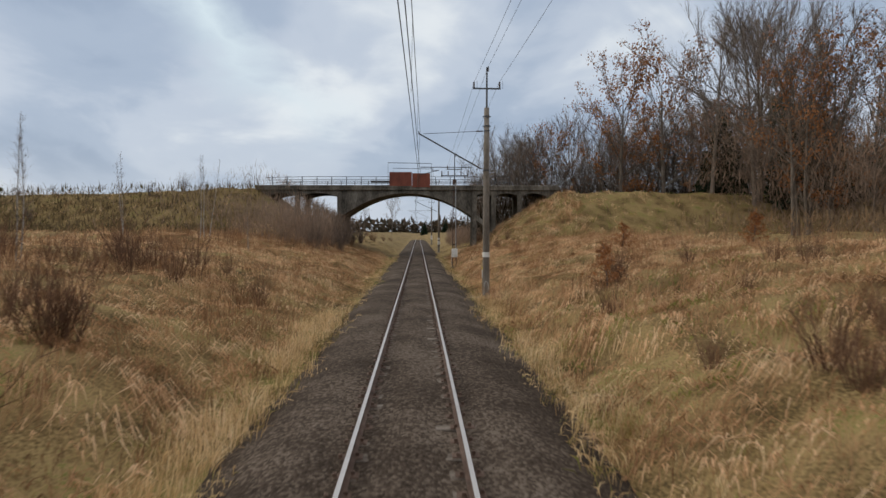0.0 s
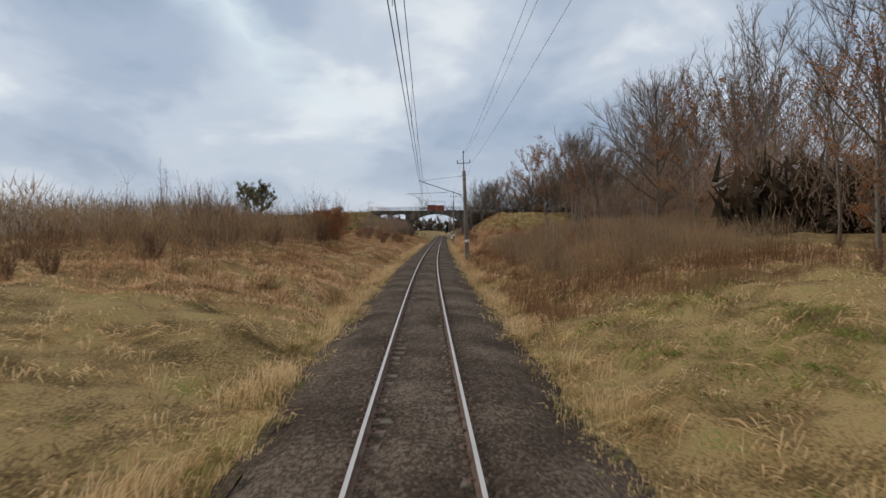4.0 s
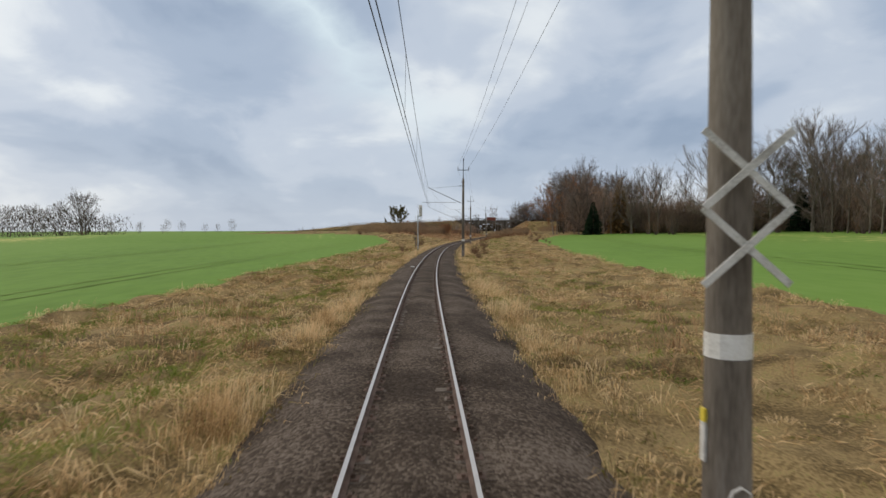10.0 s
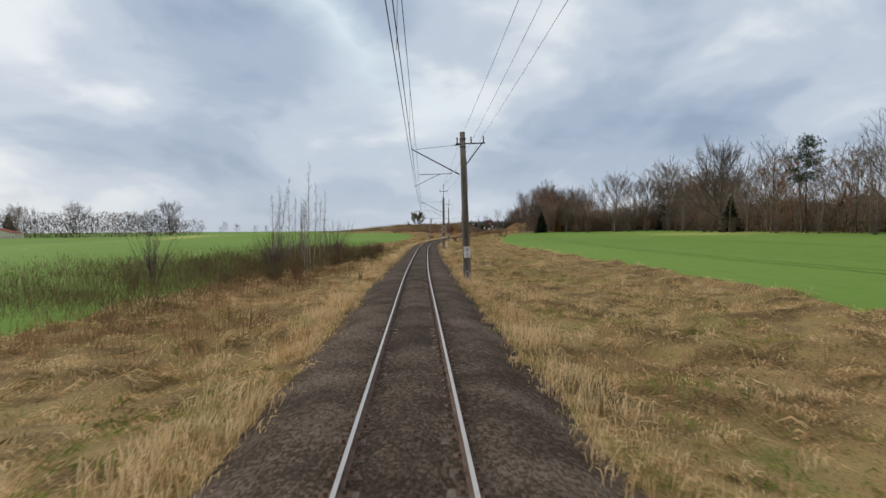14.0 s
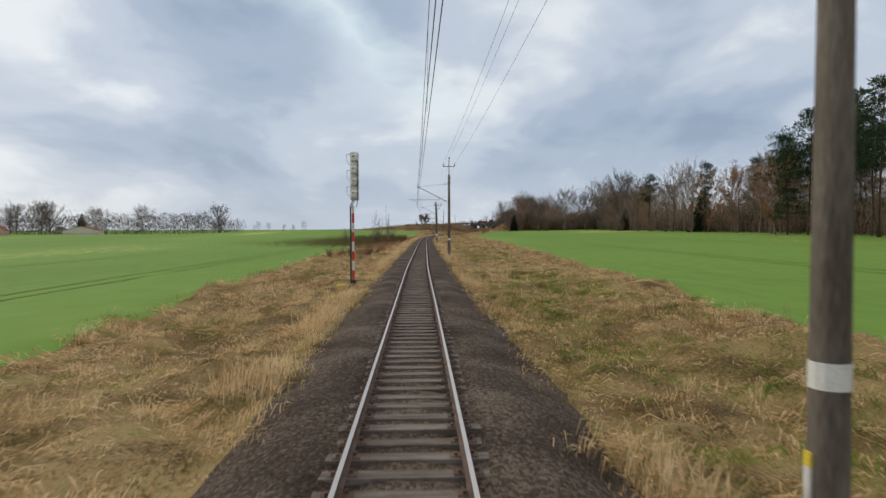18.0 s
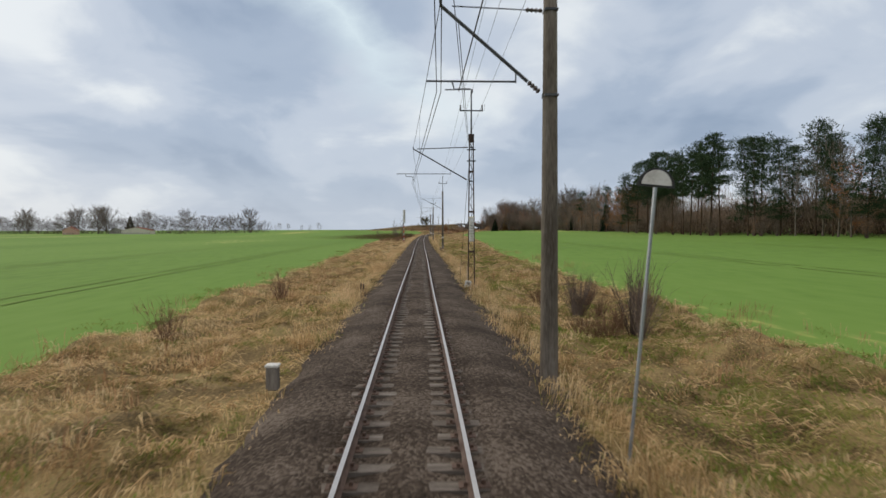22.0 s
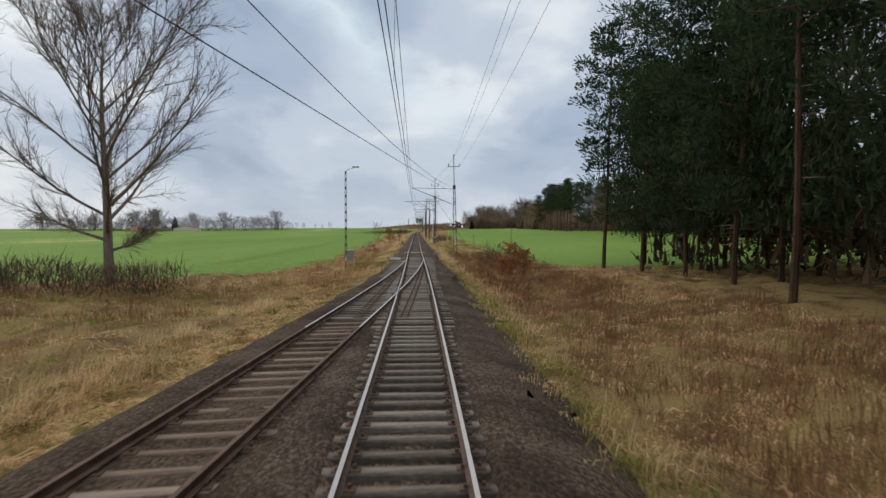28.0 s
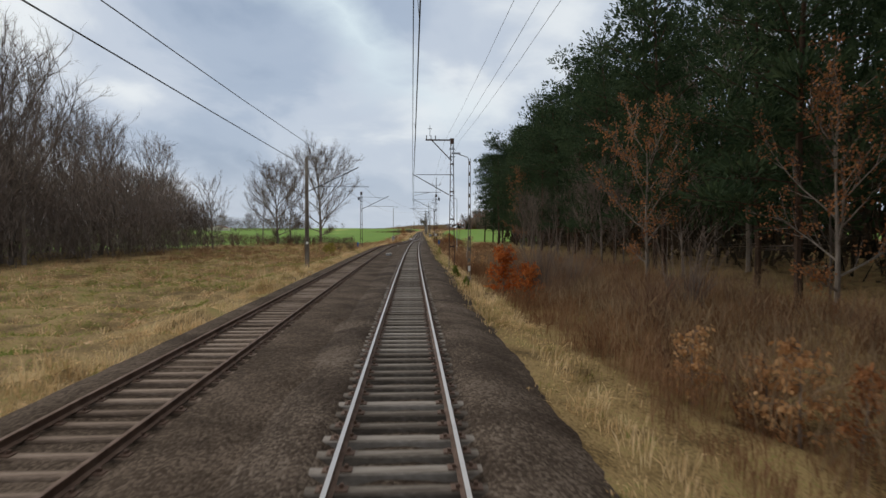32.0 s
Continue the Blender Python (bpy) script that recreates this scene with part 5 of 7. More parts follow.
cab = thing("relay_cabinet", "weathered grey relay cabinet standing in the grass", "cabinet", stand(173.2, -6.7))
part("body", Mesher().box((0.72, 0.55, 1.8), (0, 0, 0.85), bevel=0.02), CABINET, cab)
part("roof", Mesher().box((0.84, 0.66, 0.08), (0, 0, 1.79), bevel=0.02), WHITE, cab, "pale roof plate")
part("door", Mesher().box((0.62, 0.02, 1.5), (0, -0.285, 0.9), bevel=0.006), CABINET, cab)
part("handle", Mesher().box((0.03, 0.03, 0.14), (0.24, -0.30, 0.95)), BLACK, cab)

sm = thing("point_machine", "long pale point machine beside the turnout", "point machine", pose(-1.82, 165.6, -0.16))
part("case", Mesher().box((1.0, 0.5, 0.22), (0, 0, 0.08), bevel=0.05), WHITE, sm)
part("cover", Mesher().box((0.55, 0.42, 0.06), (-0.1, 0, 0.21), bevel=0.02), CABINET, sm)
part("mounting", Mesher().box((1.6, 0.12, 0.06), (0.3, 0.1, -0.06)), STEEL, sm)
part("throw_rod", Mesher().tube([(0.5, 0, 0.05), (1.3, 0, 0.02)], 0.025, 6), STEEL, sm)
si = thing("point_indicator", "small black point indicator lantern on a low block", "point indicator", pose(2.05, 165.7, -0.25))
part("block", Mesher().box((0.7, 0.3, 0.14), (0.1, 0, 0.0), bevel=0.02), CONCRETE, si)
part("stem", Mesher().box((0.1, 0.1, 0.4), (0, 0, 0.25)), BLACK, si)
part("lantern", Mesher().box((0.3, 0.26, 0.3), (0, 0, 0.55), bevel=0.03), BLACK, si)
part("white_face", Mesher().box((0.18, 0.012, 0.2), (0.02, -0.137, 0.55)), WHITE, si, "white lantern face")

# ---- road bridge ----
bm4 = Matrix.Translation((BR_X, BR_Y, 0)) @ Matrix.Rotation(BR_TURN, 4, "Z") @ Matrix.Diagonal((0.87, 1, 1, 1))
bridge = thing("road_bridge", "old stained concrete arch road bridge over the track", "bridge", bm4)
HALF, WID = 20.5, 3.3


def arch_z(u):
    return 7.55 - 4.6 * (abs(u) / 11.8) ** 2.05


for v in (-WID + 0.3, WID - 0.3):
    rib = Mesher()
    us = np.linspace(-12.2, 12.2, 33)
    vs = []
    for u in us:
        t = 0.42 + 0.35 * (abs(u) / 12) ** 2
        vs += [(u, v - 0.35, arch_z(u)), (u, v + 0.35, arch_z(u)), (u, v + 0.35, arch_z(u) + t), (u, v - 0.35, arch_z(u) + t)]
    rib.add(vs, [(4 * i + k, 4 * i + 4 + k, 4 * i + 4 + (k + 1) % 4, 4 * i + (k + 1) % 4) for i in range(32) for k in range(4)])
    part("arch_rib", rib, BRIDGE, bridge)
    wall = Mesher()
    us = np.linspace(-9.4, 9.4, 27)
    vs = []
    for u in us:
        lo = arch_z(u) + 0.38 + 0.3 * (abs(u) / 12) ** 2
        vs += [(u, v - 0.25, lo), (u, v + 0.25, lo), (u, v + 0.25, 8.0), (u, v - 0.25, 8.0)]
    wall.add(vs, [(4 * i + k, 4 * i + 4 + k, 4 * i + 4 + (k + 1) % 4, 4 * i + (k + 1) % 4) for i in range(26) for k in range(4)] + [(0, 1, 2, 3), (104, 107, 106, 105)])
    part("spandrel_wall", wall, BRIDGE, bridge)
    for u in (-9.8, -16.0, 9.8, 12.6, 16.4):
        part("pier", Mesher().box((0.7, 0.7, 9.0), (u, v, 3.4), bevel=0.05), BRIDGE, bridge)
    for a, b in ((-9.8, -16.0), (-16.0, -20.5), (9.8, 12.6), (12.6, 16.4), (16.4, 20.5)):
        span = Mesher()
        n = 9
        vs = []
        for i in range(n):
            f = i / (n - 1)
            u = a + (b - a) * f
            lo = 7.05 + 0.55 * (1 - (2 * f - 1) ** 2)
            vs += [(u, v - 0.28, lo), (u, v + 0.28, lo), (u, v + 0.28, 8.0), (u, v - 0.28, 8.0)]
        span.add(vs, [(4 * i + k, 4 * i + 4 + k, 4 * i + 4 + (k + 1) % 4, 4 * i + (k + 1) % 4) for i in range(n - 1) for k in range(4)])
        part("side_arch", span, BRIDGE, bridge)
part("arch_slab", Mesher().add([(u, v, arch_z(u) + 0.12 + dz) for u in np.linspace(-11.8, 11.8, 25) for dz in (0, 0.25) for v in (-WID + 0.5, WID - 0.5)],
                               [f for i in range(24) for f in ((4 * i, 4 * i + 4, 4 * i + 5, 4 * i + 1), (4 * i + 2, 4 * i + 3, 4 * i + 7, 4 * i + 6))]), BRIDGE, bridge)
part("deck", Mesher().box((2 * HALF + 3, 2 * WID + 0.5, 0.42), (0, 0, 8.15), bevel=0.05).box((2 * HALF + 3, 0.3, 0.3), (0, -WID - 0.12, 8.42), bevel=0.04).box((2 * HALF + 3, 0.3, 0.3), (0, WID + 0.12, 8.42), bevel=0.04), BRIDGE, bridge)
for s in (-1, 1):
    part("abutment", Mesher().box((1.6, 2 * WID, 7.5), (s * (HALF + 0.5), 0, 4.2), bevel=0.08), BRIDGE, bridge)
for v in (-WID - 0.1, WID + 0.1):
    for u in np.arange(-19.5, 16, 2.15):
        part("railing_post", Mesher().box((0.09, 0.09, 1.15), (u, v, 9.1)), STEEL, bridge)
    for z in (8.95, 9.3, 9.65):
        part("rail_bar", Mesher().tube([(-20.5, v, z - 0.12), (-14, v, z), (15, v, z)], 0.032, 5), STEEL, bridge)
for k, (a, b) in enumerate(((-2.9, 0.35), (0.4, 3.0))):
    part("screen_panel", Mesher().box((b - a, 0.06, 1.75), ((a + b) / 2 + 0.4, -WID - 0.25, 9.35 - 0.15 * k), bevel=0.01), RUSTRED, bridge, "rust-red safety screen panel")
part("screen_frame", Mesher().tube([(-2.7, -WID - 0.2, 8.5), (-2.7, -WID - 0.2, 11.4), (3.6, -WID - 0.2, 11.3), (3.6, -WID - 0.2, 8.5)], 0.04, 5).tube([(-2.7, WID, 8.5), (-2.7, WID, 11.4), (3.6, WID, 11.3), (3.6, WID, 8.5)], 0.04, 5), STEEL, bridge)
part("buffer_rail", Mesher().box((3.2, 0.08, 0.3), (-3.6, -WID - 0.2, 9.0)), STEEL, bridge)

# ---- trees and shrubs ----
YELLOWLEAF = leafy("yellow_green_leaf", [(0.16, 0.15, 0.02), (0.28, 0.25, 0.04), (0.36, 0.32, 0.08)], scale=1.0)


class Plant:
    """Wood as thin tubes and slivers, leaves as small faces."""

    def __init__(self, seed):
        self.wood, self.twig, self.leaf, self.r = Mesher(), Mesher(), Mesher(), random.Random(seed)

    def dirn(self, d, spread):
        r = self.r
        v = Vector((r.gauss(0, 1), r.gauss(0, 1), r.gauss(0, 1)))
        return (Vector(d).normalized() + v.normalized() * spread).normalized()

    def limb(self, p, d, length, r0, segs=3, n=4, wobble=0.18, lift=0.0, r1=0.25):
        pts, p, d = [Vector(p)], Vector(p), Vector(d).normalized()
        for _ in range(segs):
            d = self.dirn(d, wobble)
            d = (d + Vector((0, 0, lift))).normalized()
            p = p + d * (length / segs)
            pts.append(p)
        self.wood.tube(pts, [r0 + (r0 * r1 - r0) * i / segs for i in range(segs + 1)], n, caps=False)
        return pts, d

    def sliver(self, p, d, length, w):
        p, d = Vector(p), Vector(d).normalized()
        s = d.cross(Vector((self.r.gauss(0, 1), self.r.gauss(0, 1), self.r.gauss(0, 1)))).normalized() * (w / 2)
        k = len(self.twig.v)
        self.twig.v += [tuple(p - s), tuple(p + s), tuple(p + d * length)]
        self.twig.f.append((k, k + 1, k + 2))
        self.twig.m.append(0)

    def spike(self, p, d, length, w):
        p, d = Vector(p), Vector(d).normalized()
        s = d.cross(Vector((self.r.gauss(0, 1), self.r.gauss(0, 1), self.r.gauss(0, 1)))).normalized() * (w / 2)
        k = len(self.leaf.v)
        self.leaf.v += [tuple(p + d * length - s), tuple(p), tuple(p + d * length * 0.9 + s)]
        self.leaf.f.append((k, k + 1, k + 2))
        self.leaf.m.append(0)

    def blade(self, p, d, length, w):
        p, d = Vector(p), Vector(d).normalized()
        s = d.cross(Vector((self.r.gauss(0, 1), self.r.gauss(0, 1), self.r.gauss(0, 1)))).normalized() * (w / 2)
        k = len(self.leaf.v)
        m = p + d * length * 0.5
        self.leaf.v += [tuple(p), tuple(m + s), tuple(p + d * length), tuple(m - s)]
        self.leaf.f.append((k, k + 1, k + 2, k + 3))
        self.leaf.m.append(0)


PLANTS = {}


def keep(kind, plant, wood_mats, leaf_mat=None):
    PLANTS.setdefault(kind, []).append((plant.wood.mesh(kind + "_wood", wood_mats[0]), plant.twig.mesh(kind + "_twigs", wood_mats[1]) if plant.twig.v else None,
                                        plant.leaf.mesh(kind + "_leaves", leaf_mat) if leaf_mat else None))


def bare_tree(seed, h=18.0, trunk=0.26, fork=0.3, wide=1.0, limbs=11, twigs=1.0, bark=None, leaf=None, leaf_mat=None, upright=0.25, kind="bare_tree"):
    """A stem that forks into long rising limbs, boughs and a haze of fine twigs, rounded off into one crown."""
    p = Plant(seed)
    r = p.r
    stem, _ = p.limb((0, 0, -0.3), (0, 0, 1), h * 0.80, trunk, 7, 7, 0.06, 0.12, 0.16)
    mid, half_w, half_h = h * (fork + 1.0) / 2, h * 0.27 * wide, h * (1.0 - fork) / 2

    def at(f):
        f = min(max(f, 0), 0.999) * (len(stem) - 1)
        i = int(f)
        return stem[i].lerp(stem[i + 1], f - i)

    def room(q, d):
        """How far it is from q along d to the edge of the crown."""
        t = 0.0
        while t < h:
            w = q + d * t
            if (w.x * w.x + w.y * w.y) / half_w ** 2 + ((w.z - mid) / half_h) ** 2 > 1.0 and t > 0.12 * h:
                break
            t += 0.04 * h
        return t
    for i in range(limbs):
        f = fork + (0.98 - fork) * (i + r.random() * 0.6) / limbs
        a = i * 2.4 + r.uniform(-0.5, 0.5)
        d = Vector((math.cos(a), math.sin(a), upright * 1.5 + f * 1.7 - 0.12)).normalized()
        q = at(f / 0.98)
        ln = room(q, d) * r.uniform(0.82, 1.12)
        pts, dd = p.limb(q, d, ln, trunk * (0.40 * (1 - f) + 0.12), 5, 4, 0.10, 0.05 + upright * 0.12, 0.2)
        boughs = 12 if kind == "oak_tree" else 8
        for j in range(boughs):
            g = (0.20 + 0.80 * (j + r.random()) / boughs) * 4.99
            q1 = pts[int(g)].lerp(pts[int(g) + 1], g - int(g))
            d1 = p.dirn(dd if j > 0.7 * boughs else pts[int(g) + 1] - pts[int(g)], 0.62)
            d1.z += 0.10 + upright * 0.3
            l1 = min(ln * r.uniform(0.28, 0.5), room(q1, d1.normalized()) + 0.05 * h)
            pts1, d2 = p.limb(q1, d1, l1, 0.022 + trunk * 0.06, 3, 3, 0.16, 0.05, 0.3)
            for k in range(int(8 * twigs) + 1):
                g2 = (0.15 + 0.85 * r.random()) * 2.99
                q2 = pts1[int(g2)].lerp(pts1[int(g2) + 1], g2 - int(g2))
                d3 = p.dirn(d2, 0.62)
                d3.z += 0.10
                l2 = h * r.uniform(0.035, 0.08)
                p.sliver(q2, d3, l2, 0.032)
                for _ in range(2):
                    q3 = q2 + d3.normalized() * l2 * r.uniform(0.15, 0.8)
                    p.sliver(q3, p.dirn(d3, 0.6), l2 * r.uniform(0.5, 0.9), 0.026)
                if leaf and r.random() < leaf:
                    for _ in range(5):
                        p.blade(q2 + p.dirn(d3, 0.6) * l2 * r.uniform(0.3, 1.1), p.dirn((0, 0, -0.3), 1.0), r.uniform(0.16, 0.28), 0.17)
    keep(kind, p, [bark or BARK, TWIG], leaf_mat)


def brush(seed, h=2.2, stems=34, spread=0.9, mat=None, leaf=0, leaf_mat=None, kind="brush", thick=0.016):
    p = Plant(seed)
    r = p.r
    for i in range(stems):
        a, q = r.uniform(0, 6.283), r.uniform(0, 0.35) * spread
        d = Vector((math.cos(a) * spread * 0.55 * r.random(), math.sin(a) * spread * 0.55 * r.random(), 1))
        ln = h * r.uniform(0.55, 1.05)
        pts, dd = p.limb((math.cos(a) * q, math.sin(a) * q, -0.1), d, ln, thick, 2, 3, 0.16, 0.02)
        for k in range(10):
            q2 = pts[k % 2].lerp(pts[1 + k % 2], r.random() if k % 2 else 0.4 + 0.6 * r.random())
            d2 = p.dirn(dd, 0.6)
            l2 = ln * r.uniform(0.15, 0.4)
            p.sliver(q2, d2, l2, 0.02)
            for _ in range(leaf):
                p.blade(q2 + d2 * l2 * r.random(), p.dirn((0, 0, -0.2), 1.0), r.uniform(0.07, 0.12), 0.07)
    keep(kind, p, [mat or BRUSH, mat or BRUSH], leaf_mat)


def leafy_shrub(seed, h, leaf_mat, kind, limbs=14, per=26, size=0.10, wide=0.45, low=0.12, bark=None):
    p = Plant(seed)
    r = p.r
    stem, _ = p.limb((0, 0, -0.1), (0, 0, 1), h * 0.9, 0.03 * h / 2.5 + 0.012, 5, 5, 0.12, 0.1)
    for i in range(limbs):
        f = low + (0.97 - low) * i / limbs
        k = f * 4.99
        q = stem[int(k)].lerp(stem[int(k) + 1], k - int(k))
        a = i * 2.4 + r.uniform(-0.4, 0.4)
        pts, dd = p.limb(q, (math.cos(a), math.sin(a), 0.5), h * wide * (1.15 - f) * r.uniform(0.7, 1.2), 0.012, 3, 3, 0.25)
        for j in range(per):
            q2 = pts[j % 3].lerp(pts[j % 3 + 1], r.random())
            d2 = p.dirn(dd, 0.9)
            l2 = r.uniform(0.08, 0.3) * h / 2.5
            p.sliver(q2, d2, l2, 0.01)
            p.blade(q2 + d2 * l2, p.dirn((0, 0, -0.3), 1.0), r.uniform(0.7, 1.4) * size, size * 0.7)
            p.blade(q2 + d2 * l2 * 0.6, p.dirn((0, 0, -0.3), 1.0), r.uniform(0.7, 1.4) * size, size * 0.7)
    keep(kind, p, [bark or TWIG, TWIG], leaf_mat)


def pine(seed, h=24.0, crown=0.45, kind="pine", reach=0.15, mat=None, clumps=1.0, puff=0.058):
    """A bare lower stem and flat clouds of needles at the ends of the limbs."""
    p = Plant(seed)
    r = p.r
    stem, _ = p.limb((0, 0, -0.3), (0, 0, 1), h * 0.95, 0.20 * h / 24, 7, 7, 0.05, 0.12, 0.22)
    n = int(19 * clumps)
    for i in range(n):
        g = (i + r.random()) / n
        f = crown + (0.985 - crown) * g
        k = f * 6.99
        q = stem[int(k)].lerp(stem[int(k) + 1], k - int(k))
        a = i * 2.4 + r.uniform(-0.7, 0.7)
        round_ = 0.7 + 0.9 * g if g < 0.45 else 1.1 - 1.25 * (g - 0.45)
        ln = h * reach * round_ * r.uniform(0.55, 1.3)
        pts, dd = p.limb(q, (math.cos(a), math.sin(a), 0.12 + 0.45 * g), ln, 0.06, 3, 3, 0.22, 0.04)
        for j in range(3):
            c = pts[j + 1] + Vector((r.gauss(0, 0.5), r.gauss(0, 0.5), 0.2))
            size = h * puff * r.uniform(0.55, 1.1)
            for _ in range(int(64 + 26 * (clumps > 1.5))):
                d = Vector((r.gauss(0, 1), r.gauss(0, 1), r.gauss(0.15, 0.55)))
                d = d.normalized() * r.random() ** 0.45
                p.spike(c + Vector((d.x, d.y, d.z * 0.6)) * size, d + Vector((0, 0, 0.35)), r.uniform(0.30, 0.62), 0.20 if clumps < 1.5 else 0.13)
    for i in range(12):
        f = 0.12 + (crown - 0.1) * r.random()
        k = f * 6.99
        q = stem[int(k)].lerp(stem[int(k) + 1], k - int(k))
        a = r.uniform(0, 6.283)
        p.sliver(q, (math.cos(a), math.sin(a), -0.05), r.uniform(0.8, 2.6), 0.06)
    keep(kind, p, [PINEBARK, TWIG], mat or NEEDLE)


def spruce(seed, h=12.0, kind="spruce", mat=None, wide=0.22):
    p = Plant(seed)
    r = p.r
    p.limb((0, 0, -0.2), (0, 0, 1), h, 0.018 * h, 5, 6, 0.02, 0.2, 0.1)
    whorls = 26
    for i in range(whorls):
        f = 0.04 + 0.94 * i / whorls
        for j in range(9):
            a = j * 0.698 + i * 0.5 + r.uniform(-0.25, 0.25)
            ln = h * wide * (1.02 - f) * r.uniform(0.75, 1.2) + 0.03 * h * 0.3
            q = Vector((0, 0, f * h))
            d = Vector((math.cos(a), math.sin(a), -0.22 + 0.4 * f))
            for s in range(6):
                g = (s + 1) / 6
                b = p.dirn(d, 0.5)
                b.z -= 0.15
                p.blade(q + d * ln * g * 0.85, b, ln * 0.42 + 0.05 * h * 0.3, ln * 0.2 + 0.016 * h)
    keep(kind, p, [PINEBARK, TWIG], mat or SPRUCE)


def sapling(seed, h=9.0, kind="birch"):
    """A thin pale stem, or two, with fine upright shoots."""
    p = Plant(seed)
    r = p.r
    for s in range(r.randint(1, 2)):
        stem, _ = p.limb((s * 0.3, s * 0.2, -0.2), (r.gauss(0, 0.05), r.gauss(0, 0.05), 1), h * r.uniform(0.75, 1), 0.045, 6, 5, 0.05, 0.1, 0.12)
        for i in range(70):
            k = (0.25 + 0.74 * r.random()) * 5.99
            q = stem[int(k)].lerp(stem[int(k) + 1], k - int(k))
            a = r.uniform(0, 6.283)
            d = Vector((math.cos(a), math.sin(a), r.uniform(0.9, 2.2)))
            ln = h * r.uniform(0.05, 0.16) * (1.15 - k / 6.5)
            p.sliver(q, d, ln, 0.016)
            for _ in range(3):
                p.sliver(q + d.normalized() * ln * r.uniform(0.2, 0.9), p.dirn(d, 0.6), ln * 0.6, 0.011)
    keep(kind, p, [BIRCH, TWIG])


for i in range(4):
    bare_tree(10 + i, 18, 0.22, 0.22 + 0.05 * i, 0.95 + 0.12 * i, 12, 1.0)
for i in range(2):
    bare_tree(30 + i, 22, 0.38, 0.14, 1.55, 24, 2.2, kind="oak_tree", upright=0.10)
for i in range(2):
    bare_tree(40 + i, 17, 0.16, 0.30, 0.60, 12, 1.0, kind="poplar", upright=0.5)
for i in range(2):
    bare_tree(50 + i, 16, 0.22, 0.16, 1.2, 12, 0.7, leaf=0.9, leaf_mat=RUSTLEAF, kind="rusty_oak", upright=0.15)
for i in range(2):
    sapling(60 + i), sapling(65 + i)
bare_tree(70, 7.6, 0.2, 0.14, 2.1, 18, 1.6, leaf=0.6, leaf_mat=OLIVELEAF, kind="apple_tree", upright=0.06)
for i in range(3):
    brush(80 + i, 2.2, 34, 0.9 + 0.2 * i)
for i in range(2):
    brush(90 + i, 4.8, 40, 1.0, TWIG, kind="tall_brush", thick=0.028)
for i in range(2):
    brush(95 + i, 1.7, 30, 1.1, TWIG, 3, OLIVELEAF, "bramble")
brush(99, 4.6, 30, 0.9, TWIG, 2, RUSTLEAF, "rusty_thicket", 0.026)
leafy_shrub(105, 2.2, YELLOWLEAF, "yellow_shrub", 20, 34, 0.10, 0.6)
leafy_shrub(101, 2.6, ORANGELEAF, "orange_beech", 18, 42, 0.12)
leafy_shrub(102, 2.6, RUSTLEAF, "rusty_sapling", 16, 26, 0.11)
leafy_shrub(103, 2.2, PALELEAF, "tan_sapling", 14, 20, 0.12, 0.42)
leafy_shrub(106, 2.9, leafy("pale_yellow_leaf", [(0.34, 0.30, 0.10), (0.52, 0.48, 0.20), (0.66, 0.60, 0.32)], scale=1.0), "yellow_sapling", 18, 13, 0.09, 0.42, 0.55, BIRCH)
leafy_shrub(104, 2.8, RUSTLEAF, "rusty_bush", 22, 34, 0.11, 0.65)
for i in range(3):
    pine(110 + i, 25, 0.50 - 0.04 * i)
for i in range(2):
    pine(120 + i, 24, 0.16, "edge_pine", 0.19, clumps=1.9, puff=0.066)
for i in range(2):
    spruce(130 + i, 12, wide=0.27)
spruce(133, 14, "larch", LARCH, 0.2)
spruce(135, 1.0, "young_spruce", GREENGRASS, 0.42)

LABELS = {
    "bare_tree": ("leafless grey-brown tree at the edge of the wood", "tree"), "oak_tree": ("large leafless tree with a broad branching crown", "tree"),
    "poplar": ("slim leafless tree with upright branches", "tree"), "rusty_oak": ("oak still holding rust-brown autumn leaves", "tree"),
    "birch": ("thin pale birch sapling without leaves", "tree"), "apple_tree": ("small old tree with an olive broad crown", "tree"),
    "brush": ("leafless red-brown shrub in the dry grass", "shrub"), "tall_brush": ("tall leafless grey-brown thicket of thin stems", "shrub"),
    "bramble": ("low olive-green bramble bush", "shrub"), "rusty_thicket": ("thicket with scattered rust-brown leaves", "shrub"),
    "yellow_shrub": ("yellow-green bush in the meadow grass", "shrub"), "orange_beech": ("young beech with bright orange leaves", "shrub"), "rusty_sapling": ("oak sapling with dry rust-brown leaves", "shrub"),
    "yellow_sapling": ("thin sapling with pale yellow leaves at its top", "shrub"),
    "tan_sapling": ("thin sapling with a few dry tan leaves", "shrub"), "rusty_bush": ("broad bush of dry red-brown leaves", "shrub"),
    "pine": ("tall dark green pine with a bare trunk", "tree"), "edge_pine": ("tall dark pine with branches low on the trunk", "tree"),
    "spruce": ("dark green conical spruce", "tree"), "larch": ("golden-brown larch at the edge of the wood", "tree"), "young_spruce": ("knee-high green spruce seedling", "shrub")}
GROUPS = {"tree": "trees of the woods", "shrub": "shrubs by the line"}
prng = random.Random(77)


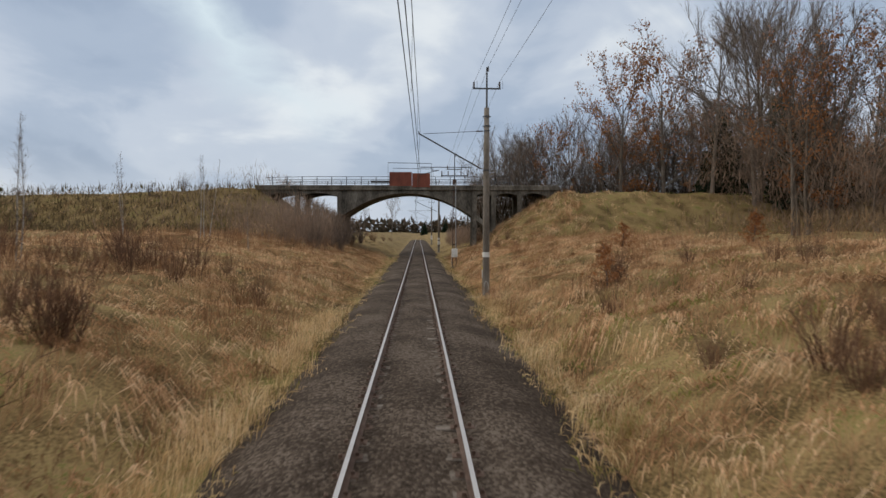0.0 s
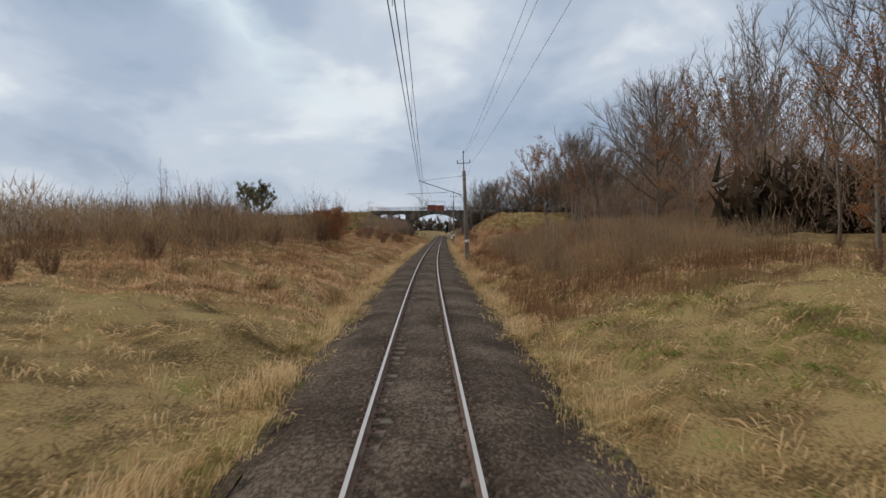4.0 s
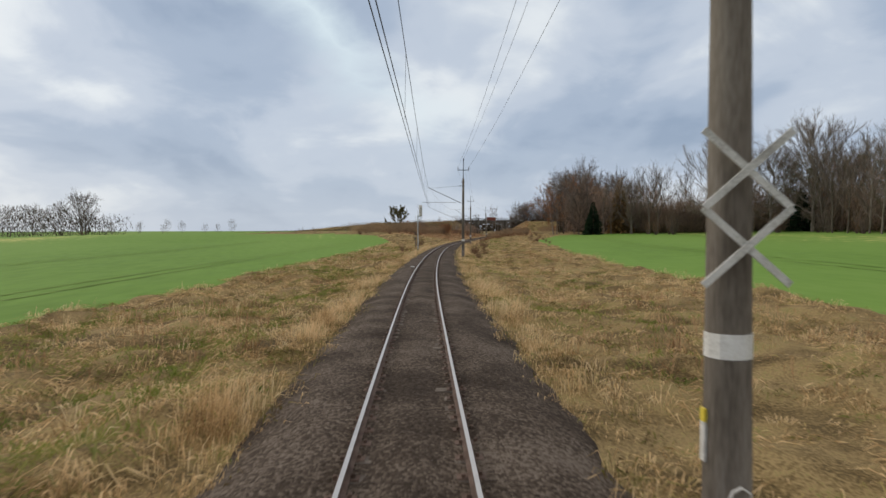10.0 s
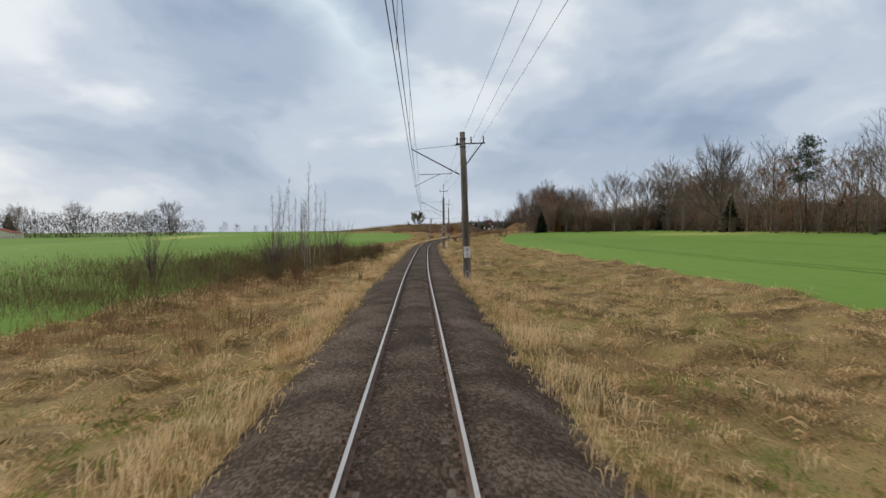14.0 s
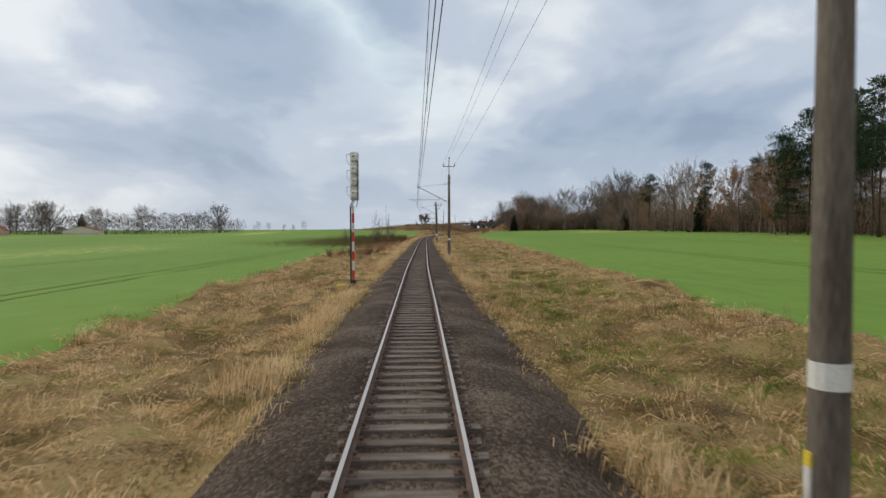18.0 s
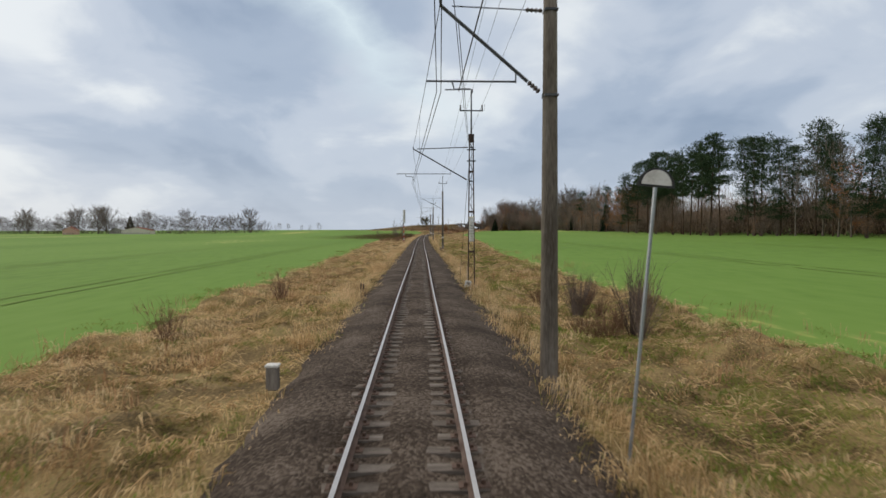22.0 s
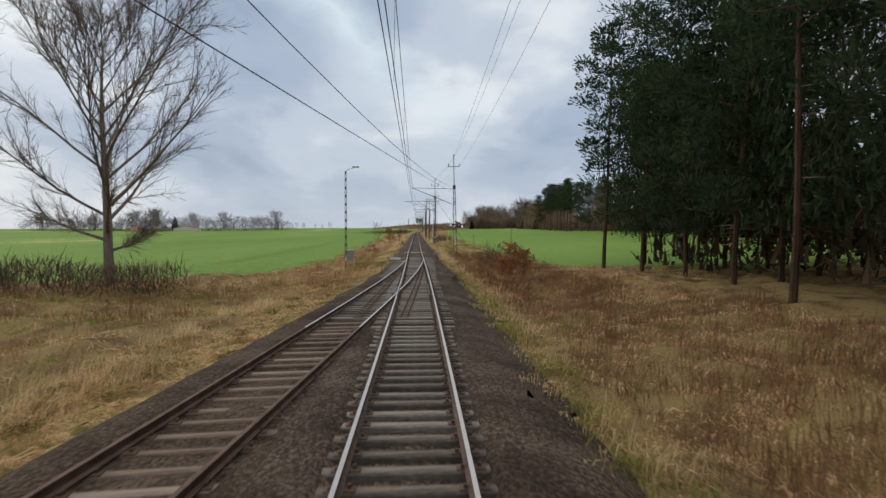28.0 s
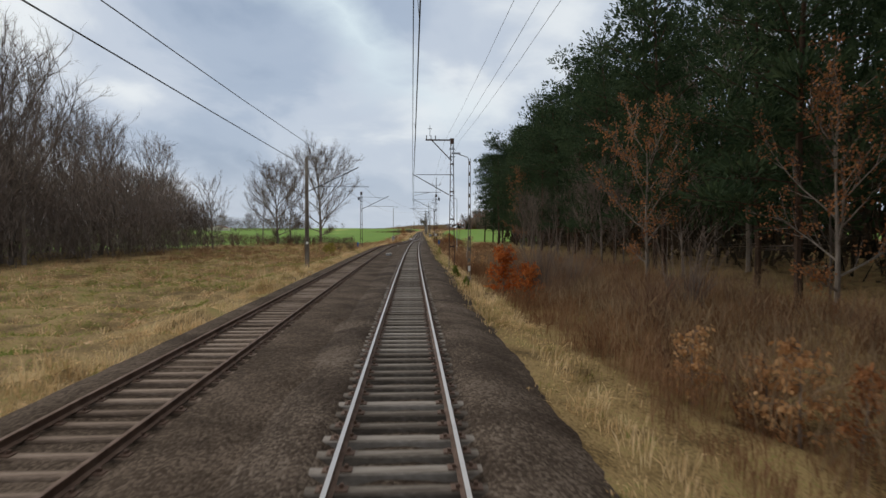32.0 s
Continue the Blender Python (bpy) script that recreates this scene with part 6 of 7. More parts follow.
def plant(kind, y, d, scale=1.0, z=None, var=None, tall=1.0):
    wood, twigs, leaves = PLANTS[kind][var if var is not None else prng.randrange(len(PLANTS[kind]))]
    p = where(y, d)
    label, cat = LABELS[kind]
    ob = thing(kind, label, cat, Matrix.Translation((p.x, p.y, z if z is not None else p.z)) @ Matrix.Rotation(prng.uniform(0, 6.283), 4, "Z") @ Matrix.Diagonal((scale, scale, scale * tall, 1)), GROUPS[cat])
    part("stem" if cat == "shrub" else "trunk", wood, None, ob)
    if twigs:
        part("crown", twigs, None, ob)
    if leaves:
        part("foliage", leaves, None, ob)
    return ob


def u(a, b):
    return prng.uniform(a, b)


def crowns(x, y, cell):
    """Nearest of a loose scatter of tree tops: how far from it (0 to 1), its own height, and the way to it."""
    x, y = np.asarray(x) / cell, np.asarray(y) / cell
    i0, j0 = np.floor(x), np.floor(y)
    best, hi, ox, oy = np.full(x.shape, 9.0), np.zeros(x.shape), np.zeros(x.shape), np.zeros(x.shape)
    for di in (-1, 0, 1):
        for dj in (-1, 0, 1):
            i, j = i0 + di, j0 + dj
            h1 = np.sin(i * 12.9898 + j * 78.233) * 43758.5453
            h2 = np.sin(i * 39.346 + j * 11.135) * 24634.6345
            h3 = np.sin(i * 73.156 + j * 52.235) * 13758.1453
            dx, dy = x - (i + h1 - np.floor(h1)), y - (j + h2 - np.floor(h2))
            q = np.hypot(dx, dy)
            near = q < best
            best, hi, ox, oy = np.where(near, q, best), np.where(near, h3 - np.floor(h3), hi), np.where(near, dx, ox), np.where(near, dy, oy)
    return np.clip(best, 0, 1), hi, ox, oy


def thicket(name, n, place, low, high, size, mat, label, twig=0.5, lie=0.75, blob=6.0, cell=0.0):
    """The inside of a wood: crossing twigs and stems that nobody could count, as one mesh."""
    Y, Dd = place(n)
    g = np.random.default_rng(len(name) + n)
    X = track_x(Y) + Dd
    ang, tilt = g.uniform(0, 2 * np.pi, n), g.normal(lie, 0.8, n)
    ln = size * g.uniform(0.5, 1.5, n)
    ax = np.stack([np.cos(ang) * np.cos(tilt), np.sin(ang) * np.cos(tilt), np.sin(tilt)], -1)
    if cell:
        # rounded crowns of different heights, their twigs fanning out and up
        far_, own, ox, oy = crowns(X, Y, cell)
        top = high * (0.62 + 0.38 * own) * (0.52 + 0.48 * np.sqrt(1 - np.minimum(far_ / 0.85, 1) ** 2)) * (0.92 + 0.14 * hash_noise(Y, Dd, 27.0))
        rise = g.random(n) ** 0.75
        ax = ax * 0.8 + np.stack([ox * 1.3 * rise, oy * 1.3 * rise, 0.93 * lie + 0 * ox], -1)
        ax = ax / np.linalg.norm(ax, axis=1)[:, None]
        zz = land(Y, Dd, False) + low + (top - low - 0.5 * size) * rise
    else:
        top = high * (0.85 + 0.3 * g.random(n) * g.random(n)) * (0.72 + 0.28 * np.abs(hash_noise(Y, Dd, blob))) * (0.9 + 0.16 * hash_noise(Y, Dd, 27.0))
        zz = land(Y, Dd, False) + low + (top - low) * g.random(n) ** 0.9
    ax = ax * ln[:, None]
    sd = np.stack([-np.sin(ang), np.cos(ang), 0 * ang], -1) * (size * twig * g.uniform(0.1, 0.4, n))[:, None]
    c0 = np.stack([X, Y, zz], -1)
    verts = np.stack([c0 - sd, c0 + sd, c0 + ax], 1).reshape(-1, 3)
    return tagged(new(name, quick_mesh(name, verts, np.arange(3 * n), 3, mat)), label, "woodland", kind="stuff")


WOODBROWN = leafy("wood_inside", [(0.13, 0.098, 0.076), (0.225, 0.166, 0.128), (0.33, 0.24, 0.18), (0.40, 0.25, 0.16)], scale=0.08)
# near-black twig tone: the shade inside the woods is put into this colour
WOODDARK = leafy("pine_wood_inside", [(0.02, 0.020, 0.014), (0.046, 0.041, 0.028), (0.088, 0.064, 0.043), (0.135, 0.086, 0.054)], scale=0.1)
WOODBACK = leafy("deep_boughs", [(0.125, 0.096, 0.072), (0.20, 0.152, 0.112), (0.28, 0.21, 0.155), (0.23, 0.195, 0.110)], scale=0.09)
WOODGREY = leafy("grey_twigs", [(0.12, 0.098, 0.084), (0.20, 0.165, 0.142), (0.30, 0.25, 0.215)], scale=0.08)
BRUSHY = leafy("red_brown_brush", [(0.12, 0.080, 0.050), (0.22, 0.155, 0.095), (0.33, 0.235, 0.145), (0.38, 0.21, 0.10)], scale=0.2)
trng = np.random.default_rng(9)


def front(y):
    """Distance of the far wood's edge from the track."""
    return 88 - 12 * np.clip((330 - y) / 110, 0, 1) - 5 * ((y > 440) & (y < 520))


def spots_far(n):
    Y = trng.uniform(205, 745, n)
    return Y, front(Y) + trng.gamma(1.4, 5.0, n)


def spots_bridge(n):
    k = n // 2
    d1 = trng.uniform(30, 118, k)
    y1 = 772 + (d1 - 26) * -0.62 + trng.gamma(1.3, 8.0, k)
    y2 = trng.uniform(782, 925, n - k)
    d2 = 36 + trng.gamma(1.5, 9.0, n - k)
    return np.concatenate([y1, y2]), np.concatenate([d1, d2])


def behind_road(n):
    d = 9 + 75 * trng.random(n)
    return 941 - d * 0.27 + trng.gamma(1.4, 8.0, n), d


thicket("far_wood_inside", 125000, spots_far, 0, 17.0, 1.5, WOODBROWN, "dense brown inside of the wood beyond the field", 0.12, 0.45, cell=6.5)
thicket("far_wood_skirt", 26000, lambda n: (lambda y: (y, front(y) + 1 + trng.gamma(1.5, 3.0, n)))(trng.uniform(205, 748, n)), -0.3, 5.5, 1.1, leafy("dull_wood_skirt", [(0.045, 0.034, 0.027), (0.085, 0.062, 0.047), (0.14, 0.095, 0.068), (0.19, 0.105, 0.065)], scale=0.06), "dull brown undergrowth at the foot of the wood", 0.3)
# the _depth sets are added dark backing: painted shade that closes sky gaps
thicket("far_wood_depth", 14000, lambda n: (trng.uniform(205, 750, n), 97 + trng.uniform(0, 26, n)), -1, 10, 2.6, WOODDARK, "coarse slivers tinted dark as the shaded depth of the wood", 1.0)
thicket("bridge_wood_inside", 110000, spots_bridge, 0, 16.5, 1.4, WOODBROWN, "dense brown inside of the leafless wood", 0.12, 0.45, cell=6.5)
thicket("bridge_wood_depth", 5000, lambda n: (trng.uniform(780, 985, n), 56 + trng.uniform(0, 14, n)), -1, 9, 2.4, WOODDARK, "coarse slivers tinted dark as the shaded depth of the wood", 0.9)
thicket("field_wood_depth", 4000, lambda n: (lambda d: (796 + (d - 26) * -0.62 + trng.uniform(0, 8, n), d))(trng.uniform(30, 120, n)), -1, 9, 2.4, WOODDARK, "coarse slivers tinted dark as the shaded depth of the wood", 0.9)
thicket("field_wood_backing", 34000, lambda n: (lambda d: (781 + (d - 26) * -0.62 + trng.uniform(0, 12, n), d))(trng.uniform(46, 128, n)), -0.5, 12.5, 1.5, WOODBACK, "brown mass of boughs deep in the wood", 0.34, 0.15, cell=7.5)
thicket("far_wood_backing", 40000, lambda n: (lambda y: (y, front(y) + 9 + trng.uniform(0, 14, n)))(trng.uniform(205, 750, n)), -0.5, 11.5, 1.5, WOODBACK, "brown mass of boughs deep in the far wood", 0.34, 0.15, cell=7.5)
thicket("wood_beyond_bridge", 60000, behind_road, 0, 19, 1.5, WOODGREY, "grey-brown leafless wood behind the road", 0.12, 0.5, cell=7.0)
# low slivers in the near-black tone, painting the wood's foot as shaded
thicket("wood_skirt", 14000, behind_road, 0, 9, 1.4, WOODDARK, "slivers tinted dark as the shaded foot of the wood behind the road", 0.45)


def road_slope(n):
    a, b = -trng.uniform(17, 150, n), -trng.uniform(2.5, 17, n)
    x, y = BR_X + a * BR_U.x + b * BR_V.x, BR_Y + a * BR_U.y + b * BR_V.y
    return y, x - track_x(y)


thicket("road_brush", 26000, road_slope, -0.1, 1.3, 0.7, leafy("dark_bank_brush", [(0.05, 0.04, 0.022), (0.095, 0.075, 0.04), (0.15, 0.105, 0.06), (0.11, 0.11, 0.04)], scale=0.15), "dark brown and olive brush on the road bank", 0.3)
thicket("wood_edge_brush", 9000, lambda n: (trng.uniform(800, 905, n), 24 + trng.gamma(2, 4.0, n)), 0, 3.0, 0.8, BRUSHY, "red-brown brush before the wood", 0.12)

# the wood right of the line near the bridge: its edge on the field and its edge on the cutting
for i in range(34):
    d = u(24, 112)
    y = 768 + (d - 26) * -0.62 + abs(prng.gauss(0, 1)) * 9
    k = prng.choices(["bare_tree", "poplar", "rusty_oak", "spruce", "pine", "oak_tree"], [62, 18, 10, 0, 0, 10])[0]
    plant(k, y, d, u(0.95, 1.3) * (0.72 if k in ("pine", "oak_tree") else 1) * (0.68 + 0.32 * min(1, max(0, (d - 38) / 45))))
for i in range(40):
    y = u(800, 925)
    d = 36 + abs(prng.gauss(0, 1)) * 13
    k = prng.choices(["bare_tree", "poplar", "rusty_oak", "spruce", "pine"], [56, 24, 20, 0, 0])[0]
    plant(k, y, d, u(1.0, 1.35) * (0.7 if k == "pine" else 1))
for i in range(36):
    d = 10 + u(0, 60)
    y = 942 - d * 0.27 + abs(prng.gauss(0, 1)) * 9
    plant(prng.choices(["bare_tree", "poplar", "rusty_oak", "spruce"], [52, 26, 16, 6])[0], y, d, u(0.95, 1.2) * (0.72 + 0.38 * min(1.0, d / 55)))
for i in range(22):
    d = u(24, 112)
    plant(prng.choice(["tall_brush", "tall_brush", "rusty_thicket"]), 764 + (d - 26) * -0.62 + u(-2, 4), d, u(0.7, 1.2))
plant("pine", 742, 88, 0.75), plant("pine", 746, 96, 0.7), plant("pine", 736, 104, 0.8), plant("edge_pine", 738, 112, 0.75), plant("larch", 763, 45.6, 1.2), plant("spruce", 757, 36.7, 0.8), plant("poplar", 772, 27.5, 1.1), plant("bare_tree", 776, 30, 1.0), plant("birch", 769.3, 26.2, 1.6), plant("oak_tree", 738, 67, 1.0)
plant("edge_pine", 915, 47, 0.55), plant("edge_pine", 921, 53, 0.6), plant("edge_pine", 908, 57, 0.62), plant("spruce", 912, 50, 1.1), plant("oak_tree", 914, 43, 1.0), plant("spruce", 922, 42, 1.0), plant("spruce", 912, 46, 0.9), plant("rusty_oak", 928, 36, 1.5), plant("rusty_oak", 930, 30, 1.35), plant("rusty_oak", 924, 40, 0.8), plant("oak_tree", 835, 37, 1.08)

# the wood beyond the right-hand field: low and brown far off, tall pines nearer the station
for i in range(118):
    f = i / 117
    y = 735 - 515 * f
    d = float(front(y)) + u(-3, 5)
    if y > 520:
        k, s = prng.choices(["bare_tree", "spruce", "rusty_oak", "pine", "oak_tree"], [62, 4, 20, 6, 8])[0], u(0.9, 1.2)
    elif y > 500 or y < 440:
        k, s = prng.choices(["pine", "bare_tree", "edge_pine", "rusty_oak"], [24, 16, 50, 10])[0], u(0.86, 1.12)
    else:
        k, s = "pine", u(0.95, 1.2)
    plant(k, y, d, s)
for i in range(32):
    y = u(215, 560)
    plant(prng.choices(["pine", "edge_pine", "bare_tree"], [34, 46, 20])[0], y, float(front(y)) + 8 + u(0, 12), u(0.8, 1.0))
for i in range(40):
    y = u(215, 735)
    plant(prng.choice(["tall_brush", "rusty_thicket", "tall_brush"]), y, float(front(y)) - u(1, 4), u(0.8, 1.3))

# the wood by the station
for i in range(30):
    f = i / 29
    y = 168 - 205 * f
    plant("edge_pine" if prng.random() < 0.75 else "pine", y + u(-2, 2), (19.5 if y > 70 else 17.5) + u(-1.5, 2.5), u(0.82, 1.08))
for i in range(18):
    plant(prng.choice(["bare_tree", "bare_tree", "birch", "poplar"]), u(8, 110), 15.5 + u(0, 3), u(0.35, 0.6))
thicket("pine_boughs", 64000, lambda n: (trng.uniform(-30, 172, n), 18.5 + trng.gamma(2.0, 2.8, n)), 3.0, 24, 0.7, NEEDLE, "dark green lower boughs of the pine wood", 0.5, cell=5.5)
# twigs whose near-black colour carries the shade under the pines
thicket("pine_wood_inside", 30000, lambda n: (trng.uniform(-45, 172, n), 22 + trng.gamma(1.6, 8.0, n)), 0, 15, 1.5, WOODDARK, "twigs tinted dark as the shaded inside of the pine wood", 0.45)
thicket("verge_undergrowth", 34000, lambda n: (trng.uniform(5, 70, n), 5.6 + trng.gamma(2.0, 3.4, n)), 0, 2.0, 0.55, BRUSHY, "brown tangle of twigs before the pine wood", 0.08, cell=2.2)
thicket("left_wood_inside", 80000, lambda n: (trng.uniform(50, 122, n), -37 - trng.gamma(1.5, 10.0, n)), 0, 17, 1.3, WOODGREY, "grey tangle inside the leafless wood", 0.16, 0.45, cell=6.0)
# backing added behind the pines, coloured as shade, against sky between trunks
thicket("pine_wood_depth", 8000, lambda n: (trng.uniform(-45, 175, n), 42 + trng.uniform(0, 14, n)), -1, 21, 2.4, WOODDARK, "coarse slivers tinted dark as the shaded depth of the pine wood", 0.9)
thicket("left_hedge", 18000, lambda n: (148 + trng.normal(0, 2.2, n), -trng.uniform(15, 95, n)), 0, 3.6, 0.8, MATS["dull_wood_skirt"], "low brown hedge along the field", 0.16, 0.35, cell=4.5)
thicket("hamlet_trees_inside", 34000, lambda n: (trng.uniform(985, 1040, n), -trng.uniform(262, 620, n)), -1.0, 27, 2.0, leafy("far_garden_trees", [(0.05, 0.042, 0.034), (0.085, 0.07, 0.056), (0.125, 0.10, 0.08)], scale=0.02), "grey hedges and gardens of the far hamlet", 0.5, 0.1, cell=16.0)
thicket("cutting_thicket", 34000, lambda n: (trng.uniform(772, 817, n), -trng.uniform(10.8, 36, n)), 0, 4.2, 0.9, BRUSHY, "brown tangle of twigs above the cutting", 0.08, 0.4, cell=4.0)
thicket("young_birch_thicket", 24000, lambda n: (trng.uniform(528, 576, n), -7.5 - trng.gamma(2, 3.0, n)), 0, 2.6, 0.55, leafy("olive_tangle", [(0.075, 0.068, 0.030), (0.13, 0.112, 0.050), (0.19, 0.145, 0.075)]), "olive tangle of brambles and young birches", 0.09, cell=2.6)
thicket("right_bank_brush", 30000, lambda n: (trng.uniform(768, 806, n), 6 + trng.uniform(0, 13, n)), 0, 2.6, 0.7, BRUSHY, "red-brown brush on the bank of the cutting", 0.07, cell=2.4)
thicket("bridge_bushes", 14000, lambda n: (trng.uniform(903, 938, n), -8 - trng.gamma(2.0, 2.6, n)), 0, 5.2, 0.9, WOODBROWN, "tall brown bushes at the foot of the bridge", 0.09, cell=3.0)
thicket("bridge_side_bushes", 6000, lambda n: (trng.uniform(938, 975, n), 5.5 + trng.gamma(2.0, 2.0, n)), 0, 3.4, 0.8, WOODBROWN, "brown bushes behind the bridge", 0.18)
thicket("far_treeline", 5000, lambda n: (trng.uniform(1750, 1900, n), trng.uniform(-110, 600, n)), -4, 24, 8.0, WOODDARK, "dark woods on the horizon", 1.6, 0.1, 40.0)
thicket("field_edge_scrub", 30000, lambda n: (trng.uniform(506, 548, n), -9.5 - trng.gamma(2.4, 4.4, n)), 0, 2.1, 0.5, MATS["olive_tangle"], "olive-brown scrub between the line and the field", 0.09, cell=2.6)
for row, dd in ((0, 25), (1, 32)):
    for i in range(24):
        y = 172 - 8.6 * i + u(-3, 3)
        plant(prng.choices(["pine", "edge_pine", "bare_tree"], [50, 35, 15])[0], y, dd + u(-2.5, 2.5), u(0.85, 1.1))
for y, d, s in ((38, 14.8, 0.66), (112, 20.5, 0.9), (24, 17.0, 0.6), (120, 21, 0.75)):
    plant("rusty_oak", y, d, s)
for i in range(20):
    plant("pine", 178 + 2.6 * i + u(-1, 1), 26 + 2.4 * i + u(-2, 4), u(0.75, 1.0))
for i in range(90):
    y = u(-22, 66)
    plant(prng.choices(["brush", "tall_brush", "rusty_sapling", "tan_sapling"], [74, 9, 8, 9])[0], y, 6.5 + abs(prng.gauss(0, 1)) * 4.2, u(0.6, 1.0) * (0.6 if y > 50 else 1))
plant("orange_beech", 33.2, 5.15, 1.18), plant("orange_beech", 32.0, 6.3, 0.95)
plant("tan_sapling", 13.4, 6.3, 0.95), plant("tan_sapling", 11.0, 7.3, 1.1), plant("rusty_sapling", 10.2, 7.8, 0.75), plant("tan_sapling", 54, 6.4, 0.8), plant("tan_sapling", 52.5, 5.2, 0.7)
for y, d, s in ((97.0, 3.9, 0.85), (46.0, 3.35, 0.9), (38.0, 3.5, 0.7), (92, 4.0, 0.5), (225.6, -2.5, 0.95), (243.5, 4.0, 0.9), (221, 4.0, 0.7), (110, 4.4, 0.7)):
    plant("young_spruce", y, d, s)

# left of the station: solitary trees, a hedge and a thicket
plant("oak_tree", 159.7, -24.6, 1.1, var=0), plant("poplar", 150.5, -30.5, 1.15), plant("oak_tree", 142.0, -31.5, 0.8, var=1), plant("bare_tree", 150, -37, 0.8), plant("bare_tree", 118, -38, 0.75)
for i in range(34):
    plant(prng.choice(["tall_brush", "brush", "tall_brush", "brush"]), 148 + u(-5, 8), -u(22, 66), u(0.5, 0.9))
for i in range(46):
    y = u(52, 118)
    plant(prng.choices(["bare_tree", "poplar", "tall_brush", "rusty_oak"], [40, 26, 26, 8])[0], y, -36 - u(0, 38) - (8 if y > 95 else 0), u(1.0, 1.3))
plant("yellow_shrub", 93, -12.3, 0.95), plant("yellow_shrub", 95, -13.3, 0.75), plant("rusty_oak", 98, -47, 0.72), plant("oak_tree", 170, -71, 0.78), plant("rusty_oak", 120, -50, 0.8)
for i in range(3):
    plant("bramble", 112 + u(-14, 10), -u(10.5, 13), u(0.5, 0.8))

# along the fields
plant("rusty_sapling", 253.4, -6.0, 1.75), plant("orange_beech", 195.2, -5.7, 0.5), plant("orange_beech", 196.1, -6.2, 0.42), plant("rusty_bush", 194.6, -5.3, 0.4), plant("rusty_bush", 162.2, 8.3, 1.25), plant("rusty_bush", 160.8, 9.2, 1.05), plant("rusty_bush", 161.2, 7.4, 0.75)
plant("tall_brush", 170.5, 7.6, 0.62), plant("tall_brush", 177, 11.5, 0.5), plant("brush", 180, 8, 0.9), plant("brush", 183, 9.5, 0.9), plant("brush", 176, 7, 0.8)
plant("bare_tree", 232, -7.4, 0.28), plant("brush", 231.5, -8.4, 0.8), plant("birch", 228.5, 11.2, 0.5), plant("birch", 192, 13.0, 0.6), plant("brush", 205, -6.0, 0.6), plant("tall_brush", 207, -7.5, 0.5)
for i in range(16):
    plant(prng.choice(["brush", "brush", "tall_brush"]), 299 + u(-7, 9), 6.2 + u(0, 5.0), u(0.55, 0.95) * 0.8)
plant("brush", 303, -7.0, 0.7), plant("brush", 292, -8.4, 0.7), plant("brush", 332, 4.3, 0.35), plant("brush", 365, 3.6, 0.4), plant("brush", 368, 3.4, 0.45)
for i in range(56):
    y = u(522, 584)
    plant(prng.choices(["bramble", "brush", "birch" if y < 548 else "brush", "tall_brush" if y < 552 else "bramble"], [40, 26, 22, 12])[0], y, -u(6.4, 19), u(0.7, 1.1))
for y, d in ((541, -11.2), (545, -10.2), (538, -13), (547, -12.5), (543, -14), (536, -9.5)):
    plant("birch", y, d, u(0.85, 1.1))
for i in range(14):
    plant("brush", u(448, 470), -u(5.5, 13), u(0.5, 0.9))
for i in range(5):
    plant("brush", u(640, 760), prng.choice([-1, 1]) * u(5.2, 9), u(0.4, 0.8))
plant("brush", 711, -5.9, 0.95), plant("brush", 715, 6.4, 0.9), plant("brush", 718, 7.4, 0.8), plant("brush", 696, 7.0, 0.7), plant("brush", 672, 4.9, 0.7), plant("brush", 669, 5.2, 0.8)
for i in range(22):
    plant("brush", u(700, 770), 19 + u(-2, 2.5), u(0.35, 0.6))

# the cutting
plant("rusty_thicket", 816, -11.4, 1.2), plant("rusty_thicket", 814, -12.6, 1.2), plant("rusty_thicket", 812, -13.4, 1.1), plant("rusty_sapling", 815, -12.2, 1.6), plant("rusty_sapling", 813.5, -11.5, 1.4), plant("rusty_thicket", 811, -11.8, 0.9), plant("rusty_bush", 815, -12, 1.5), plant("rusty_bush", 816.5, -11.2, 1.6), plant("rusty_bush", 812, -12.4, 1.4)
for i in range(40):
    y = u(785, 817)
    plant(prng.choices(["tall_brush", "rusty_thicket", "brush", "birch"], [10, 40, 40, 10])[0], y, -u(11, 27), u(0.7, 1.0))
for i in range(26):
    plant("brush", u(762, 792), -u(13, 34), u(0.5, 0.9))
plant("apple_tree", 920, -51.3, 1.7, z=1.6)
for y, d, s in ((872, -14.6, 0.95), (875, -14.6, 0.8), (890, -17.8, 0.7), (900, -16.6, 0.9), (902, -16.9, 0.8), (893, -11.5, 0.4)):
    plant("birch", y, d, s)
for i in range(54):
    y = u(838, 880)
    plant("brush", y, -u(5.5, 17), u(0.55, 0.95))
for i in range(70):
    y = u(772, 872)
    plant("brush", y, u(6.0, 18), u(0.5, 0.95) * (1.1 if y < 815 else 0.7))
for i in range(8):
    plant("birch", u(778, 800), u(9, 17), u(0.45, 0.7))
plant("rusty_sapling", 870, 7.2, 0.7), plant("rusty_bush", 818, 11, 0.8), plant("rusty_sapling", 877, 18, 0.9), plant("rusty_sapling", 884, 13, 0.8), plant("rusty_sapling", 783, 10, 0.8)
for i in range(30):
    plant(prng.choice(["tall_brush", "brush"]), u(905, 945), -u(7.5, 14), u(0.5, 0.8))
for i in range(10):
    plant("brush", u(905, 945), u(8, 12), u(0.5, 0.8))
for i in range(12):
    plant("brush", u(950, 1010), prng.choice([-1, 1]) * u(6, 14), u(0.6, 1.0))
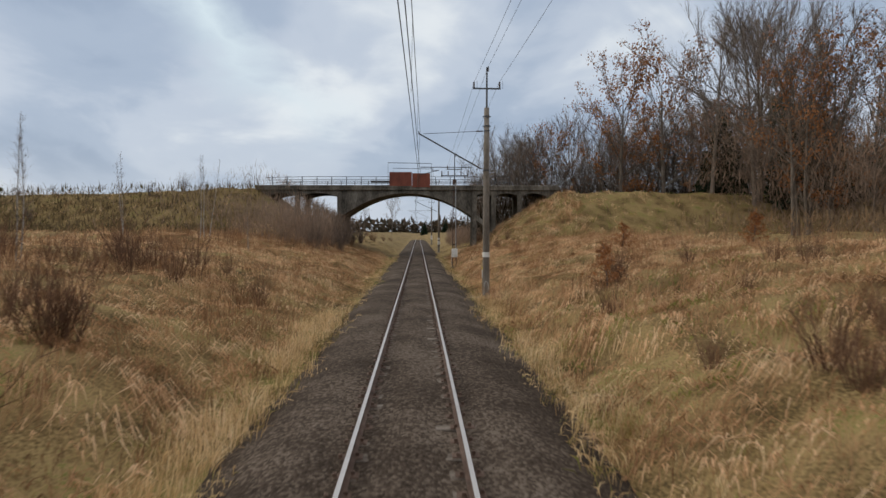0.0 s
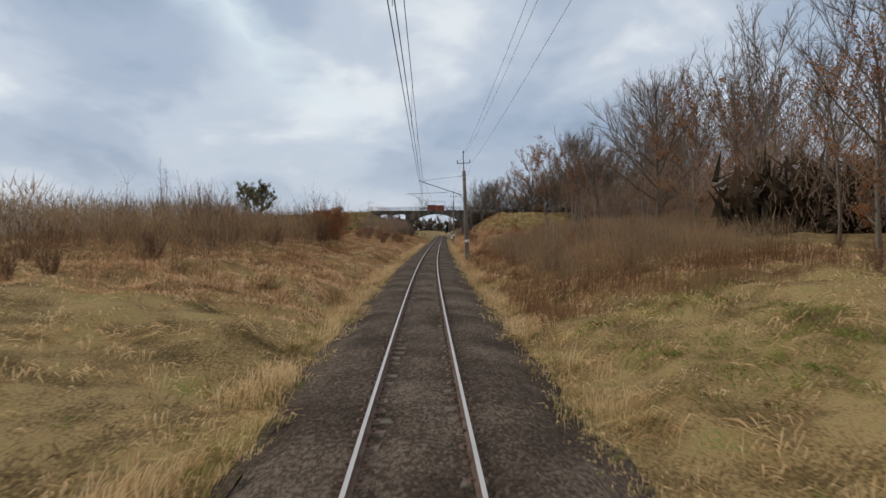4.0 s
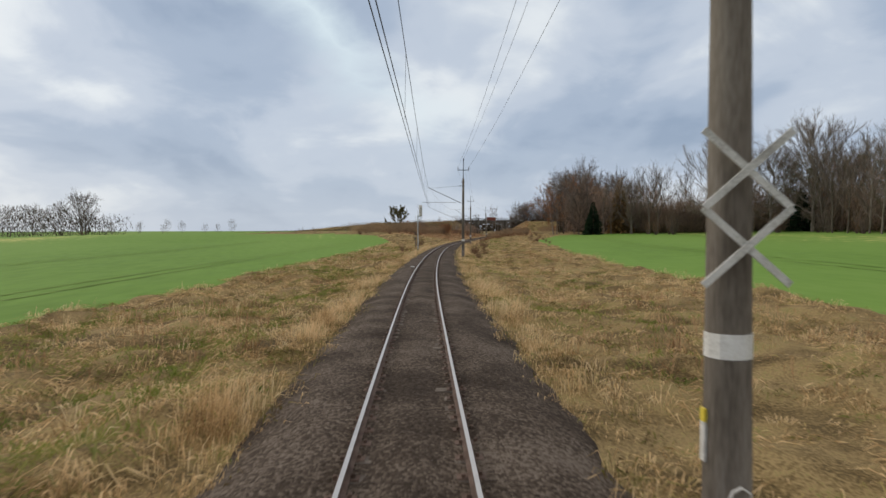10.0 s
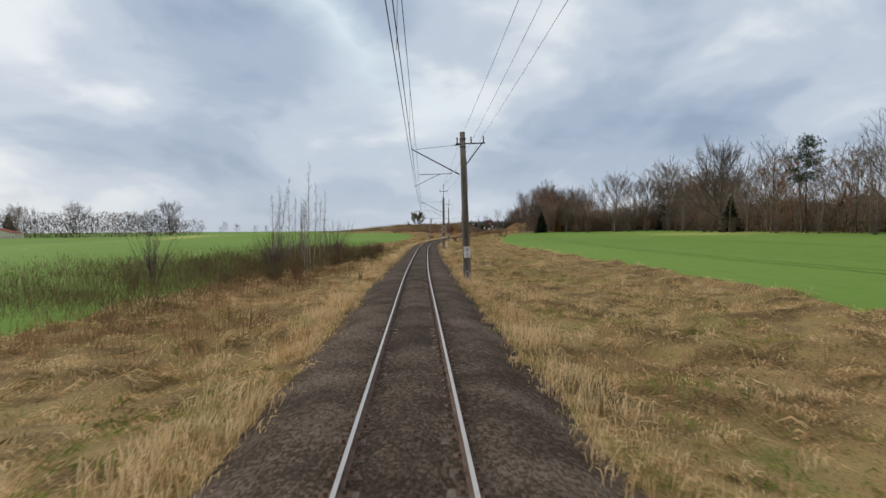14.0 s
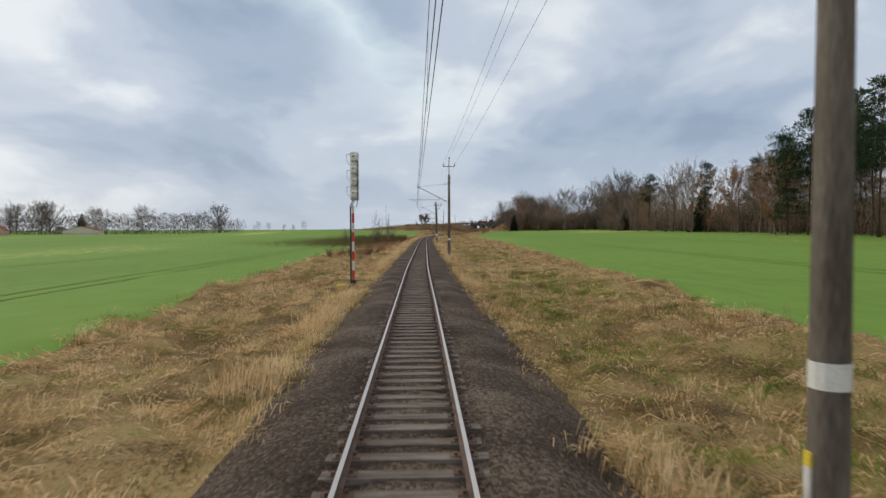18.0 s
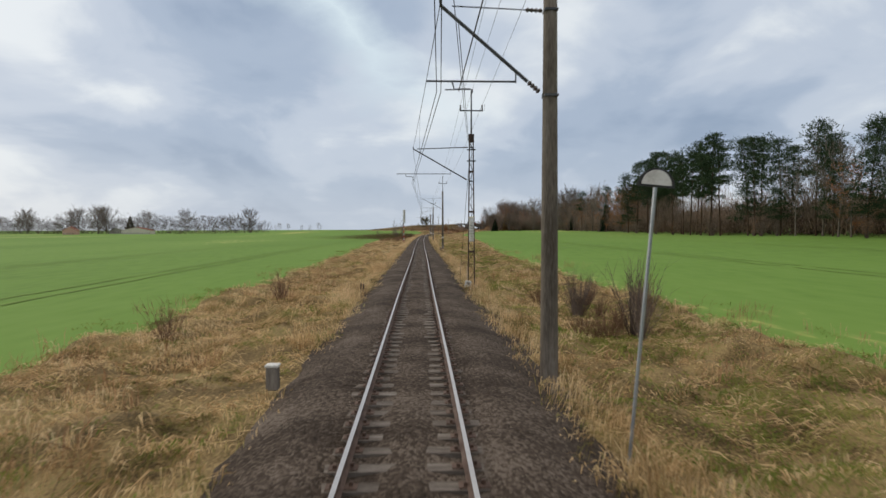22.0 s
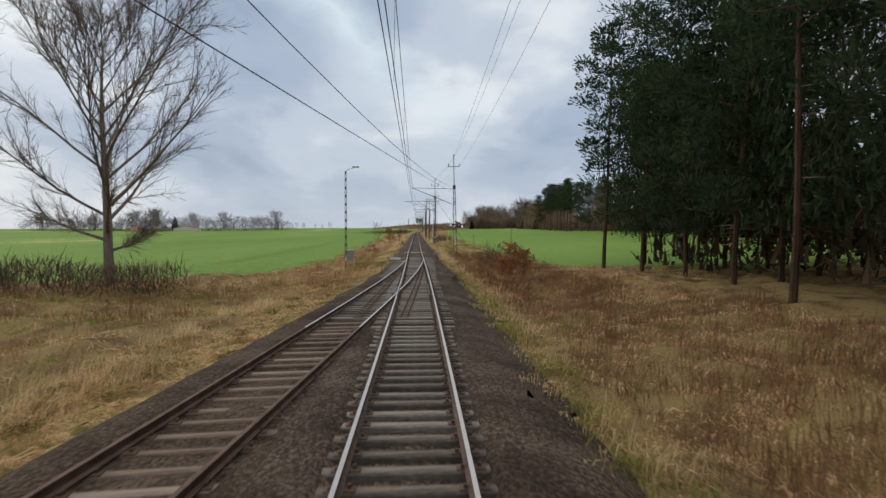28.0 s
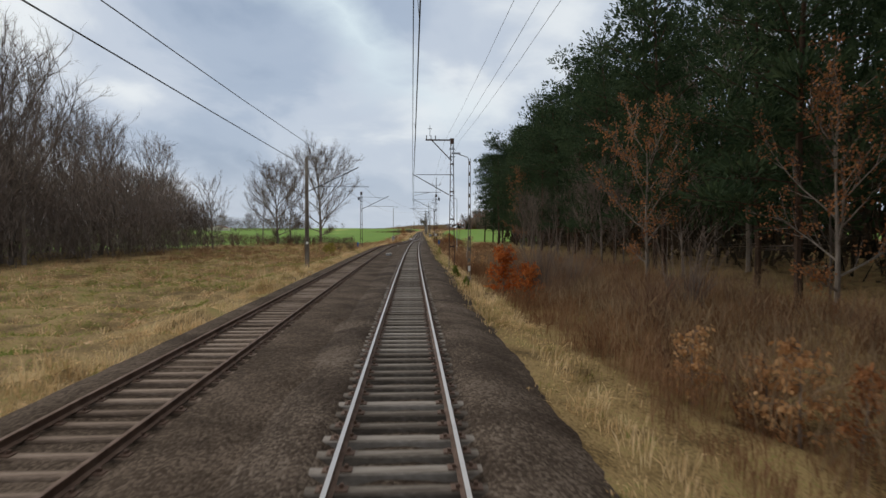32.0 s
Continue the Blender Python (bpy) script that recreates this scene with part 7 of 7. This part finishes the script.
for i in range(16):
    plant("tall_brush", u(925, 938), -u(26, 110), u(0.35, 0.6))

# ---- far country: hedges, rows of trees and a hamlet ----
for i in range(22):
    plant("bare_tree", 1180 + u(-25, 25), -250 - 13 * i - u(0, 8), u(0.5, 0.8))
for i in range(24):
    plant(prng.choice(["bare_tree", "bare_tree", "oak_tree"]), u(975, 1010), -u(265, 600), u(1.0, 1.4))
for i in range(18):
    plant(prng.choice(["tall_brush", "bare_tree", "rusty_thicket"]), u(975, 1040), -u(230, 600), u(1.0, 1.5))
plant("spruce", 1056, -445, 1.9)
for i in range(26):
    plant(prng.choice(["bare_tree", "tall_brush", "spruce"]), u(1180, 1500), u(-60, 260), u(0.9, 1.3))

plant("yellow_sapling", 72.3, 6.3, 1.25)


def house(y, d, size, roof_h, turn, wall, roof, label, z=None):
    p = where(y, d)
    h = thing("house", label, "house", pose(p.x, p.y, z if z is not None else p.z - 0.2, 0, 0, turn))
    w, l, e = size
    part("wall", Mesher().box((w, l, e), (0, 0, e / 2)).add([(-w / 2, -l / 2, e), (w / 2, -l / 2, e), (0, -l / 2, e + roof_h), (-w / 2, l / 2, e), (w / 2, l / 2, e), (0, l / 2, e + roof_h)], [(0, 1, 2), (5, 4, 3)]), wall, h)
    for s in (-1, 1):
        part("roof", Mesher().add([(s * (w / 2 + 0.5), -l / 2 - 0.4, e - 0.25), (0, -l / 2 - 0.4, e + roof_h + 0.1), (0, l / 2 + 0.4, e + roof_h + 0.1), (s * (w / 2 + 0.5), l / 2 + 0.4, e - 0.25),
                                   (s * (w / 2 + 0.5), -l / 2 - 0.4, e - 0.05), (0, -l / 2 - 0.4, e + roof_h + 0.3), (0, l / 2 + 0.4, e + roof_h + 0.3), (s * (w / 2 + 0.5), l / 2 + 0.4, e - 0.05)],
                                  [(0, 1, 2, 3), (7, 6, 5, 4), (0, 4, 5, 1), (3, 2, 6, 7), (0, 3, 7, 4)]), roof, h)
    part("chimney", Mesher().box((0.7, 0.7, 1.6), (0.5, 0, e + roof_h)), RUSTRED, h)
    for k in range(int(w // 2.6)):
        win = part("window", Mesher().box((1.0, 0.08, 1.2), (-w / 2 + 1.6 + 2.6 * k, -l / 2 - 0.02, 1.6)), WHITE, h)
        part("pane", Mesher().box((0.8, 0.04, 1.0), (-w / 2 + 1.6 + 2.6 * k, -l / 2 - 0.06, 1.6)), BLACK, win)
    return h


PINK = shade("pink_render", [(0.42, 0.26, 0.20), (0.52, 0.33, 0.26)], 0.8, 0.9)
CREAM = shade("cream_render", [(0.48, 0.44, 0.36), (0.6, 0.55, 0.46)], 0.8, 0.9)
TILES = shade("red_roof_tiles", [(0.16, 0.055, 0.035), (0.25, 0.09, 0.06)], 1.5, 0.85, bump=0.4)
house(917, -411, (13, 9, 5.0), 3.6, 12, PINK, TILES, "pink house with a red roof across the field")
house(960, -372, (34, 9, 4.6), 3.2, -8, CREAM, TILES, "long cream farmhouse among bare trees")
house(1010, -430, (14, 8, 4.2), 3.4, 20, CREAM, CABINET, "cream house with a grey roof in the hamlet")

# ---- grass ----
grng = np.random.default_rng(5)


def tufts(name, Y, Dd, blades, height, spread, reach, width, mat, label, droop=0.3, tussock=False, drape=False):
    """Clumps of bent blades as one mesh: each blade rises from its root, bends over and hangs."""
    n = len(Y)
    nb = n * blades
    rep = np.repeat(np.arange(n), blades)
    wx, wy = track_x(Y) + Dd, Y
    tall = height * grng.uniform(0.6, 1.3, n) * (1 + 0.65 * hash_noise(wx, wy, 1.7))
    hgt = tall[rep] * grng.uniform(0.55, 1.1, nb)
    # clumps are combed one way by wind and weather, blade by blade a little apart
    comb = 2.6 * hash_noise(wx, wy, 3.4)
    la = comb[rep] + grng.normal(0, 0.95, nb)
    ln = reach * grng.uniform(0.3, 1.2, nb) * tall[rep]
    rr, ra = spread * np.sqrt(grng.random(nb)), grng.uniform(0, 2 * np.pi, nb)
    if tussock:
        # blades rise from a tight root and fall outwards all round, longer on the side that the clump is combed to
        la = ra + grng.normal(0, 0.35, nb)
        lean = np.cos(la - comb[rep])
        hgt = hgt * (1.25 - 0.75 * rr / spread)
        ln = ln * (0.75 + 0.35 * lean)
        rr = rr * 0.75
    x0, y0 = wx[rep] + np.cos(ra) * rr, wy[rep] + np.sin(ra) * rr
    z0 = np.maximum(land(Y, Dd), np.where((Dd > -3.2) & (Dd < 3.4), bed_height(Y, Dd), -9))[rep] - 0.06
    cx, cy, sx, sy = np.cos(la) * ln, np.sin(la) * ln, -np.sin(la) * width / 2, np.cos(la) * width / 2
    wob = grng.normal(0, 0.3, nb) * width
    ztip = z0 + hgt * (1 + 0.55 * (1 - 2.8 * droop))
    if drape:
        # long blades lying down the slope of the mounds, their tips on the ground
        gx, gy = land(Y, Dd + 0.3) - land(Y, Dd - 0.3), land(Y + 0.3, Dd) - land(Y - 0.3, Dd)
        la = np.arctan2(-gy - 0.12 * np.sin(comb), -gx - 0.12 * np.cos(comb))[rep] + grng.normal(0, 0.45, nb)
        cx, cy, sx, sy = np.cos(la) * ln, np.sin(la) * ln, -np.sin(la) * width / 2, np.cos(la) * width / 2
        z0 = land(y0, x0 - track_x(y0)) - 0.03
        ztip = land(y0 + cy, x0 + cx - track_x(y0 + cy)) + grng.uniform(0.0, 0.07, nb)
    base = np.stack([x0, y0, z0], -1)
    ml = np.stack([x0 + cx * 0.45 - sx, y0 + cy * 0.45 - sy, z0 + hgt - wob], -1)
    mr = np.stack([x0 + cx * 0.45 + sx, y0 + cy * 0.45 + sy, z0 + hgt + wob], -1)
    tip = np.stack([x0 + cx, y0 + cy, ztip], -1)
    verts = np.stack([base, ml, mr, tip], 1).reshape(-1, 3)
    k = np.arange(nb)[:, None] * 4
    tris = np.concatenate([k, k + 2, k + 1, k + 1, k + 2, k + 3], 1).reshape(-1)
    ob = new(name, quick_mesh(name, verts, tris, 3, mat))
    return tagged(ob, label, "grass", kind="stuff")


def scatter(n, y0, y1, da, db):
    """Points between two distances from the track, given as functions or numbers."""
    Y = grng.uniform(y0, y1, n)
    A = da(Y) if callable(da) else np.full(n, float(da))
    B = db(Y) if callable(db) else np.full(n, float(db))
    return Y, A + (B - A) * grng.random(n)


def edge_l(Y):
    return np.maximum(np.interp(Y, FY, FL), -24) - 0.2


def edge_r(Y):
    return np.minimum(np.interp(Y, FY, FR), 24) + 0.2


def join(*sets):
    return np.concatenate([s[0] for s in sets]), np.concatenate([s[1] for s in sets])


def clump(Y, Dd, size, cut):
    """Keeps what falls on the clumps of a lattice noise."""
    m = hash_noise(track_x(Y) + Dd, Y, size) > cut
    return Y[m], Dd[m]


# the pale fringe along the trackbed
Y, Q = join(scatter(12000, 150, 880, -2.75, -3.8), scatter(7000, 172, 880, 2.85, 4.2), scatter(2200, -5, 140, -6.4, -8.4), scatter(500, -5, 172, 3.3, 4.2))
Y, Q = clump(Y, Q, 2.6, -0.05)
tufts("fringe_grass", Y, Q, 11, 0.38, 0.32, 0.75, 0.014, DRY, "pale dry grass along the edge of the trackbed", 0.12)
Y, Q = join(scatter(15000, 150, 925, -2.35, -4.0), scatter(16000, 165, 925, 2.4, 4.4), scatter(2200, -5, 165, 2.5, 4.6), scatter(3000, -5, 140, -5.9, -8.2),
            clump(*scatter(1500, 150, 925, -2.1, -2.7), 3.0, 0.2), clump(*scatter(1800, 60, 925, 2.2, 3.0), 3.0, 0.2))
Y, Q = clump(Y, Q, 1.1, -0.35)
tufts("verge_grass", Y, Q, 7, 0.24, 0.30, 1.2, 0.017, MATTED, "short tan and green grass at the foot of the trackbed", 0.4)
# matted grass draped over the banks, and taller tussocks standing out of it
BANKS = (scatter(14500, 150, 775, edge_l, -2.9), scatter(14500, 150, 775, 3.2, edge_r), scatter(1300, -5, 150, -30, -7.6), scatter(1600, 98, 166, -8.0, -4.4))
Y, Q = join(*BANKS)
tufts("matted_grass", Y, Q, 13, 0.14, 0.55, 4.2, 0.026, MATTED, "matted tan and green grass lying over the banks", 0.6, drape=True)
Y, Q = join(scatter(5500, 150, 775, edge_l, -3.8), scatter(5500, 150, 775, 3.8, edge_r), scatter(900, -5, 150, -30, -7.8))
Y, Q = clump(Y, Q, 2.4, -0.1)
tufts("grass_tussocks", Y, Q, 22, 0.40, 0.34, 1.1, 0.018, DRY, "pale tussocks of dry grass standing on the banks", 0.5, True)
# brown weeds of the cutting and of the station's verge
Y, Q = join(scatter(2600, 40, 150, -34, -8.5), scatter(8500, 765, 925, -22, -3.6), scatter(9500, 790, 925, 3.6, 20), scatter(500, 75, 165, 4.2, 16), scatter(1800, 140, 215, -11, -4),
            clump(*scatter(5000, 215, 765, -13, -4.2), 7.0, 0.3), clump(*scatter(5000, 215, 765, 4.2, 15), 7.0, 0.3))
tufts("brown_weeds", Y, Q, 7, 0.50, 0.34, 0.7, 0.015, REDGRASS, "tall brown weeds and dead stems", 0.15)
Y, Q = join(scatter(9500, 0, 78, 4.6, 17), scatter(2600, 78, 140, 4.6, 16), scatter(2200, 140, 196, 4.4, 12.5), scatter(5200, 762, 815, 4.2, 17), clump(*scatter(5000, 800, 920, -20, -4.2), 4.0, 0.25), clump(*scatter(2600, 500, 590, -14, -5), 5.0, -0.1), clump(*scatter(4200, 66, 152, -38, -9), 5.0, -0.1))
tufts("dead_weeds", Y, Q, 8, 0.58, 0.36, 0.6, 0.015, BRACKEN, "dark brown dead weeds and bracken", 0.15)
Y, Q = join(scatter(9000, 765, 925, -22, -3.2), scatter(9000, 765, 925, 3.2, 20), scatter(800, -5, 150, -32, -8.0), scatter(1500, 900, 960, -75, -10), scatter(1500, 900, 950, 10, 70), scatter(2600, 62, 168, 4.4, 17))
tufts("dry_grass", Y, Q, 12, 0.20, 0.5, 2.6, 0.026, PINKGRASS, "dry pinkish-tan grass lying over the slopes", 0.5, drape=True)
Y, Q = join(clump(*scatter(16000, -5, 775, -14, -3.0), 4.0, 0.3), clump(*scatter(16000, 100, 880, 3.1, 15), 4.0, 0.3))
Y, Q = join((Y, Q), scatter(1200, 903, 926, 9, 48), clump(*scatter(12000, 190, 430, 4.4, 12), 3.0, -0.1), clump(*scatter(5000, 430, 775, 5, 12), 5.0, 0.15), clump(*scatter(9000, 0, 150, -32, -9), 4.0, -0.35), scatter(1300, 163, 190, -6.5, -2.6), scatter(900, 60, 165, 2.6, 4.0), clump(*scatter(8000, 560, 700, -14, -4.6), 3.0, 0.1))
tufts("green_grass", Y, Q, 8, 0.17, 0.42, 2.2, 0.024, GREENGRASS, "patches of short green grass", 0.4, drape=True)

# ---- the farmer's wheel tracks in the young corn ----
TRAMLINE = shade("pressed_corn", [(0.11, 0.165, 0.032), (0.135, 0.205, 0.040), (0.16, 0.235, 0.050)], 0.3, 0.95, bump=0.3)
for da in (-24, -46, 33, 57):
    tm = Mesher()
    for off in (0.0, 1.9):
        run = [(float(track_x(y)) + da + off + 0.25 * math.sin(y * 0.03), float(y), float(land(y, da + off)) + 0.035, 0.0) for y in np.arange(185, 735, 2.2)]
        k = len(tm.v)
        tm.v += [p for x, y, z, _ in run for p in ((x - 0.11, y, z), (x + 0.11, y, z))]
        tm.f += [(k + 2 * i, k + 2 * i + 1, k + 2 * i + 3, k + 2 * i + 2) for i in range(len(run) - 1)]
        tm.m += [0] * (len(run) - 1)
    tagged(new("wheel_tracks", tm.mesh("wheel_tracks", TRAMLINE)), "pair of dark wheel tracks pressed into the young corn", "ground", kind="structure")
